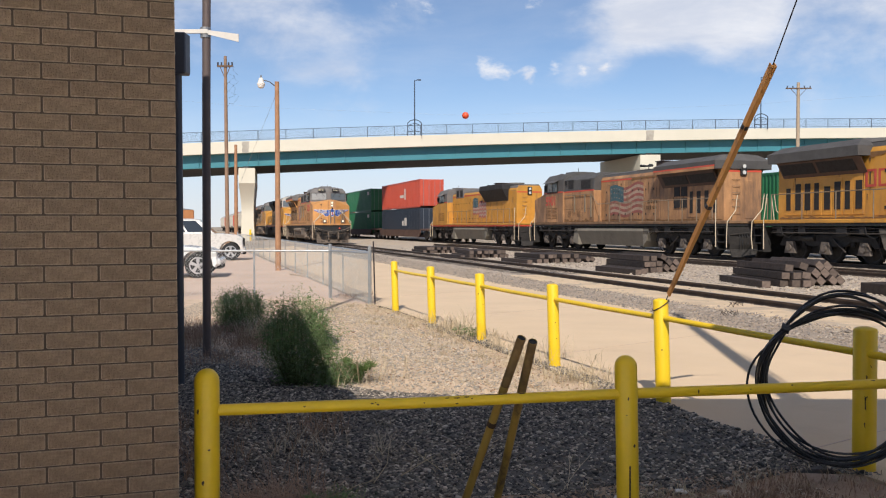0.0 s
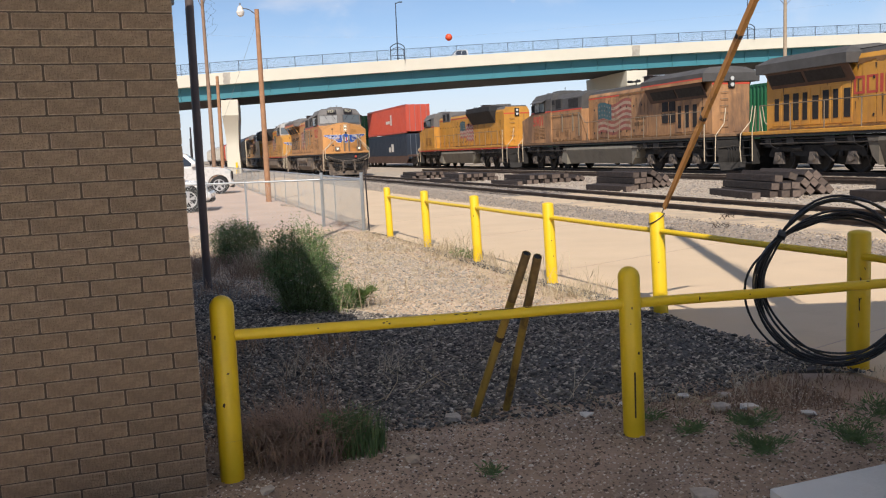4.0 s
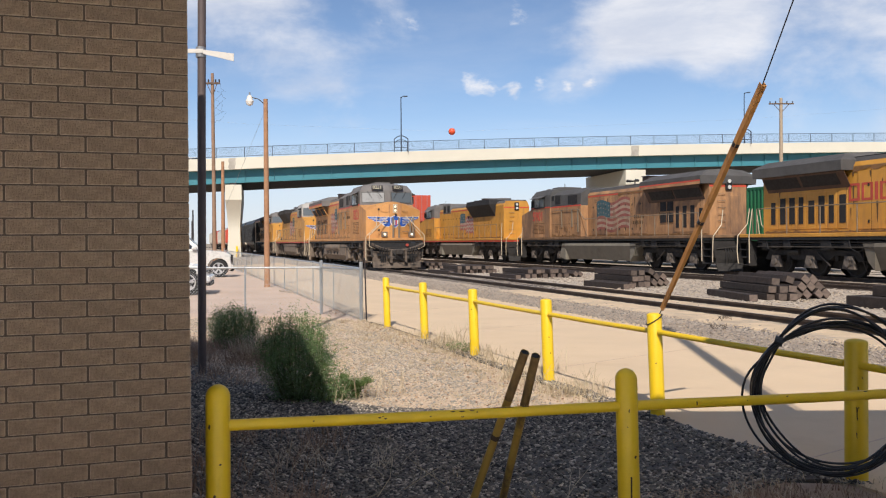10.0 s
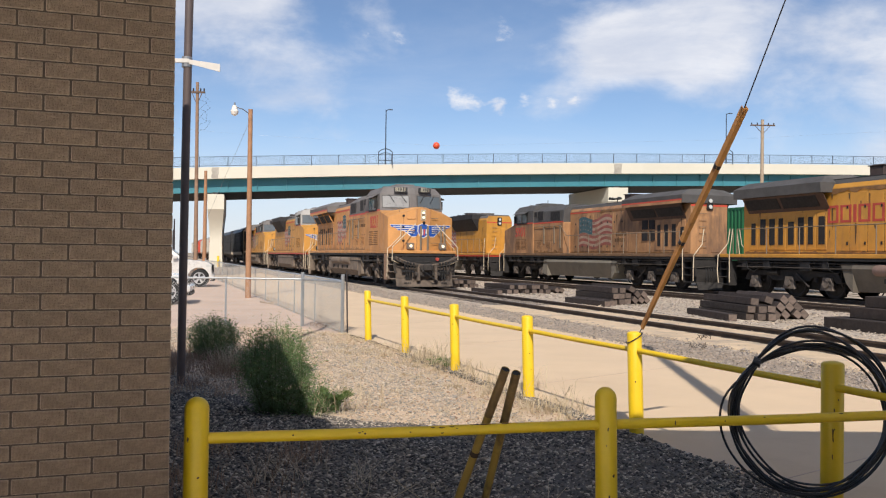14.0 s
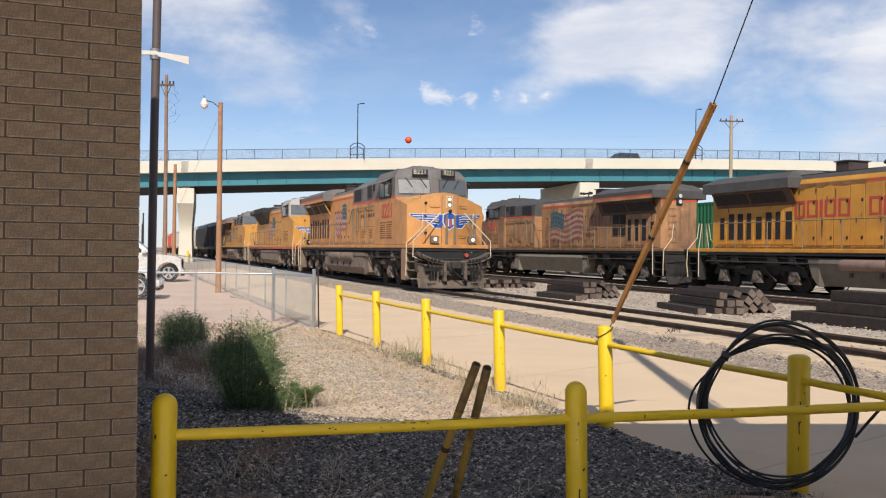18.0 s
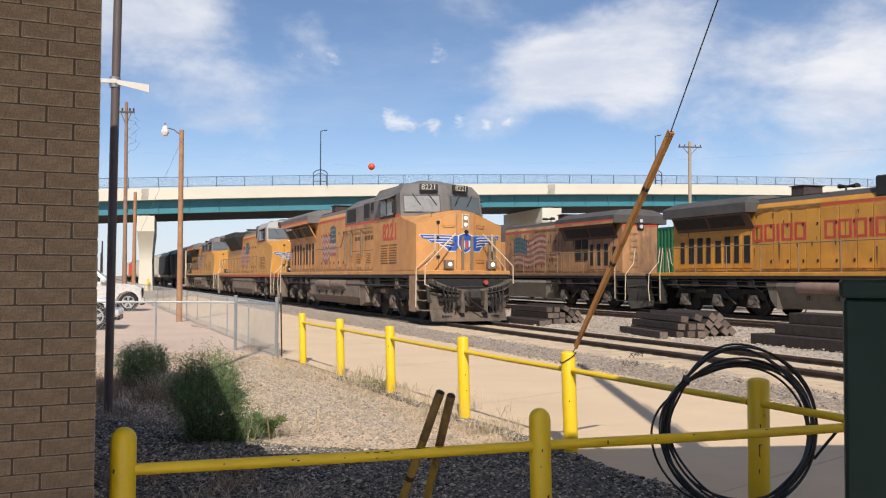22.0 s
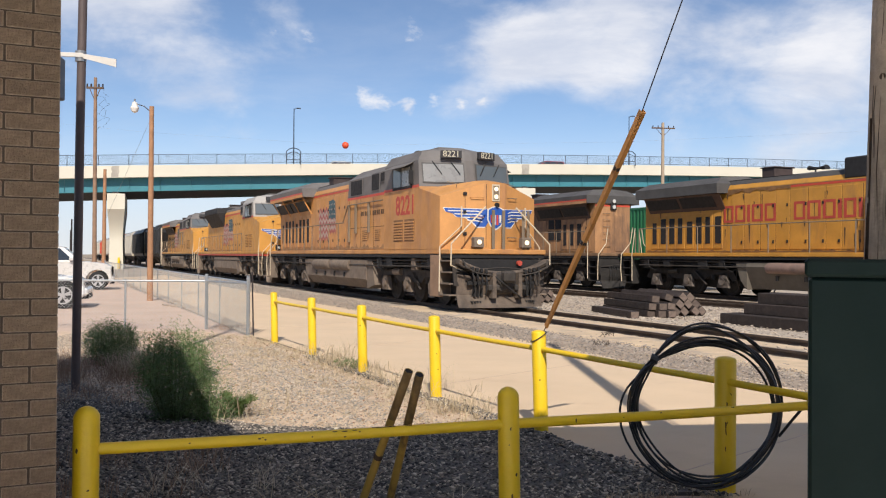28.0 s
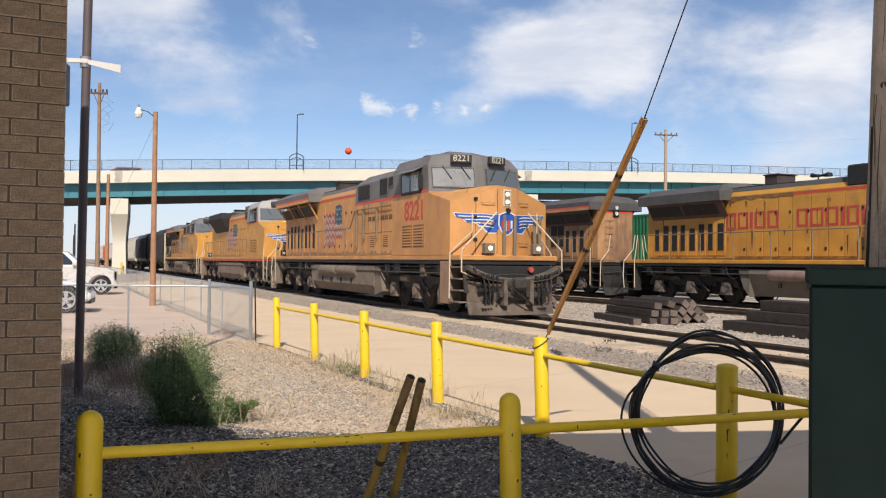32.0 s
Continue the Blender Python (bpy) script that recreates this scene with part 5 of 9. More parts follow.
M["tank"] = mat("grey_dusty_tank_paint", (0.19, 0.17, 0.135), 0.85, var=0.15, scale=2, stain=(0.11, 0.095, 0.08), amount=0.3)
M["road_dirt"] = mat("brown_road_dirt_film", (0.36, 0.20, 0.095), 0.85, var=0.25, scale=3, stain=(0.24, 0.145, 0.08), amount=0.4, stain_scale=2)
M["soot_film"] = mat("sooty_brown_film", (0.22, 0.11, 0.04), 0.8, var=0.4, scale=3, stain=(0.07, 0.045, 0.028), amount=0.4, stain_scale=2)
M["sill_grime"] = mat("grimy_brown_sill_paint", (0.20, 0.115, 0.06), 0.8, var=0.3, scale=3, stain=(0.085, 0.055, 0.035), amount=0.5, stain_scale=2)
# soot plus the radiator overhang's shade, both put into this brown
M["sooty"] = mat("soot_and_shade_brown_paint", (0.085, 0.045, 0.03), 0.7, var=0.25, scale=1.5, stain=(0.06, 0.04, 0.03), amount=0.4, stain_scale=1.2, streak=3)
# body colour darkened to paint in the shade behind louvre slats
M["louvre_dark"] = mat("shaded_brown_louvre", (0.22, 0.115, 0.05), 0.8)
M["cab_pale"] = mat("pale_dusty_cab_paint", (0.36, 0.34, 0.31), 0.65, var=0.12, scale=1.5, stain=(0.26, 0.23, 0.2), amount=0.3)
M["reservoir"] = mat("dusty_red_brown_tank_paint", (0.23, 0.15, 0.12), 0.8, var=0.2, scale=3, stain=(0.12, 0.09, 0.07), amount=0.3)
M["seam"] = mat("dark_greasy_seam", (0.10, 0.055, 0.025), 0.8)
M["flag_red_old"] = mat("worn_flag_red", (0.27, 0.085, 0.065), 0.65, var=0.3, bump=0.02, stain=(0.20, 0.115, 0.065), amount=0.42, stain_scale=1.6)
M["flag_white_old"] = mat("worn_flag_white", (0.36, 0.255, 0.185), 0.65, var=0.25, bump=0.02, stain=(0.20, 0.12, 0.075), amount=0.42, stain_scale=1.6)
M["flag_red"] = mat("faded_flag_red", (0.37, 0.10, 0.085), 0.6, var=0.25, bump=0.02)
M["flag_white"] = mat("faded_flag_white", (0.43, 0.33, 0.27), 0.6, var=0.2, bump=0.02)
M["flag_blue"] = mat("faded_flag_blue", (0.045, 0.10, 0.115), 0.6, var=0.3, bump=0.02)


def side_text_bars(parent, sy, y, x0, widths, z, h, m, gap, label):
    """Letter-sized plain blocks in a row."""
    x = x0
    for wd in widths:
        if wd > 0:
            g = Geo().box(min(x, x - sy * -wd), max(x, x - sy * -wd), sy * y if sy > 0 else sy * y - 0.005, sy * y + 0.005 if sy > 0 else sy * y, z - h / 2, z + h / 2)
            part("lettering", g, m, parent, label)
        x += (abs(wd) + gap) * (1 if sy > 0 else 1)


def locomotive(name, label, m, paint, number="", rad=6.0, style="ge", lit=False, deco="flag", sides=(-1, 1), nose_emblem=True, bars=False, porch=0.9, dusty=False, moving=None, detail=True):
    """A six-axle diesel; x points to its front, z = 0 is the rail head."""
    moving = [] if moving is None else moving
    root = thing(name, label, "locomotive", m)
    P, GR = M[paint], M["roofdark" if bars or paint == "armour_faded" else "roofgrey"]
    UD = M["underdust"] if dusty else M["under_dark"]
    F = 10.62
    # frame, walkway, pilots
    part("frame", Geo().box(-F, F, -1.5, 1.5, 1.48, 1.62, 0.02), M["sill_grime"] if paint == "armour_faded" else P, root, "orange side sill of the frame" if paint != "armour_faded" else "brown grimy side sill of the frame")
    part("frame_stripe", Geo().box(-F + 0.05, F - 0.05, -1.47, 1.47, 1.374, 1.477), M["redstripe"] if style == "emd" else M["black"], root)
    part("underframe", Geo().box(-F + 0.4, F - 0.4, -0.9, 0.9, 0.95, 1.371), M["black"], root, "black underframe")
    for sx in (-1, 1):
        g = Geo()
        g.loft([[(sx * F, -1.45, 1.34), (sx * F, 1.45, 1.34), (sx * (F + 0.06), 1.45, 1.34), (sx * (F + 0.06), -1.45, 1.34)],
                [(sx * F, -1.38, 0.62), (sx * F, 1.38, 0.62), (sx * (F + 0.06), 1.38, 0.62), (sx * (F + 0.06), -1.38, 0.62)]])
        part("pilot", g, M["under"] if sx > 0 else UD, root, "dust-caked pilot plate")
        g = Geo()
        outer = [(-1.30, 0), (-0.7, 0.20), (0, 0.30), (0.7, 0.20), (1.30, 0)]
        g.loft([[(sx * (F + 0.08 + d), y, 0.94 - 0.35 * d) for y, d in outer] + [(sx * (F + 0.03 + d), y, 0.94 - 0.35 * d) for y, d in outer[::-1]],
                [(sx * (F + 0.02 + d * 0.7), y, 0.38) for y, d in outer] + [(sx * (F - 0.03 + d * 0.7), y, 0.38) for y, d in outer[::-1]],
                [(sx * (F + 0.16 + d * 1.1), y * 0.99, 0.04) for y, d in outer] + [(sx * (F + 0.11 + d * 1.1), y * 0.99, 0.04) for y, d in outer[::-1]]])
        plough = part("snowplough", g, M["plough"] if lit else UD, root, "dusty curved snowplough")
        if lit and sx > 0:
            rp = random.Random(8)
            for y in (-0.86, -0.76, -0.66, 0.55, 0.65, 0.75, 0.86):
                part("slot", Geo().box(F + 0.19, F + 0.26, y - 0.028, y + 0.028, 0.34, 0.64), M["black"], plough, "dark slot in the plough")
            for y in (-0.95, -0.87, -0.79, -0.71, 0.70, 0.78, 0.86, 0.94):
                part("bolt", Geo().box(F + 0.2, F + 0.3, y - 0.02, y + 0.02, 0.17, 0.22), M["black"], plough)
            part("pilot_recess", Geo().box(F + 0.062, F + 0.075, -1.2, 1.2, 0.90, 1.33), M["black"], root, "black recess above the plough")
            # sagging lip of the front platform
            sag = [(-1.38, 1.36), (-1.2, 1.27), (-0.9, 1.15), (-0.55, 1.06), (-0.2, 1.02), (0.2, 1.02), (0.55, 1.06), (0.9, 1.15), (1.2, 1.27), (1.38, 1.36)]
            g = Geo()
            g.loft([[(F + 0.10, y, z - 0.13), (F + 0.34, y, z - 0.13), (F + 0.38, y, z - 0.05), (F + 0.34, y, z), (F + 0.10, y, z)] for y, z in sag])
            part("platform_lip", g, M["plough"], root, "dust-caked sagging platform lip")
            for y in (-1.02, -0.88, -0.74, -0.6, 0.6, 0.74, 0.88, 1.02):
                top_ = 1.0 + 0.16 * (abs(y) - 0.5)
                part("hose_bracket", Geo().box(F + 0.30, F + 0.44, y - 0.04, y + 0.04, top_ - 0.05, top_ + 0.06, 0.015), M["black"], root)
                dz, sp = rp.uniform(0.38, 0.55), rp.uniform(-0.03, 0.06)
                part("air_hose", Geo().tube([(F + 0.38, y, top_), (F + 0.46, y + sp * 0.3, top_ - dz * 0.5), (F + 0.44, y + sp, top_ - dz), (F + 0.40, y + sp * 1.6, top_ - dz - 0.07)], 0.02, 6), M["black"] if y < 0.8 else M["under"], root)
            for sy in (-1, 1):
                part("slot_opening", Geo().box(F + 0.20, F + 0.262, min(sy * 0.46, sy * 1.08), max(sy * 0.46, sy * 1.08), 0.66, 0.76), M["black"], plough, "dark slot across the plough")
                part("lever_rod", Geo().tube([(F + 0.40, sy * 1.42, 1.20), (F + 0.44, sy * 0.9, 0.98), (F + 0.46, sy * 0.35, 0.90)], 0.02, 6), M["under"], root)
                part("lever_crank", Geo().tube([(F + 0.4, sy * 1.3, 1.32), (F + 0.5, sy * 1.22, 1.12), (F + 0.42, sy * 1.05, 1.05)], 0.026, 6), M["under"], root)
                part("gusset", Geo().extrude([(sy * 0.33, 0.30), (sy * 0.46, 0.30), (sy * 0.44, 0.98), (sy * 0.35, 0.98)], "x", F + 0.2, F + 0.5), M["plough"], root, "dusty upright gusset beside the coupler")
            for y in (-0.5, -0.28, 0.30, 0.52):
                part("hose_glad_hand", Geo().box(F + 0.34, F + 0.5, y - 0.06, y + 0.06, 0.50, 0.66, 0.03), M["under"], root)
            part("coupler_chain", Geo().tube([(F + 0.42, -0.45, 0.98), (F + 0.6, -0.2, 0.72), (F + 0.62, 0.2, 0.42), (F + 0.5, 0.42, 0.30)], 0.025, 6), M["black"], root)
            part("draft_gear", Geo().box(F + 0.08, F + 0.42, -0.33, 0.33, 0.44, 1.0, 0.06), M["under"], root, "grimy draft gear pocket")
            part("red_marker", Geo().tube([(F + 0.1, 0.55, 1.24), (F + 0.2, 0.55, 1.24)], 0.075, 10), M["letter_red"], root, "red marker disc")
        g = Geo().box(sx * F if sx > 0 else sx * (F + 0.55), sx * (F + 0.55) if sx > 0 else sx * F, -0.14, 0.14, 0.74, 1.02, 0.03)
        g.box(min(sx * (F + 0.45), sx * (F + 0.72)), max(sx * (F + 0.45), sx * (F + 0.72)), -0.2, 0.16, 0.72, 1.04, 0.06)
        part("coupler", g, M["under"], root, "dusty knuckle coupler")
        for y in (-0.95, -0.82, -0.69, 0.5, 0.63, 0.76, 0.9):
            part("air_hose", Geo().tube([(sx * (F + 0.08), y, 1.05), (sx * (F + 0.22), y + 0.02, 0.85), (sx * (F + 0.25), y + 0.05, 0.55), (sx * (F + 0.2), y + 0.03, 0.40)], 0.022, 6), M["black"], root)
        part("cut_lever", Geo().tube([(sx * (F + 0.1), -1.35, 1.0), (sx * (F + 0.16), -0.6, 1.08), (sx * (F + 0.2), 0, 1.12), (sx * (F + 0.16), 0.6, 1.08), (sx * (F + 0.1), 1.35, 1.0)], 0.018, 6), M["under"], root)
        for sy in (-1, 1):
            g = Geo()
            for k, z in enumerate((0.35, 0.66, 0.97, 1.28)):
                g.box(min(sx * (F - 0.62), sx * F), max(sx * (F - 0.62), sx * F), min(sy * (1.18 + 0.0 * k), sy * 1.52), max(sy * 1.18, sy * 1.52), z, z + 0.035)
            part("steps", g, UD, root, "dusty corner steps")
            part("step_side", Geo().box(min(sx * (F - 0.66), sx * (F - 0.62)), max(sx * (F - 0.66), sx * (F - 0.62)), min(sy * 1.15, sy * 1.52), max(sy * 1.15, sy * 1.52), 0.33, 1.34), UD, root)
            part("step_back", Geo().box(min(sx * (F - 0.62), sx * F), max(sx * (F - 0.62), sx * F), min(sy * 1.12, sy * 1.16), max(sy * 1.12, sy * 1.16), 0.33, 1.34), M["under"], root)
            if lit and sx > 0:
                part("step_panel", Geo().box(F - 1.30, F - 0.63, min(sy * 1.40, sy * 1.50), max(sy * 1.40, sy * 1.50), 0.30, 1.45, 0.01), M["step_panel"], root, "dusty orange-brown step panel")
            x0, x1 = sx * (F - 0.68), sx * (F + 0.06)
            if lit and sx > 0:
                f_ = 0.0 if sy < 0 else 0.2
                part("grab_iron", Geo().tube([(10.3, sy * 1.0, 2.80), (10.3, sy * 1.0, 2.25), (10.02 + f_, sy * 1.52, 1.68), (10.02 + f_, sy * 1.53, 0.45)], 0.022, 8), M["hand"], root, "cream grab iron")
                part("grab_iron", Geo().tube([(10.62, sy * 0.42 + 0.1 * (sy > 0), 2.78), (10.66 + f_, sy * 1.47, 1.76), (10.66 + f_, sy * 1.48, 1.18), (10.7 + f_, sy * 1.12, 1.02)], 0.022, 8), M["hand"], root, "cream grab iron")
                continue
            part("grab_iron", Geo().tube([(x0, sy * 1.53, 0.45), (x0, sy * 1.54, 1.55), (x0 - sx * 0.05, sy * 1.5, 2.1), (x0 - sx * 0.1, sy * 1.46, 2.65)], 0.020, 8), M["hand"], root, "cream grab iron")
            part("grab_iron", Geo().tube([(x1, sy * 1.50, 0.42), (x1 + sx * 0.04, sy * 1.53, 0.95), (x1 + sx * 0.04, sy * 1.5, 1.55), (x1, sy * 1.05, 2.05), (x1 - sx * 0.02, sy * 0.95, 2.72)], 0.020, 8), M["hand"], root, "cream grab iron")
    # trucks and tank
    for cx in (-6.9, 6.9):
        loco_truck(cx, root, moving, UD)
    g = Geo().extrude([(-1.40, 1.28), (-1.47, 1.12), (-1.15, 0.34), (1.15, 0.34), (1.47, 1.12), (1.40, 1.28)] if not dusty else [(-1.42, 1.28), (-1.45, 0.62), (-1.15, 0.30), (1.15, 0.30), (1.45, 0.62), (1.42, 1.28)], "x", -3.6, 3.75)
    TK = UD if dusty else M["tank_dark" if bars else "tank"]
    tank = part("fuel_tank", g, TK, root, "dust-coloured fuel tank")
    g = Geo().extrude([(-3.6, 1.28), (-4.15, 1.28), (-3.9, 0.62), (-3.6, 0.3)], "y", -1.4, 1.4)
    part("tank_end", g, TK, root)
    part("tank_end", Geo().extrude([(3.75, 0.3), (4.5, 0.45), (4.2, 1.28), (3.75, 1.28)], "y", -1.4, 1.4), TK, root)
    for sy in (-1, 1):
        if style == "ge" and (dusty or bars):
            for x0 in (-2.6, -0.2):
                part("air_reservoir", Geo().tube([(x0, sy * 1.36, 1.08), (x0 + 0.12, sy * 1.40, 1.08), (x0 + 2.0, sy * 1.40, 1.08), (x0 + 2.12, sy * 1.36, 1.08)], 0.19, 14), M["reservoir"] if bars else UD, root, soft=True)
            for x0 in (-2.2, -1.0, 0.2, 1.4):
                part("strap", Geo().box(x0, x0 + 0.07, min(sy * 1.4, sy * 1.5), max(sy * 1.4, sy * 1.5), 0.66, 0.82), M["black"], root)
    for x0 in (-8.9, -5.2, 4.9, 8.6):
        for sy in (-1, 1):
            part("junction_box", Geo().box(x0, x0 + 0.5, min(sy * 1.05, sy * 1.35), max(sy * 1.05, sy * 1.35), 1.06, 1.34, 0.02), M["under"] if dusty else UD, root)
    # pipes and boxes under the sill
    for sy in sides:
        for z, y, m_ in ((1.30, 1.40, "under"), (1.20, 1.36, "black"), (1.12, 1.43, "under")):
            part("pipe", Geo().tube([(-9.6, sy * y, z), (-4.4, sy * y, z - 0.02), (4.6, sy * y, z - 0.02), (9.4, sy * y, z)], 0.025, 6), M[m_], root)
        for k, x0 in enumerate((-9.3, -8.1, -6.1, -5.0, 4.75, 5.6, 7.7, 8.9)):
            part("equipment_box", Geo().box(x0, x0 + 0.3 + 0.1 * (k % 3), min(sy * 1.2, sy * 1.42), max(sy * 1.2, sy * 1.42), 1.0 + 0.05 * (k % 2), 1.36, 0.02), UD if k % 3 == 0 else M["black"], root)
        for x0 in (-4.7, 4.9, -9.0):
            part("brake_hose", Geo().tube([(x0, sy * 1.44, 1.34), (x0 + 0.1, sy * 1.46, 1.05), (x0 + 0.4, sy * 1.42, 0.92), (x0 + 0.6, sy * 1.3, 1.1)], 0.014, 6), M["black"], root)
    # long hood
    R0 = -F + porch
    hw, hz = 0.98, 4.28
    H1 = 5.6
    g = Geo().extrude([(-hw, 1.62), (-hw, hz - 0.3), (-hw + 0.16, hz), (hw - 0.16, hz), (hw, hz - 0.3), (hw, 1.62)], "x", R0, H1)
    part("hood", g, P, root, "orange engine hood")
    g = Geo().extrude([(-hw - 0.005, hz - 0.34), (-hw + 0.15, hz + 0.006), (-0.4, hz + 0.09), (0.4, hz + 0.09), (hw - 0.15, hz + 0.006), (hw + 0.005, hz - 0.34), (hw - 0.02, hz - 0.34), (-hw + 0.02, hz - 0.34)], "x", R0 + (rad * 0.5 if style == "ge" else 0.02), H1 + 0.02)
    part("hood_roof", g, GR, root, "sooty grey hood roof")
    for sy in (-1, 1):
        part("stripe", Geo().box(R0 + rad + (2.6 if bars else 0), H1 if style != "ge" else 1.7, min(sy * hw, sy * (hw + 0.006)), max(sy * hw, sy * (hw + 0.006)), hz - 0.42, hz - 0.345), M["redstripe"], root, "red stripe under the roof")
    if style == "ge":
        # radiator wings over the rear of the hood
        g = Geo()
        w0, w1 = R0 - 0.12, R0 + rad
        dz_ = -0.08 if bars else 0.0
        g.loft([[(w0 + 0.06, -1.48, 3.92), (w0, 0, 3.92), (w0 + 0.06, 1.48, 3.92), (w1, 1.48, 3.92), (w1 + 0.15, 0, 3.92), (w1, -1.48, 3.92)],
                [(w0 + 0.04, -1.5, 4.28), (w0 - 0.02, 0, 4.28), (w0 + 0.04, 1.5, 4.28), (w1, 1.5, 4.28), (w1 + 0.15, 0, 4.28), (w1, -1.5, 4.28)],
                [(w0 + 0.3, -0.95, 4.55), (w0 + 0.2, 0, 4.6), (w0 + 0.3, 0.95, 4.55), (w1 - 0.35, 0.95, 4.55), (w1 - 0.1, 0, 4.6), (w1 - 0.35, -0.95, 4.55)]])
        g.v = [(a, b, c + dz_) for a, b, c in g.v]
        part("radiator_cover", g, GR, root, "overhanging sooty radiator cover")
        for sy in (-1, 1):
            if not bars:
                part("cover_band", Geo().box(w0 + 0.08, w1, min(sy * 1.5, sy * 1.506), max(sy * 1.5, sy * 1.506), 3.90, 4.02), P, root, "orange band along the cover")
                part("cover_stripe", Geo().box(w0 + 0.08, w1, min(sy * 1.5, sy * 1.509), max(sy * 1.5, sy * 1.509), 4.022, 4.09), M["redstripe"], root)
            for k in range(4 if lit else 0):
                a = w0 + 0.45 + (w1 - w0 - 0.7) * k / 3
                part("strut", Geo().tube([(a, sy * (hw + 0.03), 3.2), (a, sy * 1.44, 3.93)], 0.03, 6), P, root)
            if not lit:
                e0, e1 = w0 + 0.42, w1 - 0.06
                # dark panel paints in the shade below the cover along with soot
                part("radiator_panel", Geo().loft([[(e0, sy * hw, 3.24), (e1, sy * hw, 3.24), (e1, sy * (hw + 0.012), 3.24), (e0, sy * (hw + 0.012), 3.24)], [(e0, sy * 1.30, 3.91 + dz_), (e1, sy * 1.30, 3.91 + dz_), (e1, sy * 1.34, 3.91 + dz_), (e0, sy * 1.34, 3.91 + dz_)]]), M["sooty"], root, "slanted panel under the radiator cover, coloured for soot and overhang shade")
            n = 2 if rad < 6 else 3
            for k in range(n):
                a = w0 + 0.5 + (w1 - w0 - 0.8) * k / n
                b = a + (w1 - w0 - 0.8) / n - 0.15
                g = Geo().loft([[(a, sy * (hw + 0.01), 3.36), (b, sy * (hw + 0.01), 3.36), (b, sy * (hw + 0.105), 3.36), (a, sy * (hw + 0.105), 3.36)],
                                [(a, sy * 1.24, 3.76), (b, sy * 1.24, 3.76), (b, sy * 1.30, 3.76), (a, sy * 1.30, 3.76)]])
                part("radiator_screen", g, M["screen"], root, "dark slanted radiator screen")
            for k in range(int(rad * 1.9)):
                a = w0 + 0.55 + k * (0.52 if bars else 0.62)
                if a > w1 - 0.5 or (deco == "wide" and a > -7.3):
                    break
                part("hood_door", Geo().box(a - 0.06, a + (0.42 if bars else 0.50), min(sy * hw, sy * (hw + 0.02)), max(sy * hw, sy * (hw + 0.02)), 1.78, 3.15, 0.008), P, root)
                part("vent", Geo().box(a + 0.04, a + 0.34 if k % 3 else a + 0.28, min(sy * (hw + 0.015), sy * (hw + 0.035)), max(sy * (hw + 0.015), sy * (hw + 0.035)), 1.98, 3.0 if k % 4 else 2.85), M["screen"], root, "dark louvred vent")
    else:
        # flared radiator hood at the rear, EMD fashion
        g = Geo()
        w0, w1 = R0 + 1.6, R0 + 6.4
        g.loft([[(w0, -hw, 3.25), (w0, hw, 3.25), (w1, hw, 3.25), (w1, -hw, 3.25)], [(w0 - 0.1, -1.5, 4.1), (w0 - 0.1, 1.5, 4.1), (w1 + 0.1, 1.5, 4.1), (w1 + 0.1, -1.5, 4.1)], [(w0, -1.45, 4.45), (w0, 1.45, 4.45), (w1, 1.45, 4.45), (w1, -1.45, 4.45)]])
        part("radiator_flare", g, M["screen"], root, "dark flared radiator housing")
        for k in range(3):
            part("fan", Geo().tube([(w0 + 0.9 + k * 1.5, 0, 4.45), (w0 + 0.9 + k * 1.5, 0, 4.58)], 0.62, 16), GR, root)
        part("vent", Geo().box(w1 + 0.5, w1 + 1.3, -hw - 0.02, hw + 0.02, 2.6, 3.4), M["screen"], root, "dark louvred vent")
    # hood doors with seams, hinges and handles
    x = R0 + rad + 0.25
    k = 0
    while x < (H1 - 0.7 if style != "ge" else 1.1) and detail:
        wd = (0.62, 0.78, 0.7)[k % 3]
        for sy in sides:
            part("door_seam", Geo().box(x + wd - 0.024, x + wd - 0.002, min(sy * hw, sy * (hw + 0.004)), max(sy * hw, sy * (hw + 0.004)), 1.70, hz - 0.48), M["seam"], root, "dark door seam")
            part("hood_door", Geo().box(x, x + wd - 0.025, min(sy * hw, sy * (hw + 0.018)), max(sy * hw, sy * (hw + 0.018)), 1.74, hz - 0.5, 0.006), P, root)
            part("latch", Geo().box(x + wd - 0.14, x + wd - 0.08, min(sy * (hw + 0.015), sy * (hw + 0.04)), max(sy * (hw + 0.015), sy * (hw + 0.04)), 1.95, 2.06), M["black"], root)
            part("latch", Geo().box(x + wd - 0.14, x + wd - 0.08, min(sy * (hw + 0.015), sy * (hw + 0.04)), max(sy * (hw + 0.015), sy * (hw + 0.04)), 3.22, 3.32), M["black"], root)
        x += wd
        k += 1
    # roof furniture
    g = Geo().box(-3.85, -3.25, -0.45, 0.45, hz + 0.04, hz + 0.40, 0.02)
    g.box(-3.9, -3.2, -0.5, 0.5, hz + 0.40, hz + 0.44, 0.01)
    part("exhaust", g, M["stack"], root, "sooty brown exhaust stack")
    part("soot_patch", Geo().box(-5.2, -1.9, -0.82, 0.82, hz + 0.02, hz + 0.035), M["black"], root, "soot around the stack")
    HX = -1.95
    part("air_horn", Geo().tube([(HX, 0.1, hz + 0.05), (HX, 0.1, hz + 0.28)], 0.03, 6), M["black"], root)
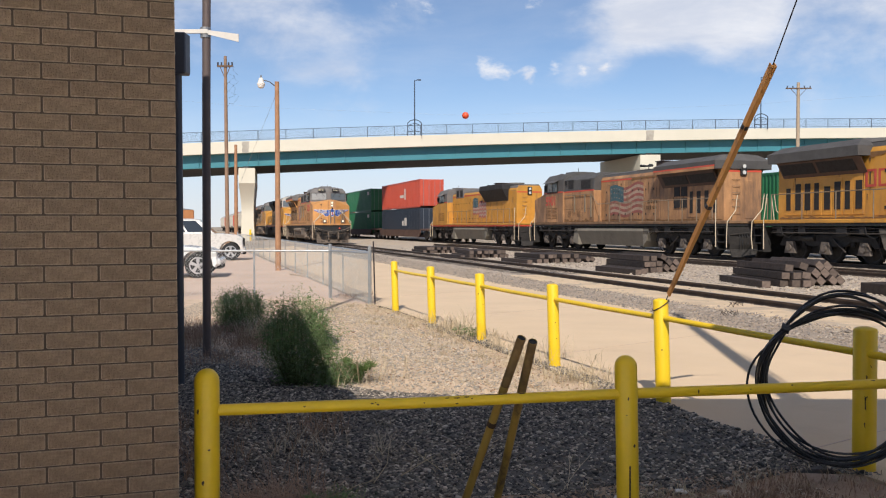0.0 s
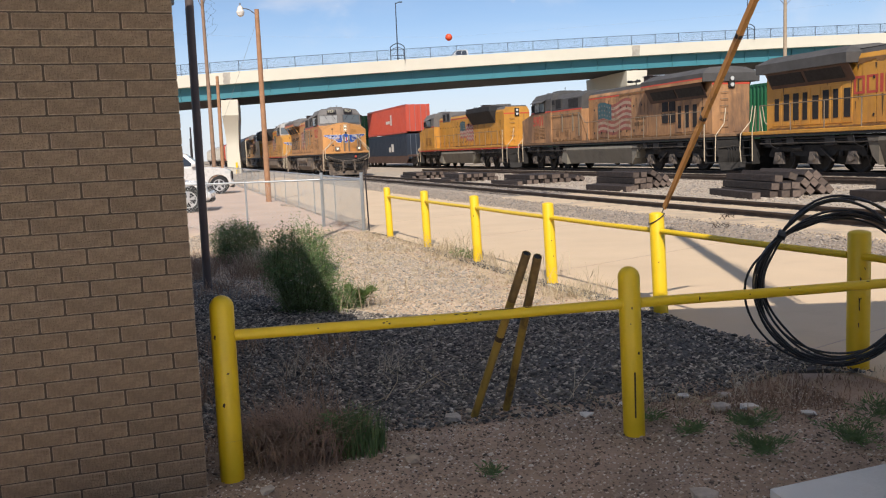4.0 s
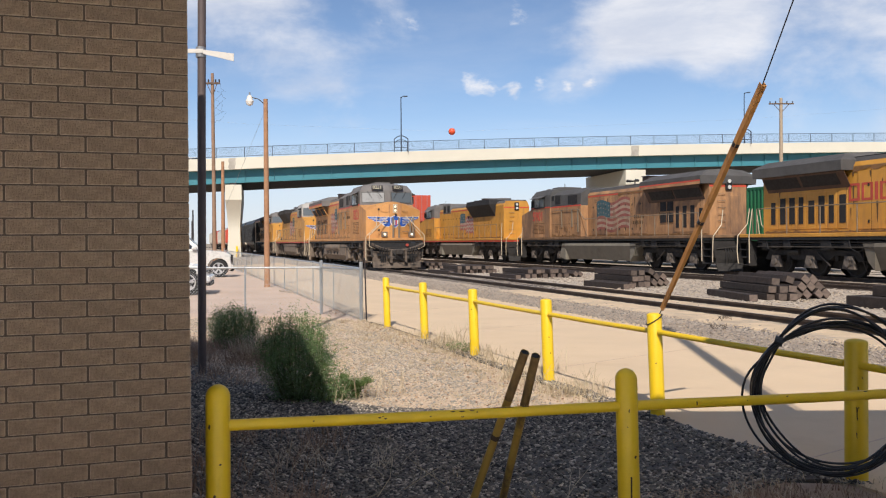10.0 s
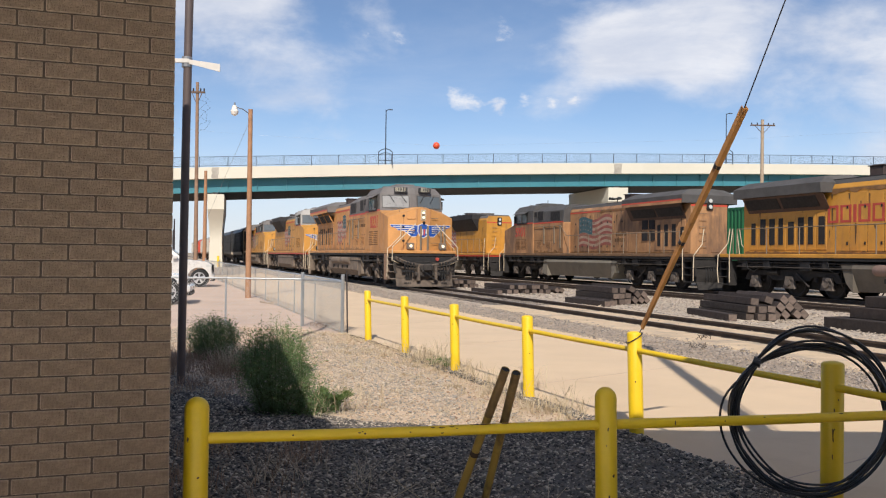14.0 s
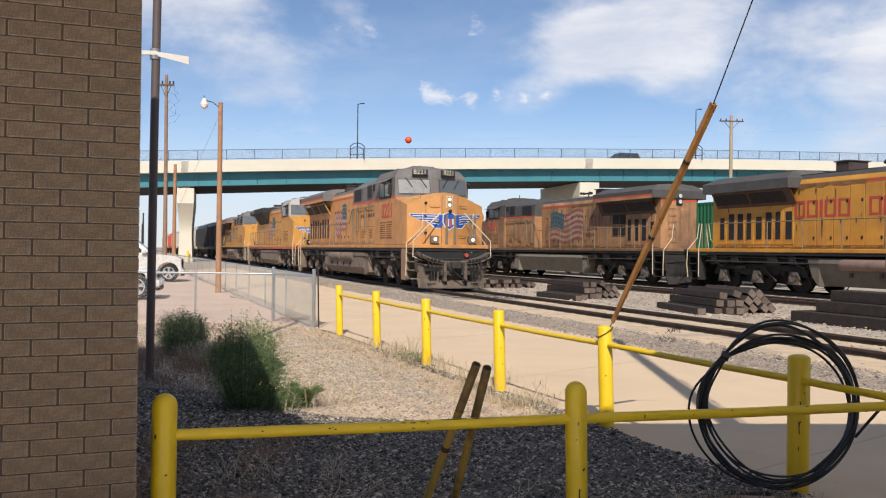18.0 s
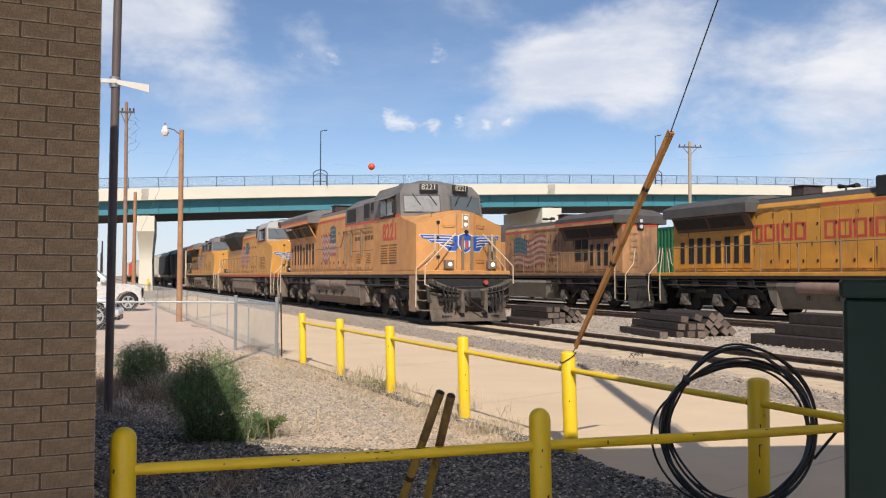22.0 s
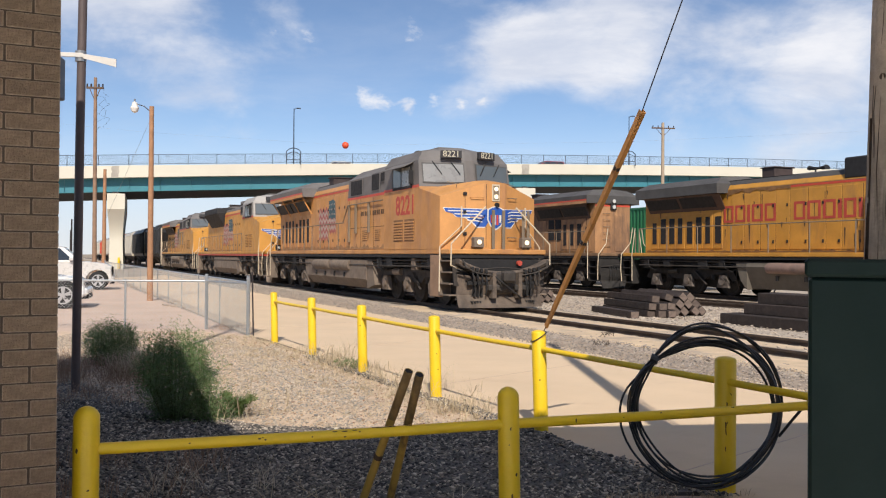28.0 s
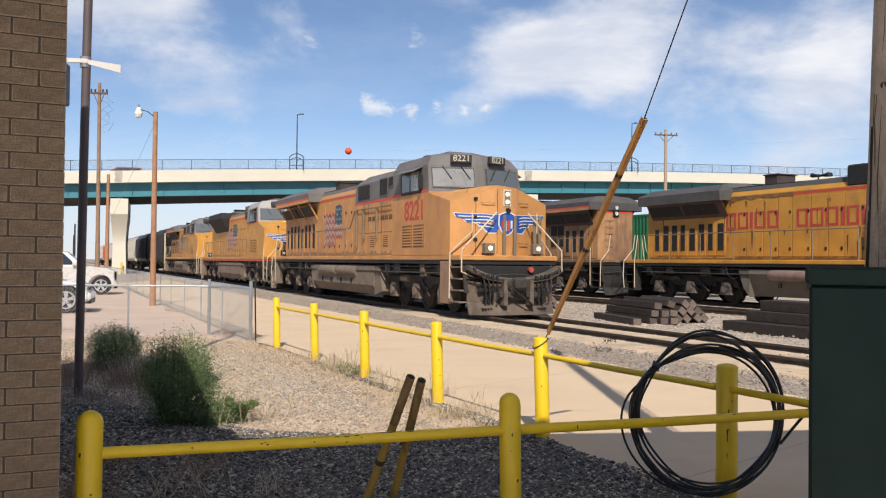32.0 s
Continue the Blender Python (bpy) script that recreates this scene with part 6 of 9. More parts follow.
    for dx, dy in ((-0.3, 0.12), (0.3, 0.12), (-0.22, -0.05), (0.25, 0.3)):
        part("air_horn", Geo().tube([(HX, 0.1 + dy, hz + 0.28), (HX + dx, 0.1 + dy, hz + 0.30), (HX + dx * 1.1, 0.1 + dy, hz + 0.31)], 0.04, 8, r1=0.085), M["black"], root)
    part("grid_housing", Geo().box(0.1, 1.6, -1.0, 1.0, hz - 0.3, hz + 0.38, 0.05), M["black"], root, "black brake housing") if bars else None
    # full-width equipment cabinet behind the cab
    K0 = 1.7
    if style == "ge":
        part("cabinet", Geo().box(K0, 5.6, -1.44, 1.44, 1.62, 3.42, 0.02), P, root, "orange equipment cabinet")
        g = Geo().extrude([(-1.44, 3.425), (-1.40, 4.12), (-0.9, 4.46), (0.9, 4.46), (1.40, 4.12), (1.44, 3.425)], "x", K0 + 0.02, 5.6)
        part("cabinet_top", g, GR, root, "grey upper cabinet")
        for sy in sides:
            box_ = lambda a, b, d, z0, z1: Geo().box(a, b, min(sy * 1.44, sy * (1.44 + d)), max(sy * 1.44, sy * (1.44 + d)), z0, z1)
            part("cabinet_stripe", box_(K0, 5.6, 0.006, 3.40, 3.48), M["redstripe"], root, "red stripe")
            for a, b, z0, z1 in ((2.1, 3.3, 3.55, 4.05), (4.3, 5.0, 3.6, 4.12), (5.15, 5.5, 3.85, 4.12)):
                part("screen_frame", box_(a - 0.04, b + 0.04, 0.012, z0 - 0.04, z1 + 0.04), GR, root)
                part("grid_screen", box_(a, b, 0.02, z0, z1), M["screen"], root, "dark grid screen")
            for a in (3.35, 4.6):
                part("louvre_back", box_(a, a + 0.5, 0.008, 1.92, 2.28), M["louvre_dark"], root)
                for k in range(5):
                    part("louvre_slat", box_(a + 0.02, a + 0.48, 0.022, 1.95 + 0.066 * k, 1.985 + 0.066 * k), P, root)
            for a in (1.95, 2.7, 4.05):
                part("door_post", Geo().box(a, a + 0.09, min(sy * 1.45, sy * 1.52), max(sy * 1.45, sy * 1.52), 2.2 if a > 2 else 1.9, 3.22), M["railgrey"], root, "dull upright grab post")
            for a in (1.9, 3.15, 4.45):
                part("door_seam", box_(a, a + 0.018, 0.005, 1.68, 3.38), M["seam"], root)
            part("door_seam", box_(1.9, 5.6, 0.005, 2.38, 2.395), M["seam"], root)
            part("handrail", Geo().tube([(1.25, sy * 1.47, 2.62), (1.9, sy * 1.50, 3.22), (5.5, sy * 1.51, 3.22)], 0.02, 6), M["railgrey"], root)
            if lit:
                side_text_bars(root, sy, 1.445, 3.3, (0.12, 0.12, 0.05, 0.12, 0.12, 0.05, 0.12, -0.12, 0.13, 0.14, 0.12, 0.12, 0.05, 0.12, 0.13), 2.86, 0.15, M["seam"], 0.05, "small faded lettering block")
    else:
        part("grid_housing", Geo().box(2.6, 4.6, -1.02, 1.02, hz - 0.55, hz + 0.3, 0.05), GR, root, "grey dynamic brake housing")
        for sy in (-1, 1):
            for a in (2.8, 3.8):
                part("grid_screen", Geo().box(a, a + 0.6, min(sy * 1.02, sy * 1.04), max(sy * 1.02, sy * 1.04), hz - 0.42, hz + 0.12), M["screen"], root)
    # rear end of the hood
    part("end_plate", Geo().box(R0 - 0.03, R0, -hw, hw, 1.62, 3.86, 0.01), P, root)
    part("end_stripe", Geo().box(R0 - 0.036, R0 - 0.03, -hw, hw, 3.78, 3.86), M["redstripe"], root)
    part("lamp_housing", Geo().box(R0 - 0.12, R0 - 0.02, -0.16, 0.16, 3.62, 4.18, 0.02), M["black"], root)
    for z in (3.76, 4.03):
        part("rear_lamp", Geo().tube([(R0 - 0.15, 0, z), (R0 - 0.10, 0, z)], 0.09, 12), M["lamp_off"], root)
    for z in (1.95, 2.25, 2.55, 2.85, 3.15, 3.45):
        part("ladder_rung", Geo().tube([(R0 - 0.03, 0.55, z), (R0 - 0.1, 0.55, z), (R0 - 0.1, 0.2, z), (R0 - 0.03, 0.2, z)], 0.012, 6), M["railgrey"], root)
    part("end_door", Geo().box(R0 - 0.05, R0 - 0.03, -0.62, -0.1, 1.7, 3.4, 0.01), P, root)
    # cab and nose
    C0, C1 = 5.6, 8.62
    zc = 3.45
    g = Geo()
    ring = lambda z, s=1.0, dx=0.0: [(C0, -1.5 * s, z), (C1 - 0.12 + dx, -1.5 * s, z), (C1 + 0.25 + dx, -0.12, z), (C1 + 0.25 + dx, 0.12, z), (C1 - 0.12 + dx, 1.5 * s, z), (C0, 1.5 * s, z)]
    g.loft([ring(1.62), ring(zc)])
    part("cab_lower", g, P, root, "orange lower cab")
    g = Geo()
    g.loft([ring(zc + 0.002), ring(4.24, 0.98, -0.16), ring(4.54, 0.84, -0.36), ring(4.67, 0.45, -0.75)])
    part("cab_upper", g, M["cab_pale"] if style == "emd" and dusty else GR, root, "grey upper cab")
    part("roof_box", Geo().box(6.3, 7.5, -0.45, 0.45, 4.64, 4.77, 0.03), GR, root)
    part("roof_hatch", Geo().box(5.75, 6.2, -0.7, 0.7, 4.60, 4.72, 0.03), M["roofdark"], root)
    part("antenna", Geo().tube([(6.0, 0.3, 4.65), (6.0, 0.3, 4.95)], 0.02, 6), M["black"], root)
    for y in (-0.9, 0.9):
        part("roof_vent", Geo().box(6.9, 7.2, y - 0.12, y + 0.12, 4.52, 4.66, 0.03), M["roofdark"], root)
    for sy in (-1, 1):
        part("cab_stripe", Geo().box(C0, C1 - 0.15, min(sy * 1.5, sy * 1.507), max(sy * 1.5, sy * 1.507), zc - 0.02, zc + 0.06), M["redstripe"], root)
        part("window_frame", Geo().box(6.4, 7.95, min(sy * 1.5, sy * 1.53), max(sy * 1.5, sy * 1.53), 3.44, 4.16, 0.01), M["black"], root)
        part("side_window", Geo().box(6.5, 7.12, min(sy * 1.53, sy * 1.54), max(sy * 1.53, sy * 1.54), 3.52, 4.08), M["glass"], root)
        part("side_window", Geo().box(7.2, 7.85, min(sy * 1.53, sy * 1.54), max(sy * 1.53, sy * 1.54), 3.52, 4.08), M["glass_pale"], root)
        g = Geo().loft([[(6.3, sy * 1.48, 4.22), (8.0, sy * 1.48, 4.22), (8.0, sy * 1.48, 4.20), (6.3, sy * 1.48, 4.20)], [(6.3, sy * 1.80, 4.06), (8.0, sy * 1.80, 4.06), (8.0, sy * 1.80, 4.04), (6.3, sy * 1.80, 4.04)]])
        part("sunshade", g, GR, root, "grey window awning")
        part("mirror", Geo().box(8.05, 8.1, min(sy * 1.52, sy * 1.66), max(sy * 1.52, sy * 1.66), 3.55, 3.95), M["black"], root)
        for a in (6.5, 7.4):
            g = Geo()
            for k in range(7):
                g.box(a, a + 0.72, min(sy * 1.5, sy * 1.525), max(sy * 1.5, sy * 1.525), 1.90 + 0.085 * k, 1.945 + 0.085 * k)
            part("louvre", g, P, root, "slatted louvre panel")
            part("louvre_back", Geo().box(a - 0.03, a + 0.75, min(sy * 1.5, sy * 1.506), max(sy * 1.5, sy * 1.506), 1.86, 2.52), M["louvre_dark"], root)
        # windscreens on the two front planes
        a0, a1 = Vector((C1 - 0.12, sy * 1.5, 0)), Vector((C1 + 0.25, sy * 0.12, 0))
        d = (a1 - a0).normalized()
        nrm = Vector((d.y, -d.x, 0))
        nrm = nrm if nrm.x > 0 else -nrm
        tilt = lambda t_, z: a0 + d * t_ + nrm * 0.012 + Vector((-0.16 * (z - zc) / (4.24 - zc), 0, z))
        L = (a1 - a0).length
        # one windscreen takes the painted sky reflection, the other stays dark
        for nm, mt, t0, t1, z0, z1, off in (("windscreen_frame", M["roofdark"], 0.11, L - 0.06, zc + 0.105, 4.155, 0.0), ("windscreen", M["glass_pale"] if lit and sy < 0 else M["glass"], 0.14, L - 0.09, zc + 0.14, 4.12, 0.012)):
            pts = [tilt(t0, z0), tilt(t1, z0), tilt(t1, z1), tilt(t0, z1)]
            g = Geo().loft([[tuple(p + nrm * off) for p in pts], [tuple(p + nrm * (off + 0.014)) for p in pts]])
            part(nm, g, mt, root)
        part("wiper", Geo().tube([tuple(tilt(L * 0.30, 4.2) + nrm * 0.05), tuple(tilt(L * 0.48, 3.82) + nrm * 0.05)], 0.012, 5), M["black"], root)
        part("wiper", Geo().tube([tuple(tilt(L * 0.68, 4.2) + nrm * 0.05), tuple(tilt(L * 0.86, 3.82) + nrm * 0.05)], 0.014, 5), M["black"], root)
        # number board on the roof slope
        c = a0.lerp(a1, 0.68) + Vector((-0.12, 0, 4.40)) + nrm * 0.05
        ang = math.degrees(math.atan2(nrm.y, nrm.x))
        bm_ = pose(*c, 0, 0, ang)
        g = Geo().box(-0.06, 0.06, -0.31, 0.31, -0.11, 0.12, 0.012)
        nb = part("number_board", g, M["board"], root, "black number board")
        nb.matrix_basis = bm_
        if number:
            words("board_number", number, 0.25, M["digit"], nb, Matrix.Translation((0.063, 0, 0.01)) @ pose(0, 0, 0, 90, 0, 90), width=1.02)
            words("cab_number", number, 0.80, M["letter_red"], root, Matrix.Translation((7.42, sy * 1.504, 2.92)) @ pose(0, 0, 0, 90, 0, 0 if sy < 0 else 180), width=0.98, bold=0.016)
    # nose
    nx = lambda y: 10.40 - 0.376 * max(0.0, abs(y) - 0.3)
    g = Geo()
    base = lambda z: [(C1 - 0.3, -1.498, z)] + [(nx(y), y, z) for y in (-1.498, -0.3, 0, 0.3, 1.498)] + [(C1 - 0.3, 1.498, z)]
    topz = (3.43, 3.08, 3.46, 3.49, 3.46, 3.08, 3.43)
    inner = [(C1 - 0.1, -1.40, 3.45), (9.2, -1.2, 3.40), (9.8, -0.28, 3.56), (9.85, 0, 3.58), (9.8, 0.28, 3.56), (9.2, 1.2, 3.40), (C1 - 0.1, 1.40, 3.45)]
    g.loft([base(1.62), [(p[0], p[1], z) for p, z in zip(base(0), topz)], inner])
    part("nose", g, P, root, "orange wide nose with a sloped top")
    for y, z1 in ((-0.85, 3.22), (-0.30, 3.42)):
        part("nose_seam", Geo().box(nx(y) - 0.03, nx(y) + 0.006, y, y + 0.014, 1.66, z1), M["seam"], root, "dark nose door seam")
    for z in (2.0, 2.6, 3.1):
        part("nose_hinge", Geo().box(nx(-0.85) - 0.03, nx(-0.85) + 0.03, -0.90, -0.80, z, z + 0.09), M["black"], root)
    part("headlight_box", Geo().box(10.38, 10.425, -0.12, 0.12, 2.95, 3.42, 0.01), M["hand"] if lit else M["black"], root)
    part("headlight_recess", Geo().box(10.425, 10.429, -0.085, 0.085, 2.99, 3.38), M["railgrey"] if lit else M["seam"], root)
    for z in (3.08, 3.29):
        part("headlight", Geo().tube([(10.428, 0, z), (10.445, 0, z)], 0.062, 14), M["lamp"] if lit else M["lamp_off"], root, "round headlight")
    part("bell", Geo().tube([(10.40, 0.02, 2.86), (10.49, 0.02, 2.84)], 0.06, 10), M["black"], root)
    for y0, y1 in ((0.45, 0.85), (-1.2, -0.95)):
        part("nose_top_grab", Geo().tube([(nx(y0) - 0.3, y0, 3.40), (nx(y0) - 0.28, y0, 3.50), (nx(y1) - 0.28, y1, 3.44), (nx(y1) - 0.3, y1, 3.34)], 0.012, 6), M["railgrey"], root)
    for sy in (-1, 1):
        part("ditch_box", Geo().box(10.48, 10.68, sy * 0.74 + 0.1 - 0.15, sy * 0.74 + 0.1 + 0.15, 1.66, 1.95, 0.02), M["underdust"] if lit else M["black"], root)
        part("ditch_light", Geo().tube([(10.67, sy * 0.74 + 0.1, 1.81), (10.70, sy * 0.74 + 0.1, 1.81)], 0.066, 14), M["lamp"] if lit else M["lamp_off"], root, "lit ditch light" if lit else "")
        for k in range(3):
            z = 1.95 + 0.55 * k
            ya, yb = sy * 0.55 + 0.16, sy * 0.55 - 0.16
            part("nose_rung", Geo().tube([(nx(ya) - 0.01, ya, z), (nx(ya) + 0.08, ya, z), (nx(yb) + 0.08, yb, z), (nx(yb) - 0.01, yb, z)], 0.012, 6), M["railgrey"] if sy > 0 else P, root)
    for y in (-0.16, 0.16, 0.78, 0.94):
        part("end_stanchion", Geo().box(10.56, 10.60, y - 0.045, y + 0.045, 1.62, 2.70, 0.012), M["railgrey"], root, "dull upright gate post")
    if nose_emblem:
        emblem(root, 10.402, 1.40)
    # walkway handrails
    for sy in sides:
        top = 2.62
        st_ = 1.75 if bars else 1.18
        xs = [R0 + 0.15 + st_ * i for i in range(14) if R0 + 0.15 + st_ * i < (1.3 if style == "ge" else 5.5)]
        for a in xs:
            part("stanchion", Geo().tube([(a, sy * 1.46, 1.62), (a, sy * 1.46, top)], 0.021, 6), M["railgrey"], root)
        part("handrail", Geo().tube([(xs[0], sy * 1.46, top), (xs[-1], sy * 1.46, top), (1.3 if style == "ge" else 5.55, sy * 1.46, top)], 0.02, 6), M["railgrey"], root)
        if deco == "flag":
            a = R0 + rad + (0.88 if lit else -0.35)
            flag(root, hw + 0.02, sy, a, a + (2.3 if lit else 3.1), 2.18, 3.62)
        if not dusty:
            rg_ = random.Random(17 if bars else 23)
            for k in range(26):
                a = rg_.uniform(R0 + 0.4, 1.5)
                zt = rg_.uniform(2.2, hz - 0.5)
                ln, wd = rg_.uniform(0.15, 0.9), rg_.uniform(0.012, 0.05)
                pts = [(a - wd, zt), (a + wd, zt - 0.02), (a + wd * 0.6, zt - ln * 0.6), (a + wd * 0.2, zt - ln), (a - wd * 0.5, zt - ln * 0.7)]
                part("grime_streak", Geo().extrude(pts, "y", sy * (hw + 0.019), sy * (hw + 0.021)), M["seam"], root, "dark grime streak")
        if detail:
            # dirt thrown up along the foot of the hood, and soot run down from the roof
            rb_ = random.Random(51 if lit else 53 if bars else 57)
            dirt_ = M["road_dirt"] if dusty else M["soot_film"]
            spans = [(R0 + 0.1, 1.6, hw + 0.0215, 1.64, 0.04, 0.20 if dusty else 0.11)]
            if style == "ge":
                spans.append((1.75, 5.55, 1.4465, 1.64, 0.04, 0.20))
            for xa, xb, yy, zb, lo, hi in spans:
                n = int((xb - xa) / 0.16)
                crest = [(xa + (xb - xa) * k / n, zb + lo + (hi - lo) * rb_.random() ** 2.2) for k in range(n + 1)]
                part("dirt_band", Geo().extrude([(xa, zb), (xb, zb)] + crest[::-1], "y", min(sy * yy, sy * (yy + 0.0015)), max(sy * yy, sy * (yy + 0.0015))), dirt_, root, "brown dirt along the foot of the hood")
            if not dusty and style == "ge":
                xa, xb, zt = R0 + rad + 0.05, R0 + rad + 3.0, hz - 0.34
                n = 16
                hang = [(xa + (xb - xa) * k / n, zt - 0.04 - 0.15 * rb_.random() ** 1.4) for k in range(n + 1)]
                part("soot_run", Geo().extrude([(xa, zt), (xb, zt)] + hang[::-1], "y", min(sy * (hw + 0.0215), sy * (hw + 0.023)), max(sy * (hw + 0.0215), sy * (hw + 0.023))), M["soot_film"], root, "soot run down from the roof edge")
        if deco == "wide":
            flag_wide(root, hw + 0.022, sy, -2.95, 0.6, 2.0, 3.62)
            for r_ in (0, 1):
                side_text_bars(root, sy, hw + 0.022, -4.3 + 0.1 * r_, (0.12, 0.12, 0.06, 0.12, 0.12, 0.12), 2.62 - 0.3 * r_, 0.18, M["seam"], 0.06, "small faded lettering block")
            for a in (-6.9, -6.3):
                for z in (2.25, 2.8):
                    part("square_vent", Geo().box(a, a + 0.48, min(sy * hw, sy * (hw + 0.04)), max(sy * hw, sy * (hw + 0.04)), z, z + 0.45), M["screen"], root, "dark square vent")
        if bars:
            a = R0 + rad - 0.15
            for wd in (0.50, 0.50, 0.14, 0.52, 0.5, -0.62, 0.48, 0.54, 0.5, 0.14, 0.46, 0.14, 0.5):
                if wd > 0:
                    z0, z1, y0 = 2.74, 3.36, hw + 0.02
                    st = 0.105
                    for (p0, p1, q0, q1) in ((0, st, z0, z1), (wd - st, wd, z0, z1), (st, wd - st, z0, z0 + 0.085), (st, wd - st, z1 - 0.085, z1)) if wd > 0.3 else ((0, wd, z0, z1),):
                        part("lettering", Geo().box(a + p0, a + p1, min(sy * y0, sy * (y0 + 0.005)), max(sy * y0, sy * (y0 + 0.005)), q0, q1), M["letter_red"], root, "plain red block in place of lettering")
                a += abs(wd) + 0.085
    return root, moving


def container(x0, L, z0, paint, label, parent, h=2.75, mark=None):
    w = 1.22
    g = Geo()
    n = int(L / 0.28)
    for sy in (-1, 1):
        prof_in, prof_out = sy * (w - 0.035), sy * w
        pts = []
        for k in range(n):
            a = x0 + 0.12 + (L - 0.24) * k / n
            st = (L - 0.24) / n
            pts += [(a, prof_in), (a + st * 0.3, prof_in), (a + st * 0.5, prof_out), (a + st * 0.8, prof_out)]
        pts.append((x0 + L - 0.12, prof_in))
        v = [(p[0], p[1], z) for z in (z0 + 0.15, z0 + h - 0.1) for p in pts]
        m_ = len(pts)
        g.add(v, [(k, k + 1, m_ + k + 1, m_ + k) for k in range(m_ - 1)])
    g.box(x0 + 0.05, x0 + L - 0.05, -w + 0.05, w - 0.05, z0 + 0.1, z0 + h - 0.02)
    c = part("container", g, paint, parent, label)
    g = Geo()
    for sy in (-1, 1):
        g.box(x0, x0 + L, min(sy * (w - 0.06), sy * (w + 0.005)), max(sy * (w - 0.06), sy * (w + 0.005)), z0, z0 + 0.16)
        g.box(x0, x0 + L, min(sy * (w - 0.06), sy * (w + 0.005)), max(sy * (w - 0.06), sy * (w + 0.005)), z0 + h - 0.12, z0 + h)
        for xx in (x0, x0 + L - 0.14):
            g.box(xx, xx + 0.14, min(sy * (w - 0.1), sy * (w + 0.005)), max(sy * (w - 0.1), sy * (w + 0.005)), z0, z0 + h)
    part("corner_frame", g, paint, c)
    for xx, s in ((x0, -1), (x0 + L, 1)):
        for y in (-0.6, 0.6):
            part("door_leaf", Geo().box(min(xx, xx + s * 0.03), max(xx, xx + s * 0.03), y - 0.56, y + 0.56, z0 + 0.15, z0 + h - 0.12, 0.01), paint, c)
        for y in (-0.85, -0.3, 0.3, 0.85):
            part("lock_rod", Geo().tube([(xx + s * 0.05, y, z0 + 0.1), (xx + s * 0.05, y, z0 + h - 0.1)], 0.02, 6), M["steel_grey"], c)
    if mark:
        for sy in (-1, 1):
            for dx, wd, dz, hh in mark:
                part("marking", Geo().box(x0 + dx, x0 + dx + wd, min(sy * w, sy * (w + 0.008)), max(sy * w, sy * (w + 0.008)), z0 + dz, z0 + dz + hh), M["white"], c, "plain white marking")
    return c


def freight_truck(cx, root, moving):
    for sx in (-0.89, 0.89):
        wheelset(cx + sx, 0.48, root, moving)
    for sy in (-1, 1):
        g = Geo().extrude([(cx - 1.25, 0.5), (cx - 0.9, 0.72), (cx - 0.35, 0.75), (cx - 0.3, 0.9), (cx + 0.3, 0.9), (cx + 0.35, 0.75), (cx + 0.9, 0.72), (cx + 1.25, 0.5), (cx + 0.7, 0.4), (cx + 0.35, 0.22), (cx - 0.35, 0.22), (cx - 0.7, 0.4)], "y", sy * 0.95 - 0.07, sy * 0.95 + 0.07)
        part("side_frame", g, M["under"], root)


def well_car(m, upper, lower, L, label, mark_u=None, mark_l=None):
    root = thing("container_car", label, "freight car", m)
    mv = []
    g = Geo()
    for sy in (-1, 1):
        g.extrude([(-L / 2 - 0.4, 0.75), (-L / 2, 0.35), (L / 2, 0.35), (L / 2 + 0.4, 0.75), (L / 2 + 0.4, 1.05), (-L / 2 - 0.4, 1.05)], "y", sy * 1.30 - 0.05, sy * 1.30 + 0.05)
    g.box(-L / 2, L / 2, -1.25, 1.25, 0.32, 0.45)
    part("well", g, M["well"], root, "rust-brown well frame")
    for sx in (-1, 1):
        part("platform", Geo().box(min(sx * (L / 2 + 0.3), sx * (L / 2 + 2.6)), max(sx * (L / 2 + 0.3), sx * (L / 2 + 2.6)), -1.3, 1.3, 0.95, 1.15, 0.03), M["well"], root)
        freight_truck(sx * (L / 2 + 1.5), root, mv)
        part("coupler", Geo().box(min(sx * (L / 2 + 2.5), sx * (L / 2 + 3.0)), max(sx * (L / 2 + 2.5), sx * (L / 2 + 3.0)), -0.14, 0.14, 0.75, 1.0), M["under"], root)
    container(-L / 2 + 0.1, L - 0.2, 0.46, lower[0], lower[1], root, mark=mark_l)
    container(-L / 2 + 0.1, L - 0.2, 3.26, upper[0], upper[1], root, mark=mark_u)
    return root


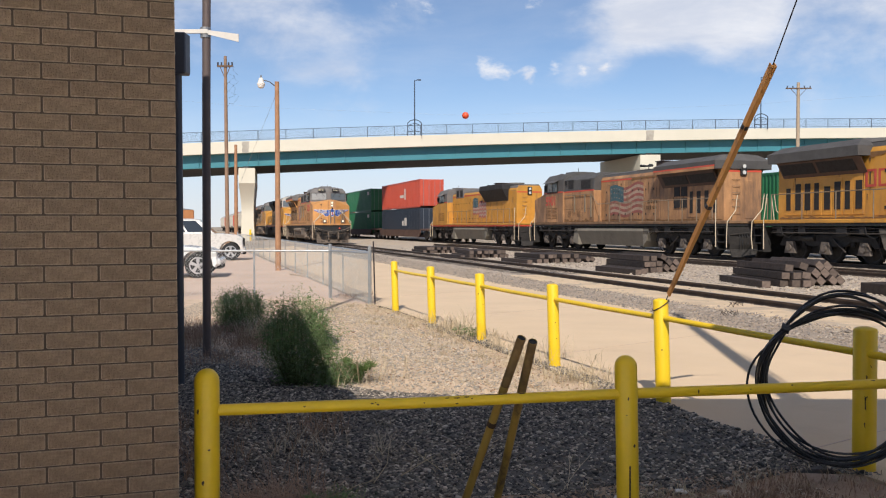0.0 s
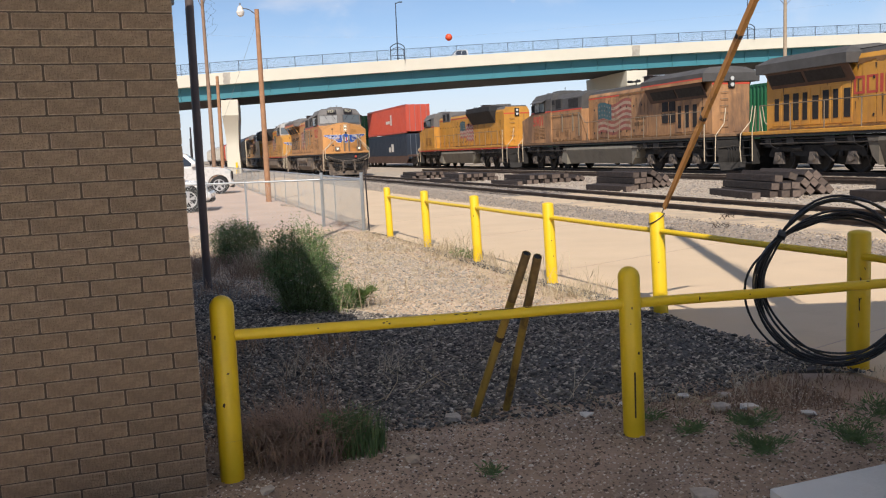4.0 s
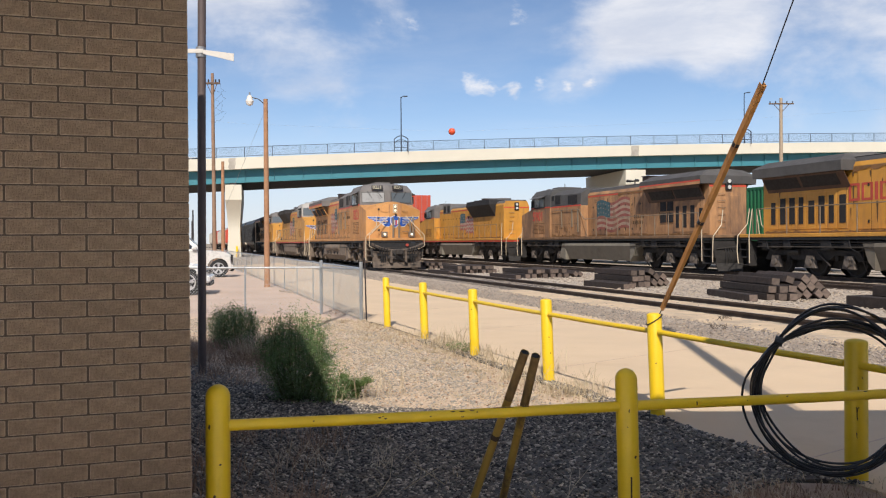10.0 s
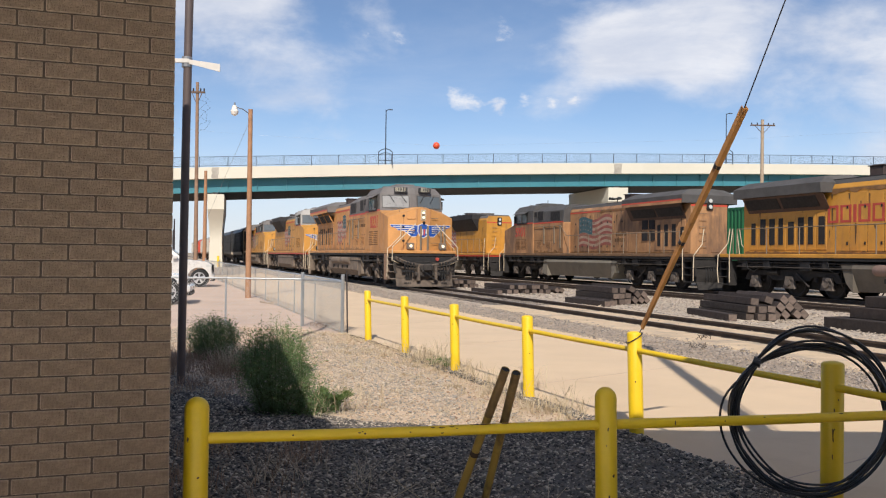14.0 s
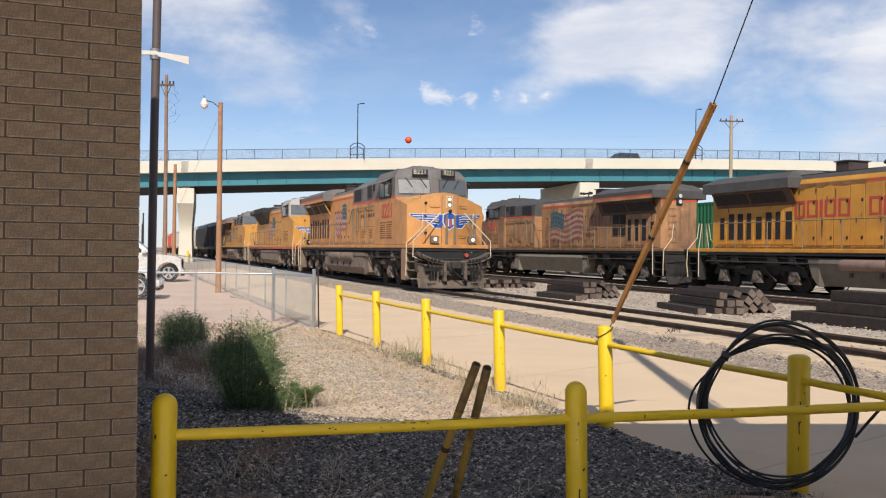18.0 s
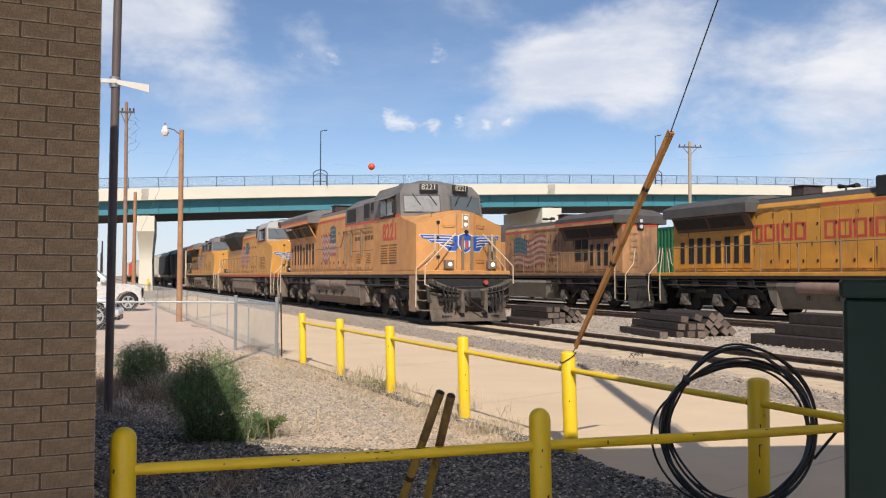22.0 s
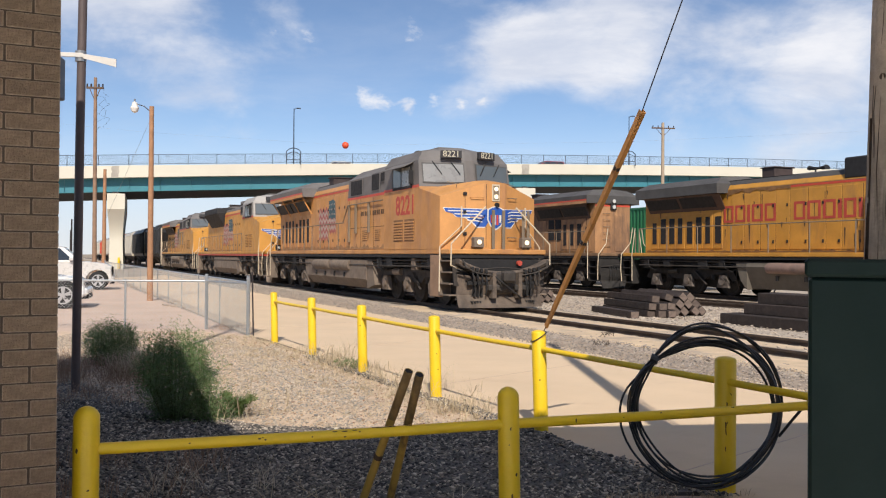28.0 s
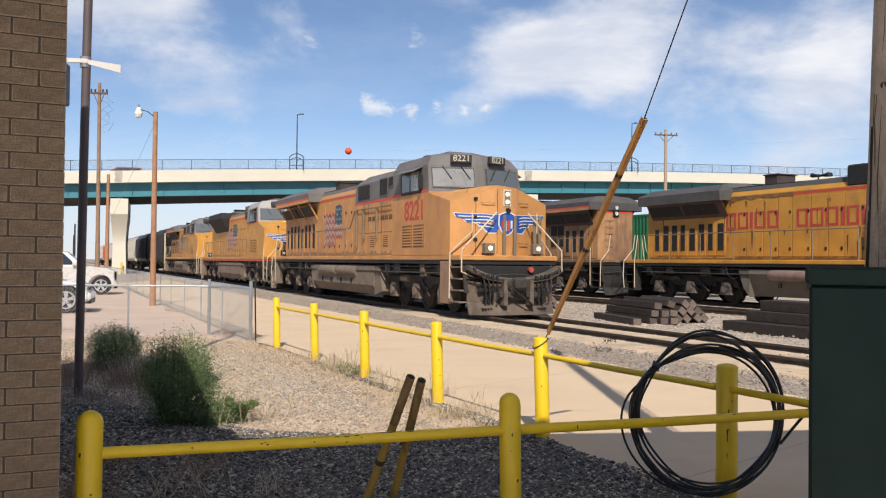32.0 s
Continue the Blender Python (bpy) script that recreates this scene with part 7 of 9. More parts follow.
def hopper_car(m, paint, label, moving):
    root = thing("hopper_car", label, "freight car", m)
    L = 15.2
    g = Geo().extrude([(-1.35, 1.2), (-1.55, 1.7), (-1.55, 3.9), (-1.2, 4.35), (-0.4, 4.55), (0.4, 4.55), (1.2, 4.35), (1.55, 3.9), (1.55, 1.7), (1.35, 1.2)], "x", -L / 2 + 1.2, L / 2 - 1.2)
    part("body", g, paint, root, soft=False)
    for sx in (-1, 1):
        g = Geo().loft([[(sx * (L / 2 - 1.2), -1.5, 1.8), (sx * (L / 2 - 1.2), 1.5, 1.8), (sx * (L / 2 - 1.2), 1.2, 4.3), (sx * (L / 2 - 1.2), -1.2, 4.3)], [(sx * (L / 2 - 0.3), -1.4, 3.6), (sx * (L / 2 - 0.3), 1.4, 3.6), (sx * (L / 2 - 0.3), 1.1, 4.25), (sx * (L / 2 - 0.3), -1.1, 4.25)]])
        part("end_slope", g, paint, root)
        part("end_sill", Geo().box(min(sx * (L / 2 - 1.6), sx * L / 2), max(sx * (L / 2 - 1.6), sx * L / 2), -1.3, 1.3, 1.05, 1.3), M["under"], root)
        for y in (-1.35, 1.35):
            part("end_post", Geo().box(min(sx * (L / 2 - 0.15), sx * (L / 2 - 0.05)), max(sx * (L / 2 - 0.15), sx * (L / 2 - 0.05)), y - 0.06, y + 0.06, 1.2, 4.0), M["hand"], root)
        freight_truck(sx * (L / 2 - 1.9), root, moving)
        part("coupler", Geo().box(min(sx * L / 2, sx * (L / 2 + 0.55)), max(sx * L / 2, sx * (L / 2 + 0.55)), -0.14, 0.14, 0.75, 1.0), M["under"], root)
    for k in range(9):
        a = -L / 2 + 1.6 + k * 1.5
        for sy in (-1, 1):
            part("rib", Geo().box(a, a + 0.09, min(sy * 1.55, sy * 1.64), max(sy * 1.55, sy * 1.64), 1.5, 3.9), paint, root)
    for k in range(3):
        a = -4.2 + k * 4.2
        g = Geo().loft([[(a - 1.6, -1.3, 1.3), (a + 1.6, -1.3, 1.3), (a + 1.6, 1.3, 1.3), (a - 1.6, 1.3, 1.3)], [(a - 0.35, -0.6, 0.45), (a + 0.35, -0.6, 0.45), (a + 0.35, 0.6, 0.45), (a - 0.35, 0.6, 0.45)]])
        part("outlet", g, M["under"], root)
    part("roof_walk", Geo().box(-L / 2 + 1.2, L / 2 - 1.2, -0.5, 0.5, 4.58, 4.64), M["steel_grey"], root)
    return root


M["hopper_pale"] = mat("pale_grey_hopper_paint", (0.44, 0.41, 0.36), 0.6, var=0.12, scale=1.0, stain=(0.26, 0.21, 0.17), amount=0.3, streak=4)
A1 = -72.68
A2 = 108.26


def on1(s):
    x, y = line_at(*T1, s)
    return pose(x, y, RT, 0, 0, A1)


def on2(s, back=True):
    x, y = line_at(*T2, s)
    return pose(x, y, RT, 0, 0, A2 if back else A2 - 180)


TRAIN = []     # (vehicle, distance of its middle behind the lead's ditch lights, wheelsets)
LEAD0 = 10.46
mv = []
ob, mv = locomotive("locomotive", "dusty orange lead locomotive with lit headlights and a winged nose emblem", on1(0), "armour", "8221", 5.8, "ge", True, "flag", (-1,), moving=[], porch=0.5, dusty=True)
TRAIN.append((ob, LEAD0, mv))
ob, mv = locomotive("locomotive", "orange trailing locomotive with a pale cab roof, coupled behind the lead", on1(0), "armour_new", "", 6.5, "emd", False, "flag", (-1,), moving=[], nose_emblem=True, porch=1.6, dusty=True)
TRAIN.append((ob, LEAD0 + 22.5, mv))
ob, mv = locomotive("locomotive", "dusty orange third locomotive of the moving train", on1(0), "armour_new", "", 5.5, "ge", False, "flag", (-1,), moving=[], nose_emblem=False, detail=False, dusty=True)
TRAIN.append((ob, LEAD0 + 45.0, mv))
for k in range(9):
    mv = []
    ob = hopper_car(on1(0), M["hopper"] if k < 2 else M["hopper_pale"] if k % 3 else M["cont_red"], "black covered hopper car in the moving train" if k < 2 else "pale grey covered hopper car in the moving train" if k % 3 else "rust-red covered hopper car in the moving train", mv)
    tagged(ob, group="hopper cars")
    TRAIN.append((ob, LEAD0 + 45.0 + 11.2 + 8.2 + k * 16.3, mv))

# parked train
locomotive("locomotive", "bright orange parked locomotive with red side lettering", on2(-3.5, False), "armour_new", "", 4.7, "ge", False, "", (-1, 1), nose_emblem=False, bars=True)
locomotive("locomotive", "faded peach parked locomotive with a worn painted flag", on2(19.6), "armour_faded", "5901", 5.0, "ge", False, "wide", (-1, 1), nose_emblem=False)
locomotive("locomotive", "bright yellow-orange parked locomotive with a dark flared radiator", on2(43.0), "armour_new", "", 6.5, "emd", False, "flag", (-1, 1), nose_emblem=False, porch=1.6)
well_car(on2(66.3), (M["cont_red"], "red container"), (M["cont_blue"], "dark navy container"), 16.2, "rust-brown well car stacked with a red and a navy container", ((5.4, 0.5, 0.9, 1.1), (6.2, 1.5, 1.1, 0.3)), ((5.0, 0.9, 1.0, 0.8), (6.2, 0.7, 1.0, 0.5)))
well_car(on2(88.0), (M["cont_green"], "green container"), (M["cont_green"], "green container"), 16.2, "rust-brown well car stacked with two green containers", ((1.2, 1.0, 2.0, 0.4),), ((1.2, 1.0, 2.0, 0.4),))
for k in range(2):
    well_car(on2(109.7 + 21.7 * k), (M["cont_green"] if k % 2 else M["cont_red"], "stacked container"), (M["cont_blue"], "dark navy container"), 16.2, "well car with stacked containers further along the parked train")
# another container train beyond
T3 = (T2[0] + T2[3] * 5.2, T2[1] - T2[2] * 5.2, T2[2], T2[3])
for off in (-0.755, 0.755):
    rail_line("rail_far", T3, off, -60, 200, "rusty steel rail of the far yard track", -0.13)
for k in range(2):
    x, y = line_at(*T3, 16.0 + 16.5 * k)
    root = thing("container_car", "flat car with one green container on the far track", "freight car", pose(x, y, RT, 0, 0, A2))
    part("deck", Geo().box(-7.9, 7.9, -1.35, 1.35, 0.95, 1.15, 0.03), M["under"], root)
    for sx in (-5.6, 5.6):
        freight_truck(sx, root, [])
    container(-7.3, 14.6, 1.16, M["cont_green"], "green container", root, 2.85, ((1.0, 1.3, 1.6, 0.9), (9.0, 2.2, 0.5, 0.7)))


def boxcar(x, y, turn, paint, label):
    root = thing("boxcar", label, "freight car", pose(x, y, 0.1, 0, 0, turn), group="far boxcars")
    part("body", Geo().box(-7.6, 7.6, -1.5, 1.5, 1.1, 4.2, 0.04), paint, root)
    part("roof", Geo().extrude([(-1.52, 4.2), (0, 4.42), (1.52, 4.2)], "x", -7.65, 7.65), M["steel_grey"], root)
    for sy in (-1, 1):
        part("door", Geo().box(-1.5, 1.5, min(sy * 1.5, sy * 1.56), max(sy * 1.5, sy * 1.56), 1.2, 4.0, 0.02), paint, root)
        for k in range(10):
            a = -7.2 + k * 1.55
            if abs(a) > 1.6:
                part("rib", Geo().box(a, a + 0.1, min(sy * 1.5, sy * 1.57), max(sy * 1.5, sy * 1.57), 1.15, 4.1), paint, root)
    for sx in (-5.4, 5.4):
        freight_truck(sx, root, [])
    return root


M["box_orange"] = mat("orange_brown_boxcar_paint", (0.42, 0.17, 0.06), 0.6, var=0.15, scale=1.0)
for k, (paint, label) in enumerate((("box_orange", "orange-brown boxcar far across the yard"), ("cont_red", "red boxcar far across the yard"), ("hopper_pale", "pale boxcar far across the yard"))):
    boxcar(-47.0 - 9.0 * k, 149.0 + 13.0 * k, 108, M[paint], label)


# bridge traffic: seconds, place along the bridge, metres a second
CAR_KEYS = [(3.5, 9.9, 14.9), (7.5, 7.0, 14.0), (19.0, 10.1, 17.0), (28.0, -0.1, 13.0), (30.0, 1.6, 12.1)]


# ---- parked cars ----
def wheel(parent, x, y, r, w=0.22):
    s = 1 if y > 0 else -1
    g = Geo().loft([[(x + rr * math.cos(2 * math.pi * k / 22), y + s * yy, r + rr * math.sin(2 * math.pi * k / 22)) for k in range(22)] for yy, rr in ((-w / 2, r * 0.6), (-w / 2, r - 0.03), (-w / 2 + 0.04, r), (w / 2 - 0.04, r), (w / 2, r - 0.03), (w / 2, r * 0.64))])
    wh = part("wheel", g, M["tyre"], parent, "black tyre", soft=True)
    g = Geo()
    g.tube([(x, y + s * (w / 2 - 0.05), r), (x, y + s * (w / 2 - 0.03), r)], r * 0.64, 20)
    part("wheel_well_disc", g, M["black"], wh)
    g = Geo()
    for k in range(5):
        a = 2 * math.pi * k / 5 + 0.3
        c, sn = math.cos(a), math.sin(a)
        p0, p1 = (x + 0.05 * c, r + 0.05 * sn), (x + r * 0.6 * c, r + r * 0.6 * sn)
        q = (-sn * 0.035, c * 0.035)
        ya, yb = y + s * (w / 2 - 0.03), y + s * (w / 2 + 0.005)
        ring = lambda yy: [(p0[0] - q[0], yy, p0[1] - q[1]), (p1[0] - q[0] * 1.6, yy, p1[1] - q[1] * 1.6), (p1[0] + q[0] * 1.6, yy, p1[1] + q[1] * 1.6), (p0[0] + q[0], yy, p0[1] + q[1])]
        g.loft([ring(ya), ring(yb)])
    g.loft([[(x + rr * math.cos(2 * math.pi * k / 22), y + s * yy, r + rr * math.sin(2 * math.pi * k / 22)) for k in range(22)] for yy, rr in ((w / 2 - 0.04, r * 0.66), (w / 2 + 0.006, r * 0.66), (w / 2 + 0.006, r * 0.57), (w / 2 - 0.04, r * 0.57))], close=False)
    g.tube([(x, y + s * (w / 2 - 0.03), r), (x, y + s * (w / 2 + 0.012), r)], 0.06, 12)
    part("rim", g, M["rim"], wh, "silver five-spoke rim")


def vehicle(name, label, m, paint, L=4.8, W=1.85, H=1.75, kind_="suv", r=0.37, category="car"):
    """x points to the front; the body is lofted across its width, with wheel arches cut in the outline."""
    root = thing(name, label, category, m)
    f, b = L / 2, -L / 2
    xf, xb = f - 0.56, b + 0.95
    hood, belt = H * 0.60, H * 0.62
    if kind_ == "suv":
        hood, belt = H * 0.635, H * 0.65
    if kind_ == "pickup":
        hood, belt = H * 0.62, H * 0.63

    def arch(cx):
        return [(cx + (r + 0.08) * math.cos(a), r + (r + 0.08) * math.sin(a)) for a in [math.pi * k / 8 for k in range(9)]]

    lower = [(f - 0.05, 0.32)] + arch(xf) + arch(xb) + [(b + 0.05, 0.35)]
    lower = [(x, max(z, 0.30)) for x, z in lower]
    top = [(b, 0.55), (b + 0.02, belt - 0.05), (b + 0.12, belt), (f - 1.55, belt), (f - 1.0, hood + 0.02), (f - 0.25, hood - 0.06), (f - 0.04, hood - 0.18), (f, 0.62), (f + 0.02, 0.45)]
    outline = lower + top
    g = Geo()
    for y0, y1, s0, s1 in ((-W / 2, W / 2, 1, 1),):
        pass
    n = len(outline)
    cx0, cz0 = 0, 0.7
    rings = []
    for y, k in ((-W / 2, 0.985), (-W / 2 + 0.07, 1.0), (W / 2 - 0.07, 1.0), (W / 2, 0.985)):
        rings.append([(cx0 + (x - cx0) * k, y, cz0 + (z - cz0) * (k if z > cz0 else 1)) for x, z in outline])
    g.loft(rings)
    part("body", g, paint, root)
    # glasshouse
    if kind_ == "pickup":
        c0, c1, c2, c3 = -0.75, -0.65, 0.55, 1.15
    else:
        c0, c1, c2, c3 = (b + 0.12, b + 0.35, f - 1.95, f - 1.25) if kind_ == "suv" else (b + 0.25, b + 0.55, f - 2.15, f - 1.45)
    zt = H
    g = Geo()
    g.loft([[(c0, -W / 2 + 0.06, belt), (c3, -W / 2 + 0.06, belt), (c3, W / 2 - 0.06, belt), (c0, W / 2 - 0.06, belt)],
            [(c1, -W / 2 + 0.2, zt - 0.05), (c2, -W / 2 + 0.2, zt - 0.05), (c2, W / 2 - 0.2, zt - 0.05), (c1, W / 2 - 0.2, zt - 0.05)]])
    cab = part("cabin", g, paint, root)
    part("roof", Geo().loft([[(c1 - 0.03, -W / 2 + 0.19, zt - 0.05), (c2 + 0.03, -W / 2 + 0.19, zt - 0.05), (c2 + 0.03, W / 2 - 0.19, zt - 0.05), (c1 - 0.03, W / 2 - 0.19, zt - 0.05)],
                             [(c1 + 0.1, -W / 2 + 0.3, zt), (c2 - 0.15, -W / 2 + 0.3, zt), (c2 - 0.15, W / 2 - 0.3, zt), (c1 + 0.1, W / 2 - 0.3, zt)]]), paint, root)

    def lerp(a, b_, t_):
        return a + (b_ - a) * t_
    for s in (-1, 1):
        cuts = [0.05, 0.36, 0.66, 0.94] if kind_ != "pickup" else [0.1, 0.5, 0.92]
        for u0, u1 in zip(cuts, cuts[1:]):
            def pt(u, v, off=0.0):
                return (lerp(lerp(c0, c3, u), lerp(c1, c2, u), v), s * (lerp(W / 2 - 0.06, W / 2 - 0.2, v) + off), lerp(belt, zt - 0.05, v))
            ring0 = [pt(u0 + 0.015, 0.1, 0.002), pt(u1 - 0.015, 0.1, 0.002), pt(u1 - 0.015, 0.92, 0.002), pt(u0 + 0.015, 0.92, 0.002)]
            ring1 = [(p[0], p[1] + s * 0.008, p[2]) for p in ring0]
            part("side_window", Geo().loft([ring0, ring1]), M["carglass"], root)
        part("mirror", Geo().box(c3 - 0.45, c3 - 0.25, min(s * (W / 2 - 0.02), s * (W / 2 + 0.18)), max(s * (W / 2 - 0.02), s * (W / 2 + 0.18)), belt + 0.02, belt + 0.18, 0.03), paint, root)
        part("headlight", Geo().box(f - 0.30, f - 0.02, min(s * (W / 2 - 0.42), s * (W / 2 + 0.004)), max(s * (W / 2 - 0.42), s * (W / 2 + 0.004)), hood - 0.32, hood - 0.16, 0.03), M["lamp_off"], root)
        part("sill", Geo().box(xb + r + 0.1, xf - r - 0.1, min(s * (W / 2 - 0.06), s * (W / 2 + 0.01)), max(s * (W / 2 - 0.06), s * (W / 2 + 0.01)), 0.28, 0.38, 0.02), M["black"], root)
        for x in (xf, xb):
            wheel(root, x, s * (W / 2 - 0.12), r)
    g = Geo().loft([[(c3 + 0.012, -W / 2 + 0.14, belt + 0.03), (c3 + 0.012, W / 2 - 0.14, belt + 0.03), (c3 - 0.0, W / 2 - 0.14, belt + 0.03), (c3 - 0.0, -W / 2 + 0.14, belt + 0.03)],
                    [(c2 + 0.05, -W / 2 + 0.25, zt - 0.09), (c2 + 0.05, W / 2 - 0.25, zt - 0.09), (c2 + 0.038, W / 2 - 0.25, zt - 0.09), (c2 + 0.038, -W / 2 + 0.25, zt - 0.09)]])
    part("windscreen", g, M["carglass"], root)
    part("bumper", Geo().box(f - 0.15, f + 0.08, -W / 2 + 0.05, W / 2 - 0.05, 0.36, 0.58, 0.05), paint, root)
    part("lower_grille", Geo().box(f - 0.1, f + 0.09, -W / 2 + 0.35, W / 2 - 0.35, 0.26, 0.4, 0.02), M["black"], root)
    part("grille", Geo().box(f - 0.05, f + 0.03, -W / 2 + 0.5, W / 2 - 0.5, 0.62, hood - 0.2, 0.02), M["black"], root)
    if kind_ == "pickup":
        g = Geo()
        for s in (-1, 1):
            g.box(b, -0.8, min(s * (W / 2 - 0.1), s * W / 2), max(s * (W / 2 - 0.1), s * W / 2), belt - 0.02, belt + 0.05)
        part("bed_rail", g, paint, root)
    return root


vehicle("parked_car", "silver-beige sport utility car parked on the dirt lot", pose(-12.0, 39.75, 0, 0, 0, 12), M["car_silver"], 4.8, 1.9, 1.88, "suv", 0.40)
vehicle("parked_car", "white car parked nose out on the dirt lot", pose(-9.35, 26.55, 0, 0, 0, 10), M["car_white"], 4.6, 1.85, 1.55, "sedan", 0.38)
BRIDGE_CARS = []
for label, paint, kind_, H, key in (("white pickup driving over the bridge", "car_white", "pickup", 1.85, CAR_KEYS[0]), ("white car driving over the bridge", "car_white", "sedan", 1.5, CAR_KEYS[1]),
                                    ("dark van driving over the bridge", "car_dark", "suv", 1.9, CAR_KEYS[2]), ("pale car driving over the bridge", "car_white", "sedan", 1.5, CAR_KEYS[3]),
                                    ("red car driving over the bridge", "car_red", "suv", 1.6, CAR_KEYS[4])):
    ob = vehicle("bridge_car", label, pose(0, by(0) + 3, bz(0) - 0.95, 0, 0, 180), M[paint], 4.8, 1.85, H, kind_, 0.36)
    tagged(ob, group="cars on the bridge")
    BRIDGE_CARS.append((ob, key))


# ---- timber piles ----
tie_side = Geo().box(-1.3, 1.3, -0.115, 0.115, -0.09, 0.09, 0.012).mesh("tie")
tie_side.materials.append(M["tie"])
tie_cut = Geo().box(-0.004, 0.004, -0.10, 0.10, -0.078, 0.078).mesh("cut_end")
tie_cut.materials.append(M["tie_end"])
rt_ = random.Random(11)
TDIR = math.degrees(math.atan2(T1[3], T1[2]))


def tie_pile(x, y, rows, label, turn=0.0, far=False):
    """rows: (sideways, height, roll, slide, twist) of each timber; the pile points along the track."""
    root = thing("timber_pile", label, "timber pile", pose(x, y, 0.012, 0, 0, TDIR + turn), group="timber piles")
    for off, z, roll, slide, twist in rows:
        ob = new("tie", tie_side)
        ob.parent = root
        ob.matrix_basis = pose(slide, -off, z, roll, 0, twist)
        e = new("cut_end", tie_cut)
        e.parent = ob
        e.matrix_basis = pose(-1.302, 0, 0)
        tagged(e, "pale cut end")
    return root


def heap(n, width, layers, seed):
    r_ = random.Random(seed)
    rows = []
    for k in range(layers):
        m_ = max(1, n - k)
        for i in range(m_):
            rows.append((width * ((i + 0.5) / m_ - 0.5) * (1 - 0.12 * k) + r_.uniform(-0.03, 0.03), 0.095 + 0.185 * k, 0, r_.uniform(-0.18, 0.18), r_.uniform(-3, 3)))
    return rows


main = [(-1.15, 0.095, 0, -0.50, 5), (-0.62, 0.095, 0, -0.05, 8), (-0.60, 0.28, 4, -0.10, 8), (-0.36, 0.095, 0, -0.20, 7), (-0.34, 0.28, 0, -0.16, 8), (-0.42, 0.46, 6, 0.15, 8),
        (-0.08, 0.10, 0, -0.28, 5), (-0.06, 0.29, 6, -0.12, 6), (-0.02, 0.50, 20, 0.2, 7), (0.20, 0.14, 38, 0.10, 4), (0.50, 0.14, 44, 0.22, 3), (0.80, 0.14, 40, 0.30, 5), (1.10, 0.14, 47, 0.45, 2), (0.33, 0.33, 42, 0.15, 4), (0.63, 0.33, 46, 0.28, 3), (0.93, 0.32, 40, 0.40, 1), (0.44, 0.51, 43, 0.25, 5), (0.73, 0.50, 45, 0.38, 3)]
tie_pile(8.62, 23.3, main, "heap of old dark sleepers with pale cut ends on the gravel", 90 - TDIR)
second = [(-1.35, 0.095, 0, -1.0, 4), (-0.98, 0.095, 0, -0.65, 3), (-0.55, 0.095, 0, 0.05, 2), (-0.53, 0.28, 0, 0.0, 3), (-0.50, 0.465, 3, 0.1, 2), (-0.27, 0.095, 0, 0.0, 1), (-0.25, 0.28, 0, 0.12, 2), (-0.22, 0.465, 0, 0.2, 4), (0.0, 0.10, 0, 0.12, 1), (0.02, 0.29, 8, 0.2, 2),
          (0.28, 0.14, 42, 0.25, 3), (0.58, 0.14, 38, 0.35, 2), (0.88, 0.14, 45, 0.5, 1), (0.42, 0.33, 44, 0.3, 2), (0.70, 0.32, 40, 0.42, 3), (0.2, 0.49, 30, 0.3, 3)]
tie_pile(6.35, 29.6, second, "stack of old dark sleepers beside the track", -3)
tie_pile(3.9, 37.0, heap(7, 2.0, 2, 4) + [(-1.6, 0.095, 0, -0.7, 3), (1.3, 0.14, 42, 0.1, 3), (1.6, 0.14, 38, 0.2, 1)], "low stack of dark sleepers further along the track")
tie_pile(1.3, 42.6, heap(7, 2.1, 2, 5) + [(-1.7, 0.095, 0, -0.9, 5)], "low stack of dark sleepers further along the track")
tie_pile(-1.2, 49.6, heap(6, 1.9, 2, 6) + [(1.4, 0.14, 40, 0.3, 4), (1.7, 0.14, 47, 0.1, 2)], "low stack of dark sleepers further along the track")
beam = Geo().box(-3.2, 3.2, -0.17, 0.17, -0.122, 0.122, 0.012).mesh("beam")
beam.materials.append(M["tie"])
root = thing("timber_stack", "neat stack of long dark timbers beside the track", "timber stack", pose(10.85, 16.95, 0.012, 0, 0, TDIR))
for k, (off, z, sl) in enumerate(((-0.55, 0.122, 0.25), (-0.2, 0.122, 0.3), (0.15, 0.122, 0.1), (0.5, 0.122, 0.0), (-0.2, 0.37, -0.15), (0.15, 0.37, -0.2), (0.5, 0.37, -0.2), (-0.02, 0.618, -0.4), (0.33, 0.618, -0.35))):
    ob = new("beam", beam)
    ob.parent = root
    ob.location = (sl, -off, z)


# ---- loose stone, weeds and bushes ----
def stone_mesh(seed, flat=0.7):
    r_ = random.Random(seed)
    bm = bmesh.new()
    bmesh.ops.create_icosphere(bm, subdivisions=1, radius=1)
    for v in bm.verts:
        v.co *= r_.uniform(0.65, 1.15)
        v.co.z *= flat
    vs = [tuple(v.co) for v in bm.verts]
    fs = [tuple(v.index for v in f.verts) for f in bm.faces]
    bm.free()
    return np.array(vs), fs


STONES = [stone_mesh(k) for k in range(6)]


def inside(p, poly):
    x, y = p
    c = False
    for (x0, y0), (x1, y1) in zip(poly, poly[1:] + poly[:1]):
        if (y0 > y) != (y1 > y) and x < (x1 - x0) * (y - y0) / (y1 - y0) + x0:
            c = not c
    return c


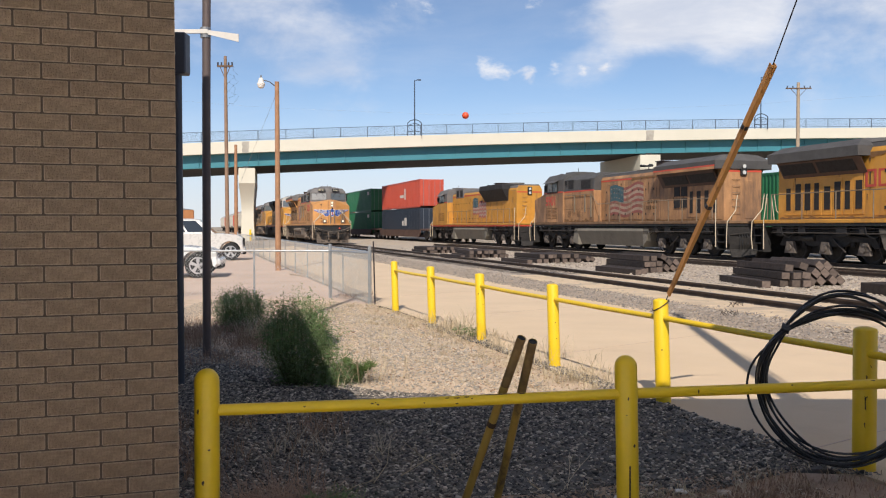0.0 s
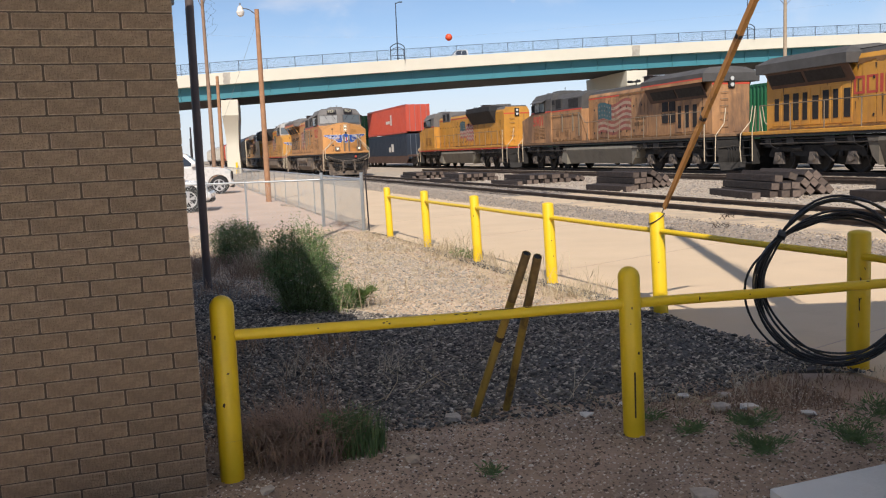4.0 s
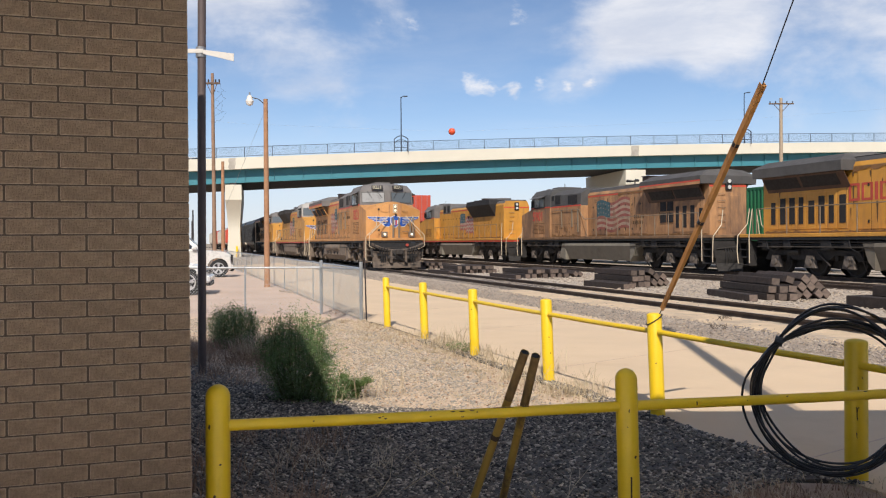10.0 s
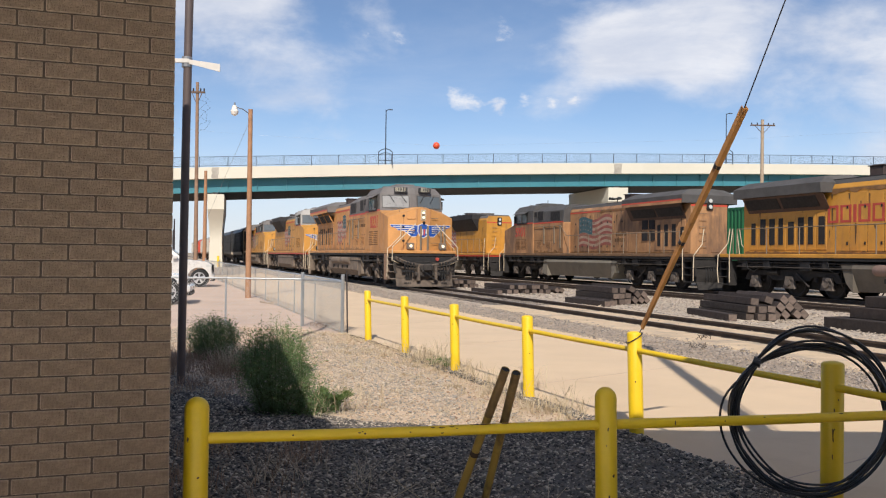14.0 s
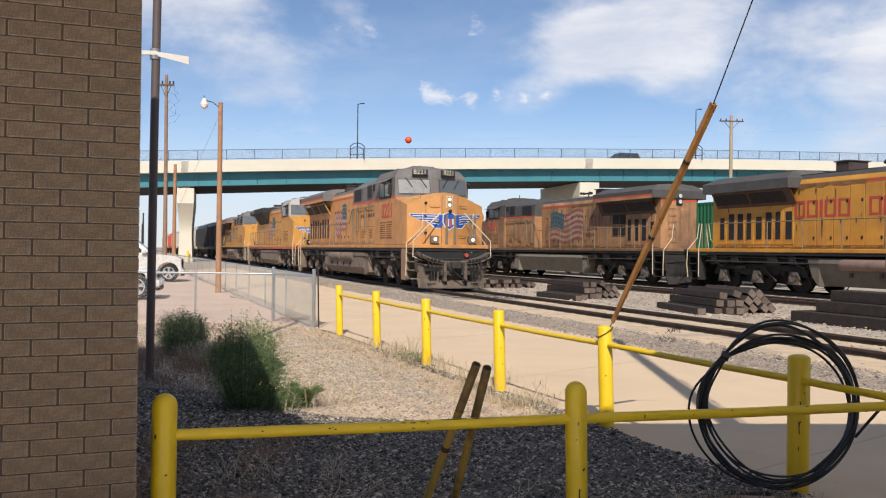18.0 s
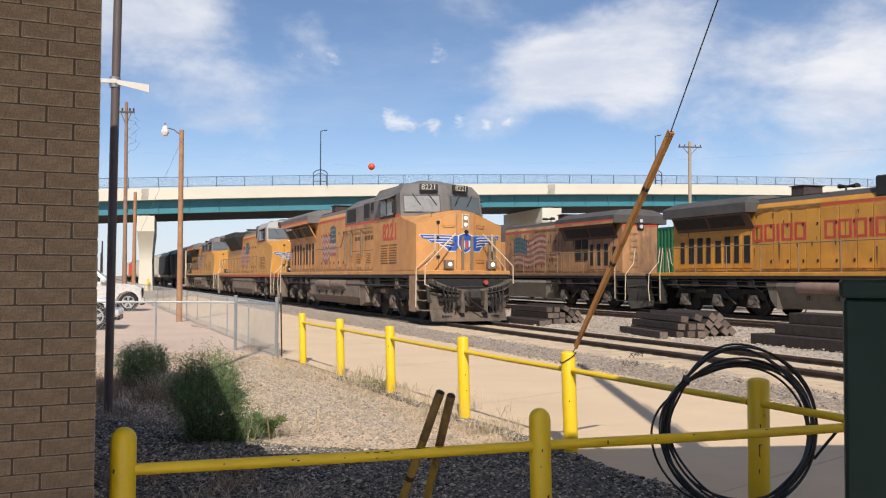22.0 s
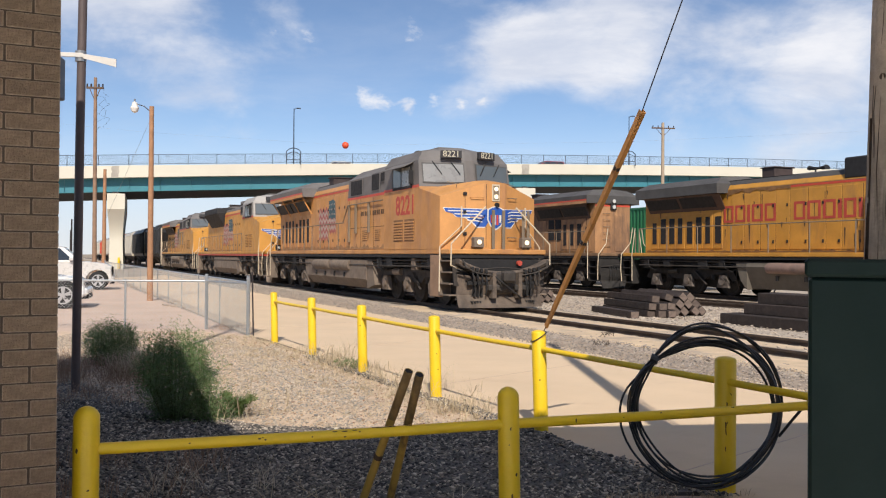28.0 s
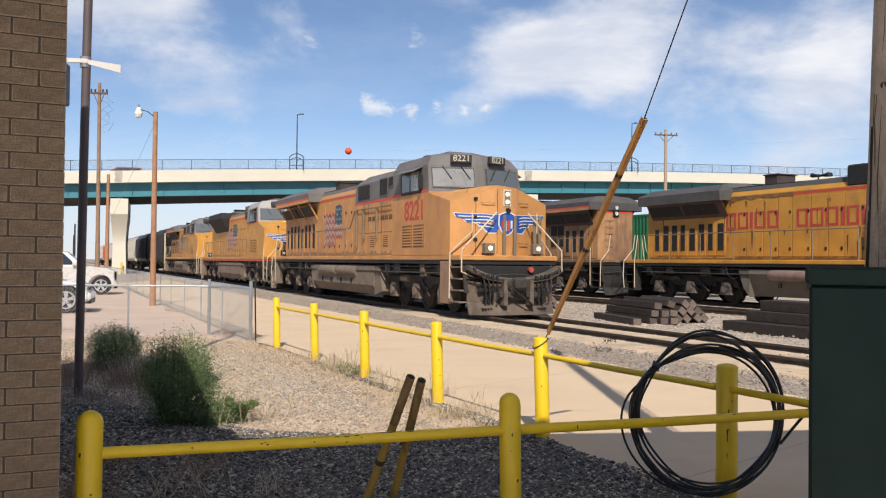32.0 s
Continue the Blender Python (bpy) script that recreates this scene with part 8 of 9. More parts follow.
def scatter(name, poly, count, size, material, label, z=0.0, seed=1, dense=None):
    r_ = random.Random(seed)
    xs, ys = [p[0] for p in poly], [p[1] for p in poly]
    V, Fc, n = [], [], 0
    made = 0
    while made < count:
        p = (r_.uniform(min(xs), max(xs)), r_.uniform(min(ys), max(ys)))
        if not inside(p, poly):
            continue
        made += 1
        if dense and r_.random() > dense(*p):
            continue
        vs, fs = STONES[r_.randrange(6)]
        s = r_.uniform(*size) * (1.8 if r_.random() < 0.04 else 1)
        a = r_.uniform(0, 6.28)
        ca, sa = math.cos(a), math.sin(a)
        q = np.empty_like(vs)
        q[:, 0] = (vs[:, 0] * ca - vs[:, 1] * sa) * s * 1.2 + p[0]
        q[:, 1] = (vs[:, 0] * sa + vs[:, 1] * ca) * s + p[1]
        q[:, 2] = vs[:, 2] * s * r_.uniform(0.7, 1.25) + (q[:, 0] - p[0]) * r_.uniform(-0.5, 0.5) + z + s * r_.uniform(0.0, 0.7)
        V.extend(map(tuple, q))
        Fc.extend([tuple(i + n for i in f) for f in fs])
        n += len(vs)
    me = bpy.data.meshes.new(name)
    me.from_pydata(V, [], Fc)
    me.materials.append(material)
    ob = new(name, me)
    return tagged(ob, label, "gravel", kind="stuff")


def island_mat(name, cols, rough=0.9):
    """Stones whose tone changes from piece to piece."""
    m = mat(name, cols[0], rough, var=0.2, scale=20, fine=120, bump=0.3)
    t = m.node_tree
    b = t.nodes["Principled BSDF"]
    geo = t.nodes.new("ShaderNodeNewGeometry")
    r_ = t.nodes.new("ShaderNodeValToRGB")
    r_.color_ramp.interpolation = "CONSTANT"
    els = r_.color_ramp.elements
    while len(els) < len(cols):
        els.new(0.5)
    for k, c in enumerate(cols):
        els[k].position, els[k].color = k / len(cols), (*c, 1)
    link(t, geo.outputs["Random Per Island"], r_.inputs[0])
    link(t, r_.outputs[0], b.inputs["Base Color"])
    return m


# stone tones carry the light: GREYS for the shaded bed, SUNNY for the lit
GREYS = island_mat("shade_toned_grey_stones", [(0.060, 0.055, 0.050), (0.245, 0.219, 0.193), (0.32, 0.27, 0.22), (0.115, 0.105, 0.095), (0.56, 0.49, 0.405), (0.21, 0.178, 0.15), (0.078, 0.071, 0.064), (0.165, 0.147, 0.128)])
TANS = island_mat("mixed_tan_stones", [(0.42, 0.355, 0.285), (0.30, 0.255, 0.215), (0.48, 0.41, 0.335), (0.36, 0.305, 0.25), (0.26, 0.225, 0.195), (0.44, 0.36, 0.275)])
PEBS = island_mat("mixed_dirt_pebbles", [(0.44, 0.33, 0.25), (0.16, 0.115, 0.085), (0.66, 0.56, 0.46), (0.27, 0.195, 0.145), (0.76, 0.68, 0.58), (0.11, 0.085, 0.066), (0.36, 0.27, 0.205), (0.50, 0.39, 0.30), (0.40, 0.30, 0.23)])
bed_near = [(-1.6, 5.2), (-0.6, 5.15), (0.6, 5.35), (1.5, 5.6), (2.45, 6.2), (1.82, 8.1), (1.68, 8.5), (0.5, 8.35), (-0.6, 8.6), (-1.9, 9.9), (-3.4, 10.4), (-2.7, 5.3)]
bed_far = [(-3.4, 10.4), (-1.9, 9.9), (-0.6, 8.6), (0.5, 8.35), (1.68, 8.5), (1.13, 10.0), (0.40, 12.1), (-0.32, 14.08), (-1.05, 16.1), (-1.5, 17.2), (-2.6, 18.4), (-5, 18.4), (-5, 11)]


def patchy(x, y):
    if x < -1.3 and y < 11.5:
        return 0.95
    # the tan margin along the walkway keeps little gravel
    rim = (1.9 - (y - 8.1) * 0.365) - x
    if y > 8.3 and rim < 0.55 + 0.35 * noise.noise(Vector((x, y * 0.7, 1.0))):
        return 0.12
    return 1.0 if noise.noise(Vector((x * 0.45, y * 0.35, 3.3))) < 0.22 else (0.5 if y < 8.5 else 0.25)


scatter("gravel_near", bed_near, 66000, (0.0042, 0.0135), GREYS, "loose blue-grey crushed gravel, toned darker for the shade", 0.004, 2, patchy)
SUNNY = island_mat("sun_toned_grey_tan_stones", [(0.46, 0.385, 0.30), (0.32, 0.29, 0.25), (0.54, 0.445, 0.345), (0.26, 0.24, 0.21), (0.42, 0.35, 0.27), (0.36, 0.32, 0.27), (0.50, 0.40, 0.295)])
scatter("gravel_far", bed_far, 34000, (0.005, 0.0135), SUNNY, "loose grey gravel among dry grass, toned lighter for the sun", 0.004, 3, patchy)
scatter("gravel_patch", [(-0.9, 9.6), (0.3, 9.3), (0.55, 10.6), (-0.3, 13.4), (-1.0, 15.6), (-1.6, 14.2), (-1.1, 11.6)], 5000, (0.006, 0.015), SUNNY, "patch of blue-grey gravel among the dry grass", 0.005, 13, lambda x, y: 0.9 if noise.noise(Vector((x * 0.9, y * 0.7, 6.0))) < 0.15 else 0.15)
rsp = random.Random(12)
edge_ = [(2.62, 5.95), (2.2, 7.05), (1.9, 7.95), (1.5, 9.05), (1.15, 9.95), (0.45, 11.95), (-0.28, 13.95)]
for k, ((xa, ya), (xb, yb)) in enumerate(zip(edge_, edge_[1:])):
    wob = lambda: rsp.uniform(0.02, 0.2)
    poly_ = [(xa - 0.12, ya), (xa + wob(), ya), ((xa + xb) / 2 + wob(), (ya + yb) / 2), (xb + wob() * 0.6, yb), (xb - 0.12, yb)]
    scatter("gravel_spill", poly_, 700, (0.006, 0.015), GREYS, "loose gravel spilling over the walkway edge", 0.012, 200 + k)
LITTER = island_mat("brown_dry_litter", [(0.42, 0.30, 0.19), (0.30, 0.19, 0.115), (0.52, 0.40, 0.27), (0.24, 0.145, 0.09), (0.60, 0.50, 0.38)])
scatter("dry_litter", [(-3.4, 11.5), (-1.7, 9.6), (-0.4, 8.5), (1.6, 8.5), (1.13, 10.0), (0.40, 12.1), (-0.32, 14.08), (-1.05, 16.1), (-1.5, 17.2), (-2.6, 18.4), (-5, 18.4)], 9000, (0.005, 0.013), LITTER, "brown dry leaf litter on the dirt", 0.0, 8)
scatter("pebbles", [(-1.9, 3.4), (2.2, 3.4), (2.3, 5.75), (0.6, 5.5), (-1.9, 5.5)], 30000, (0.0025, 0.0075), PEBS, "small pebbles in the trodden dirt", -0.004, 4)
bl = [line_at(*T1, s, o) for s, o in ((-21, -3.5), (-9, -3.4), (4, -3.6), (26, -3.6), (26, -1.35), (-21, -1.35))]
BROWNS = island_mat("mixed_brown_grey_stones", [(0.36, 0.30, 0.25), (0.25, 0.215, 0.185), (0.43, 0.37, 0.305), (0.31, 0.26, 0.215), (0.20, 0.175, 0.155), (0.40, 0.32, 0.24)])
scatter("ballast_stones_edge", bl, 26000, (0.007, 0.019), BROWNS, "coarse grey-brown ballast stones", 0.015, 5)
bl = [line_at(*T1, s, o) for s, o in ((-18, -0.7), (20, -0.7), (20, 0.7), (-18, 0.7))]
scatter("ballast_stones_between", bl, 2200, (0.010, 0.022), TANS, "coarse ballast stones between the rails", 0.02, 6)
bl = [line_at(*T1, s, o) for s, o in ((-16, 1.75), (30, 1.75), (30, 8.6), (-16, 8.6))]
scatter("ballast_stones_yard", bl, 20000, (0.012, 0.034), TANS, "coarse pale stones between the tracks", 0.012, 7)


def blade_tuft(name, x, y, count, h, spread, material, label, category, seed, lean=0.5, w=0.004, z=0.0):
    r_ = random.Random(seed)
    V, Fc = [], []
    for k in range(count):
        a, rad_ = r_.uniform(0, 6.28), spread * math.sqrt(r_.random())
        bx_, by_ = rad_ * math.cos(a), rad_ * math.sin(a)
        hh = h * r_.uniform(0.4, 1.0)
        la = r_.uniform(0, 6.28)
        ll = hh * lean * r_.uniform(0.1, 1.0)
        p0 = Vector((bx_, by_, 0))
        p1 = p0 + Vector((math.cos(la) * ll * 0.35, math.sin(la) * ll * 0.35, hh * 0.6))
        p2 = p0 + Vector((math.cos(la) * ll, math.sin(la) * ll, hh))
        s = Vector((-math.sin(la), math.cos(la), 0)) * w
        n = len(V)
        V += [tuple(p0 - s), tuple(p0 + s), tuple(p1 + s * 0.8), tuple(p1 - s * 0.8), tuple(p2)]
        Fc += [(n, n + 1, n + 2, n + 3), (n + 3, n + 2, n + 4)]
    me = bpy.data.meshes.new(name)
    me.from_pydata(V, [], Fc)
    me.materials.append(material)
    ob = new(name, me)
    ob.location = (x, y, z)
    return tagged(ob, label, category)


rg = random.Random(21)


def dry_field(name, pts, label, seed, h=(0.06, 0.2), n=26, material=None):
    """Many thin dry blades at given clump centres, one object."""
    r_ = random.Random(seed)
    V, Fc = [], []
    for x, y, s in pts:
        for k in range(n):
            a, rad_ = r_.uniform(0, 6.28), s * math.sqrt(r_.random())
            p0 = Vector((x + rad_ * math.cos(a), y + rad_ * math.sin(a), 0))
            hh = r_.uniform(*h)
            la = r_.uniform(0, 6.28)
            ll = hh * r_.uniform(0.3, 1.6)
            p1 = p0 + Vector((math.cos(la) * ll * 0.4, math.sin(la) * ll * 0.4, hh * 0.7))
            p2 = p0 + Vector((math.cos(la) * ll, math.sin(la) * ll, hh * r_.uniform(0.7, 1.0)))
            sd = Vector((-math.sin(la), math.cos(la), 0)) * 0.0022
            i = len(V)
            V += [tuple(p0 - sd), tuple(p0 + sd), tuple(p1 + sd), tuple(p1 - sd), tuple(p2)]
            Fc += [(i, i + 1, i + 2, i + 3), (i + 3, i + 2, i + 4)]
    me = bpy.data.meshes.new(name)
    me.from_pydata(V, [], Fc)
    me.materials.append(material or M["drygrass"])
    return tagged(new(name, me), label, "grass", kind="stuff")


pts = []
for k in range(420):
    y = rg.uniform(8.3, 17.5)
    edge = 1.9 - (y - 8.1) * 0.36
    x = edge - abs(rg.gauss(0, 0.55)) if k % 2 else rg.uniform(-3.2, edge)
    if noise.noise(Vector((x * 0.5, y * 0.4, 9.1))) > -0.15:
        pts.append((x, y, rg.uniform(0.05, 0.22)))
dry_field("dry_grass", pts, "dry straw-coloured grass among the gravel", 31, (0.015, 0.07), 26)
pts = [(rg.uniform(-2.4, -0.75), rg.uniform(4.75, 7.5), rg.uniform(0.08, 0.25)) for _ in range(70)] + [(rg.uniform(-4.5, -2.0), rg.uniform(9.5, 14.5), rg.uniform(0.1, 0.3)) for _ in range(120)]
M["redgrass"] = mat("dead_brown_weed", (0.34, 0.225, 0.155), 0.9, var=0.3, bump=0)
dry_field("dead_weeds", pts, "brown dead weeds by the wall", 32, (0.05, 0.2), 20, M["redgrass"])
pts = [(1.35 + rg.gauss(0, 0.35), 5.45 + rg.gauss(0, 0.12), 0.15) for _ in range(30)] + [(2.3 + rg.gauss(0, 0.25), 5.9 + rg.gauss(0, 0.08), 0.12) for _ in range(26)] + [(rg.uniform(-0.6, 0.3), 6.4 + rg.gauss(0, 0.5), 0.1) for _ in range(10)]
stalks = [(0.1 + rg.gauss(0, 0.25), 12.9 + rg.gauss(0, 0.5), 0.12) for _ in range(16)] + [(1.0 + rg.gauss(0, 0.2), 10.2 + rg.gauss(0, 0.4), 0.12) for _ in range(12)] + [(-0.75 + rg.gauss(0, 0.25), 9.1 + rg.gauss(0, 0.3), 0.15) for _ in range(10)] + [(-2.2 + rg.gauss(0, 0.2), 12.6 + rg.gauss(0, 0.3), 0.15) for _ in range(16)]
dry_field("tall_dry_stalks", stalks, "tall pale dry stalks along the walkway edge", 34, (0.15, 0.42), 12)
dry_field("dry_stalks", pts[::2], "pale dry stalks at the foot of the coil", 33, (0.015, 0.075), 10)
def weed(x, y, r, h, n, seed, material, label):
    """A low weed: many small pointed leaves in a loose uneven mound."""
    r_ = random.Random(seed)
    V, Fc = [], []
    arms = [(r_.uniform(0, 6.28), r_.uniform(0.5, 1.0), r_.uniform(0.4, 1.0)) for _ in range(14)]
    for k in range(n):
        a, ra, ha = arms[k % 14]
        t_ = r_.random()
        c = Vector((math.cos(a) * r * ra * t_, math.sin(a) * r * ra * t_, h * ha * t_ ** 0.7 * (1.15 - 0.35 * t_)))
        c += Vector((r_.gauss(0, 0.018), r_.gauss(0, 0.018), abs(r_.gauss(0, 0.012))))
        d = Vector((math.cos(a) + r_.gauss(0, 0.8), math.sin(a) + r_.gauss(0, 0.8), r_.uniform(0.1, 1.3))).normalized() * r_.uniform(0.02, 0.05)
        s = d.orthogonal().normalized() * r_.uniform(0.002, 0.0045)
        i = len(V)
        V += [tuple(c - s * 0.5), tuple(c + d * 0.4 - s), tuple(c + d), tuple(c + d * 0.4 + s)]
        Fc.append((i, i + 1, i + 2, i + 3))
    me = bpy.data.meshes.new("weed_foliage")
    me.from_pydata(V, [], Fc)
    root = thing("green_weed", label, "weed", pose(x, y, 0), group="low weeds")
    part("foliage", me, material, root)
    return root


for k, (x, y, r, h, n) in enumerate(((-0.50, 4.92, 0.16, 0.24, 900), (-0.66, 4.95, 0.14, 0.20, 500), (1.26, 4.98, 0.10, 0.05, 260), (1.62, 5.02, 0.15, 0.08, 420), (1.55, 4.66, 0.16, 0.07, 460), (2.0, 4.75, 0.20, 0.09, 620), (2.3, 5.1, 0.22, 0.10, 500), (1.12, 5.2, 0.08, 0.05, 160),
                                      (0.22, 4.5, 0.05, 0.05, 120), (0.35, 12.35, 0.16, 0.20, 420), (0.18, 12.55, 0.1, 0.16, 200), (-0.82, 9.05, 0.20, 0.27, 2200))):
    weed(x, y, r, h, n, 40 + k, M["leaf_pale"] if k > 8 else M["leaf"], "low green weed growing in the dirt" if k < 9 else "pale green weed among dry grass")
pts = [(rg.uniform(-4.0, -2.0), rg.uniform(11.35, 13.8), rg.uniform(0.1, 0.3)) for _ in range(90)]
dry_field("brown_dead_weeds", pts, "brown dead weeds round the mast", 38, (0.06, 0.3), 26, M["redgrass"])
pts = [(-2.25 + rg.gauss(0, 0.16), 12.0 + rg.gauss(0, 0.2), 0.12) for _ in range(26)]
dry_field("pale_dead_weeds", pts, "pale dead weeds between the bushes", 39, (0.12, 0.42), 34)
pts = [(-2.0 + rg.gauss(0, 0.25), 19.2 + rg.gauss(0, 0.4), 0.14) for _ in range(22)]
dry_field("leaf_drift", pts, "drift of brown dry stalks by the fence corner", 41, (0.02, 0.12), 26, M["redgrass"])
pts = [(0.9 - 0.36 * k + rg.gauss(0, 0.12), 10.9 + k + rg.gauss(0, 0.3), 0.16) for k in (0, 0.5, 1.0, 1.6, 2.2, 2.8, 3.4) for _ in range(5)] + [(1.45 + rg.gauss(0, 0.14), 9.1 + rg.gauss(0, 0.3), 0.15) for _ in range(14)]
dry_field("edge_grass", pts, "straw-coloured dry grass along the walkway edge", 42, (0.05, 0.22), 22)
pts = [(-0.72 + rg.gauss(0, 0.12), 4.95 + rg.gauss(0, 0.1), 0.12) for _ in range(26)]
dry_field("dead_weed_mound", pts, "reddish-brown dead weeds beside the bollard", 36, (0.06, 0.28), 70, M["redgrass"])
blade_tuft("grass_tuft", -0.44, 4.93, 420, 0.24, 0.15, M["leaf"], "tuft of green grass by the bollard", "grass", 47, 0.6, 0.003)
pts = [(2.1 + rg.gauss(0, 0.22), 5.72 + rg.gauss(0, 0.1), 0.13) for _ in range(44)]
dry_field("coil_dead_grass", pts[::2], "grey-brown dead grass under the cable coil", 43, (0.01, 0.065), 26, M["redgrass"])
pts = [(1.75 + rg.gauss(0, 0.35), 5.45 + rg.gauss(0, 0.14), 0.14) for _ in range(40)]
dry_field("dead_weed_mat", pts, "brown flattened dead weeds at the gravel edge", 37, (0.008, 0.04), 40, M["redgrass"])


# dark strip laid in as the shadow of the walkway's edge
eg = [(-1.32, 17.0), (-0.92, 16.0), (-0.21, 14.05), (0.28, 12.7)]
for (xa, ya), (xb, yb) in zip(eg, eg[1:]):
    solid("pavement_edge", Geo().extrude([(xa - 0.03, ya), (xa + 0.012, ya), (xb + 0.012, yb), (xb - 0.03, yb)], "z", -0.02, 0.0155), M["chip"], "dark strip painted for the shadow of the walkway edge", "pavement", group="walkway joints", kind="structure")


def wire_scrap(x, y, size, seed):
    r_ = random.Random(seed)
    root = thing("wire_scrap", "tangled scrap of dark wire on the ballast", "scrap wire", pose(x, y, 0.03), group="wire scraps")
    for k in range(3):
        pts = [(size * (n / 7 - 0.5) + r_.uniform(-0.03, 0.03), r_.uniform(-0.09, 0.09), abs(0.09 * math.sin(n * 1.1 + k)) + r_.uniform(0, 0.03)) for n in range(8)]
        part("strand", Geo().tube(pts, 0.005, 5), M["rail"], root)


for k, (x, y, sz) in enumerate(((4.6, 14.85, 0.34), (5.25, 16.5, 0.25))):
    wire_scrap(x, y, sz, 120 + k)
root = thing("loose_board", "weathered grey board lying on the dirt lot", "board", pose(-4.72, 27.1, 0.02, 0, 0, -60))
part("board", Geo().box(-0.7, 0.7, -0.05, 0.05, -0.02, 0.03, 0.006), M["old_wood"], root)


def twig(x, y, size, seed):
    r_ = random.Random(seed)
    root = thing("twig", "pale dry forked twig lying on the gravel", "twig", pose(x, y, 0.015, 0, 0, r_.uniform(0, 360)), group="dry twigs")
    p = [Vector((0, 0, 0)), Vector((size * 0.5, r_.uniform(-0.03, 0.03), size * 0.25)), Vector((size, r_.uniform(-0.05, 0.05), size * r_.uniform(0.3, 0.7)))]
    part("stalk", Geo().tube(p, 0.0035, 5, r1=0.0015), M["drygrass"], root)
    for k in range(3):
        b = p[0].lerp(p[2], 0.25 + 0.2 * k)
        part("side_shoot", Geo().tube([b, b + Vector((size * 0.2, r_.choice((-1, 1)) * size * 0.25, size * 0.15))], 0.002, 4), M["drygrass"], root)


for k, (x, y, sz) in enumerate(((-0.35, 5.75, 0.30), (-0.2, 5.9, 0.25), (0.05, 6.0, 0.28), (-0.5, 5.6, 0.22), (0.72, 5.35, 0.2), (1.4, 5.4, 0.3), (1.5, 5.3, 0.26), (0.3, 6.2, 0.2), (0.62, 5.6, 0.14))):
    twig(x, y, sz, 90 + k)
for k, (x, y, sz) in enumerate(((1.42, 5.62, 0.05), (1.72, 5.35, 0.065), (1.98, 5.22, 0.05), (1.05, 5.5, 0.06), (0.80, 5.35, 0.045), (1.2, 5.95, 0.045))):
    vs, fs = stone_mesh(160 + k, 0.35)
    g = Geo().add([tuple(v * sz) for v in vs], fs)
    ob = solid("paper_scrap", g, M["white"], "crumpled pale scrap of paper on the dirt", "litter", "paper scraps", soft=False)
    ob.location = (x, y, sz * 0.2)
for k, (x, y, s) in enumerate(((0.06, 5.35, 0.06), (0.42, 5.42, 0.035), (-0.80, 4.42, 0.04), (-0.62, 4.2, 0.045), (1.55, 5.35, 0.06), (1.72, 5.28, 0.05), (1.1, 4.15, 0.07), (-0.15, 4.75, 0.05), (1.65, 5.6, 0.04))):
    vs, fs = stone_mesh(60 + k, 0.55)
    g = Geo().add([tuple(v * s) for v in vs], fs)
    ob = solid("stone", g, M["stone_pale"] if k % 2 == 0 else M["stonetan"], "pale stone lying on the dirt", "stone", "loose stones", soft=False)
    ob.location = (x, y, s * 0.3)


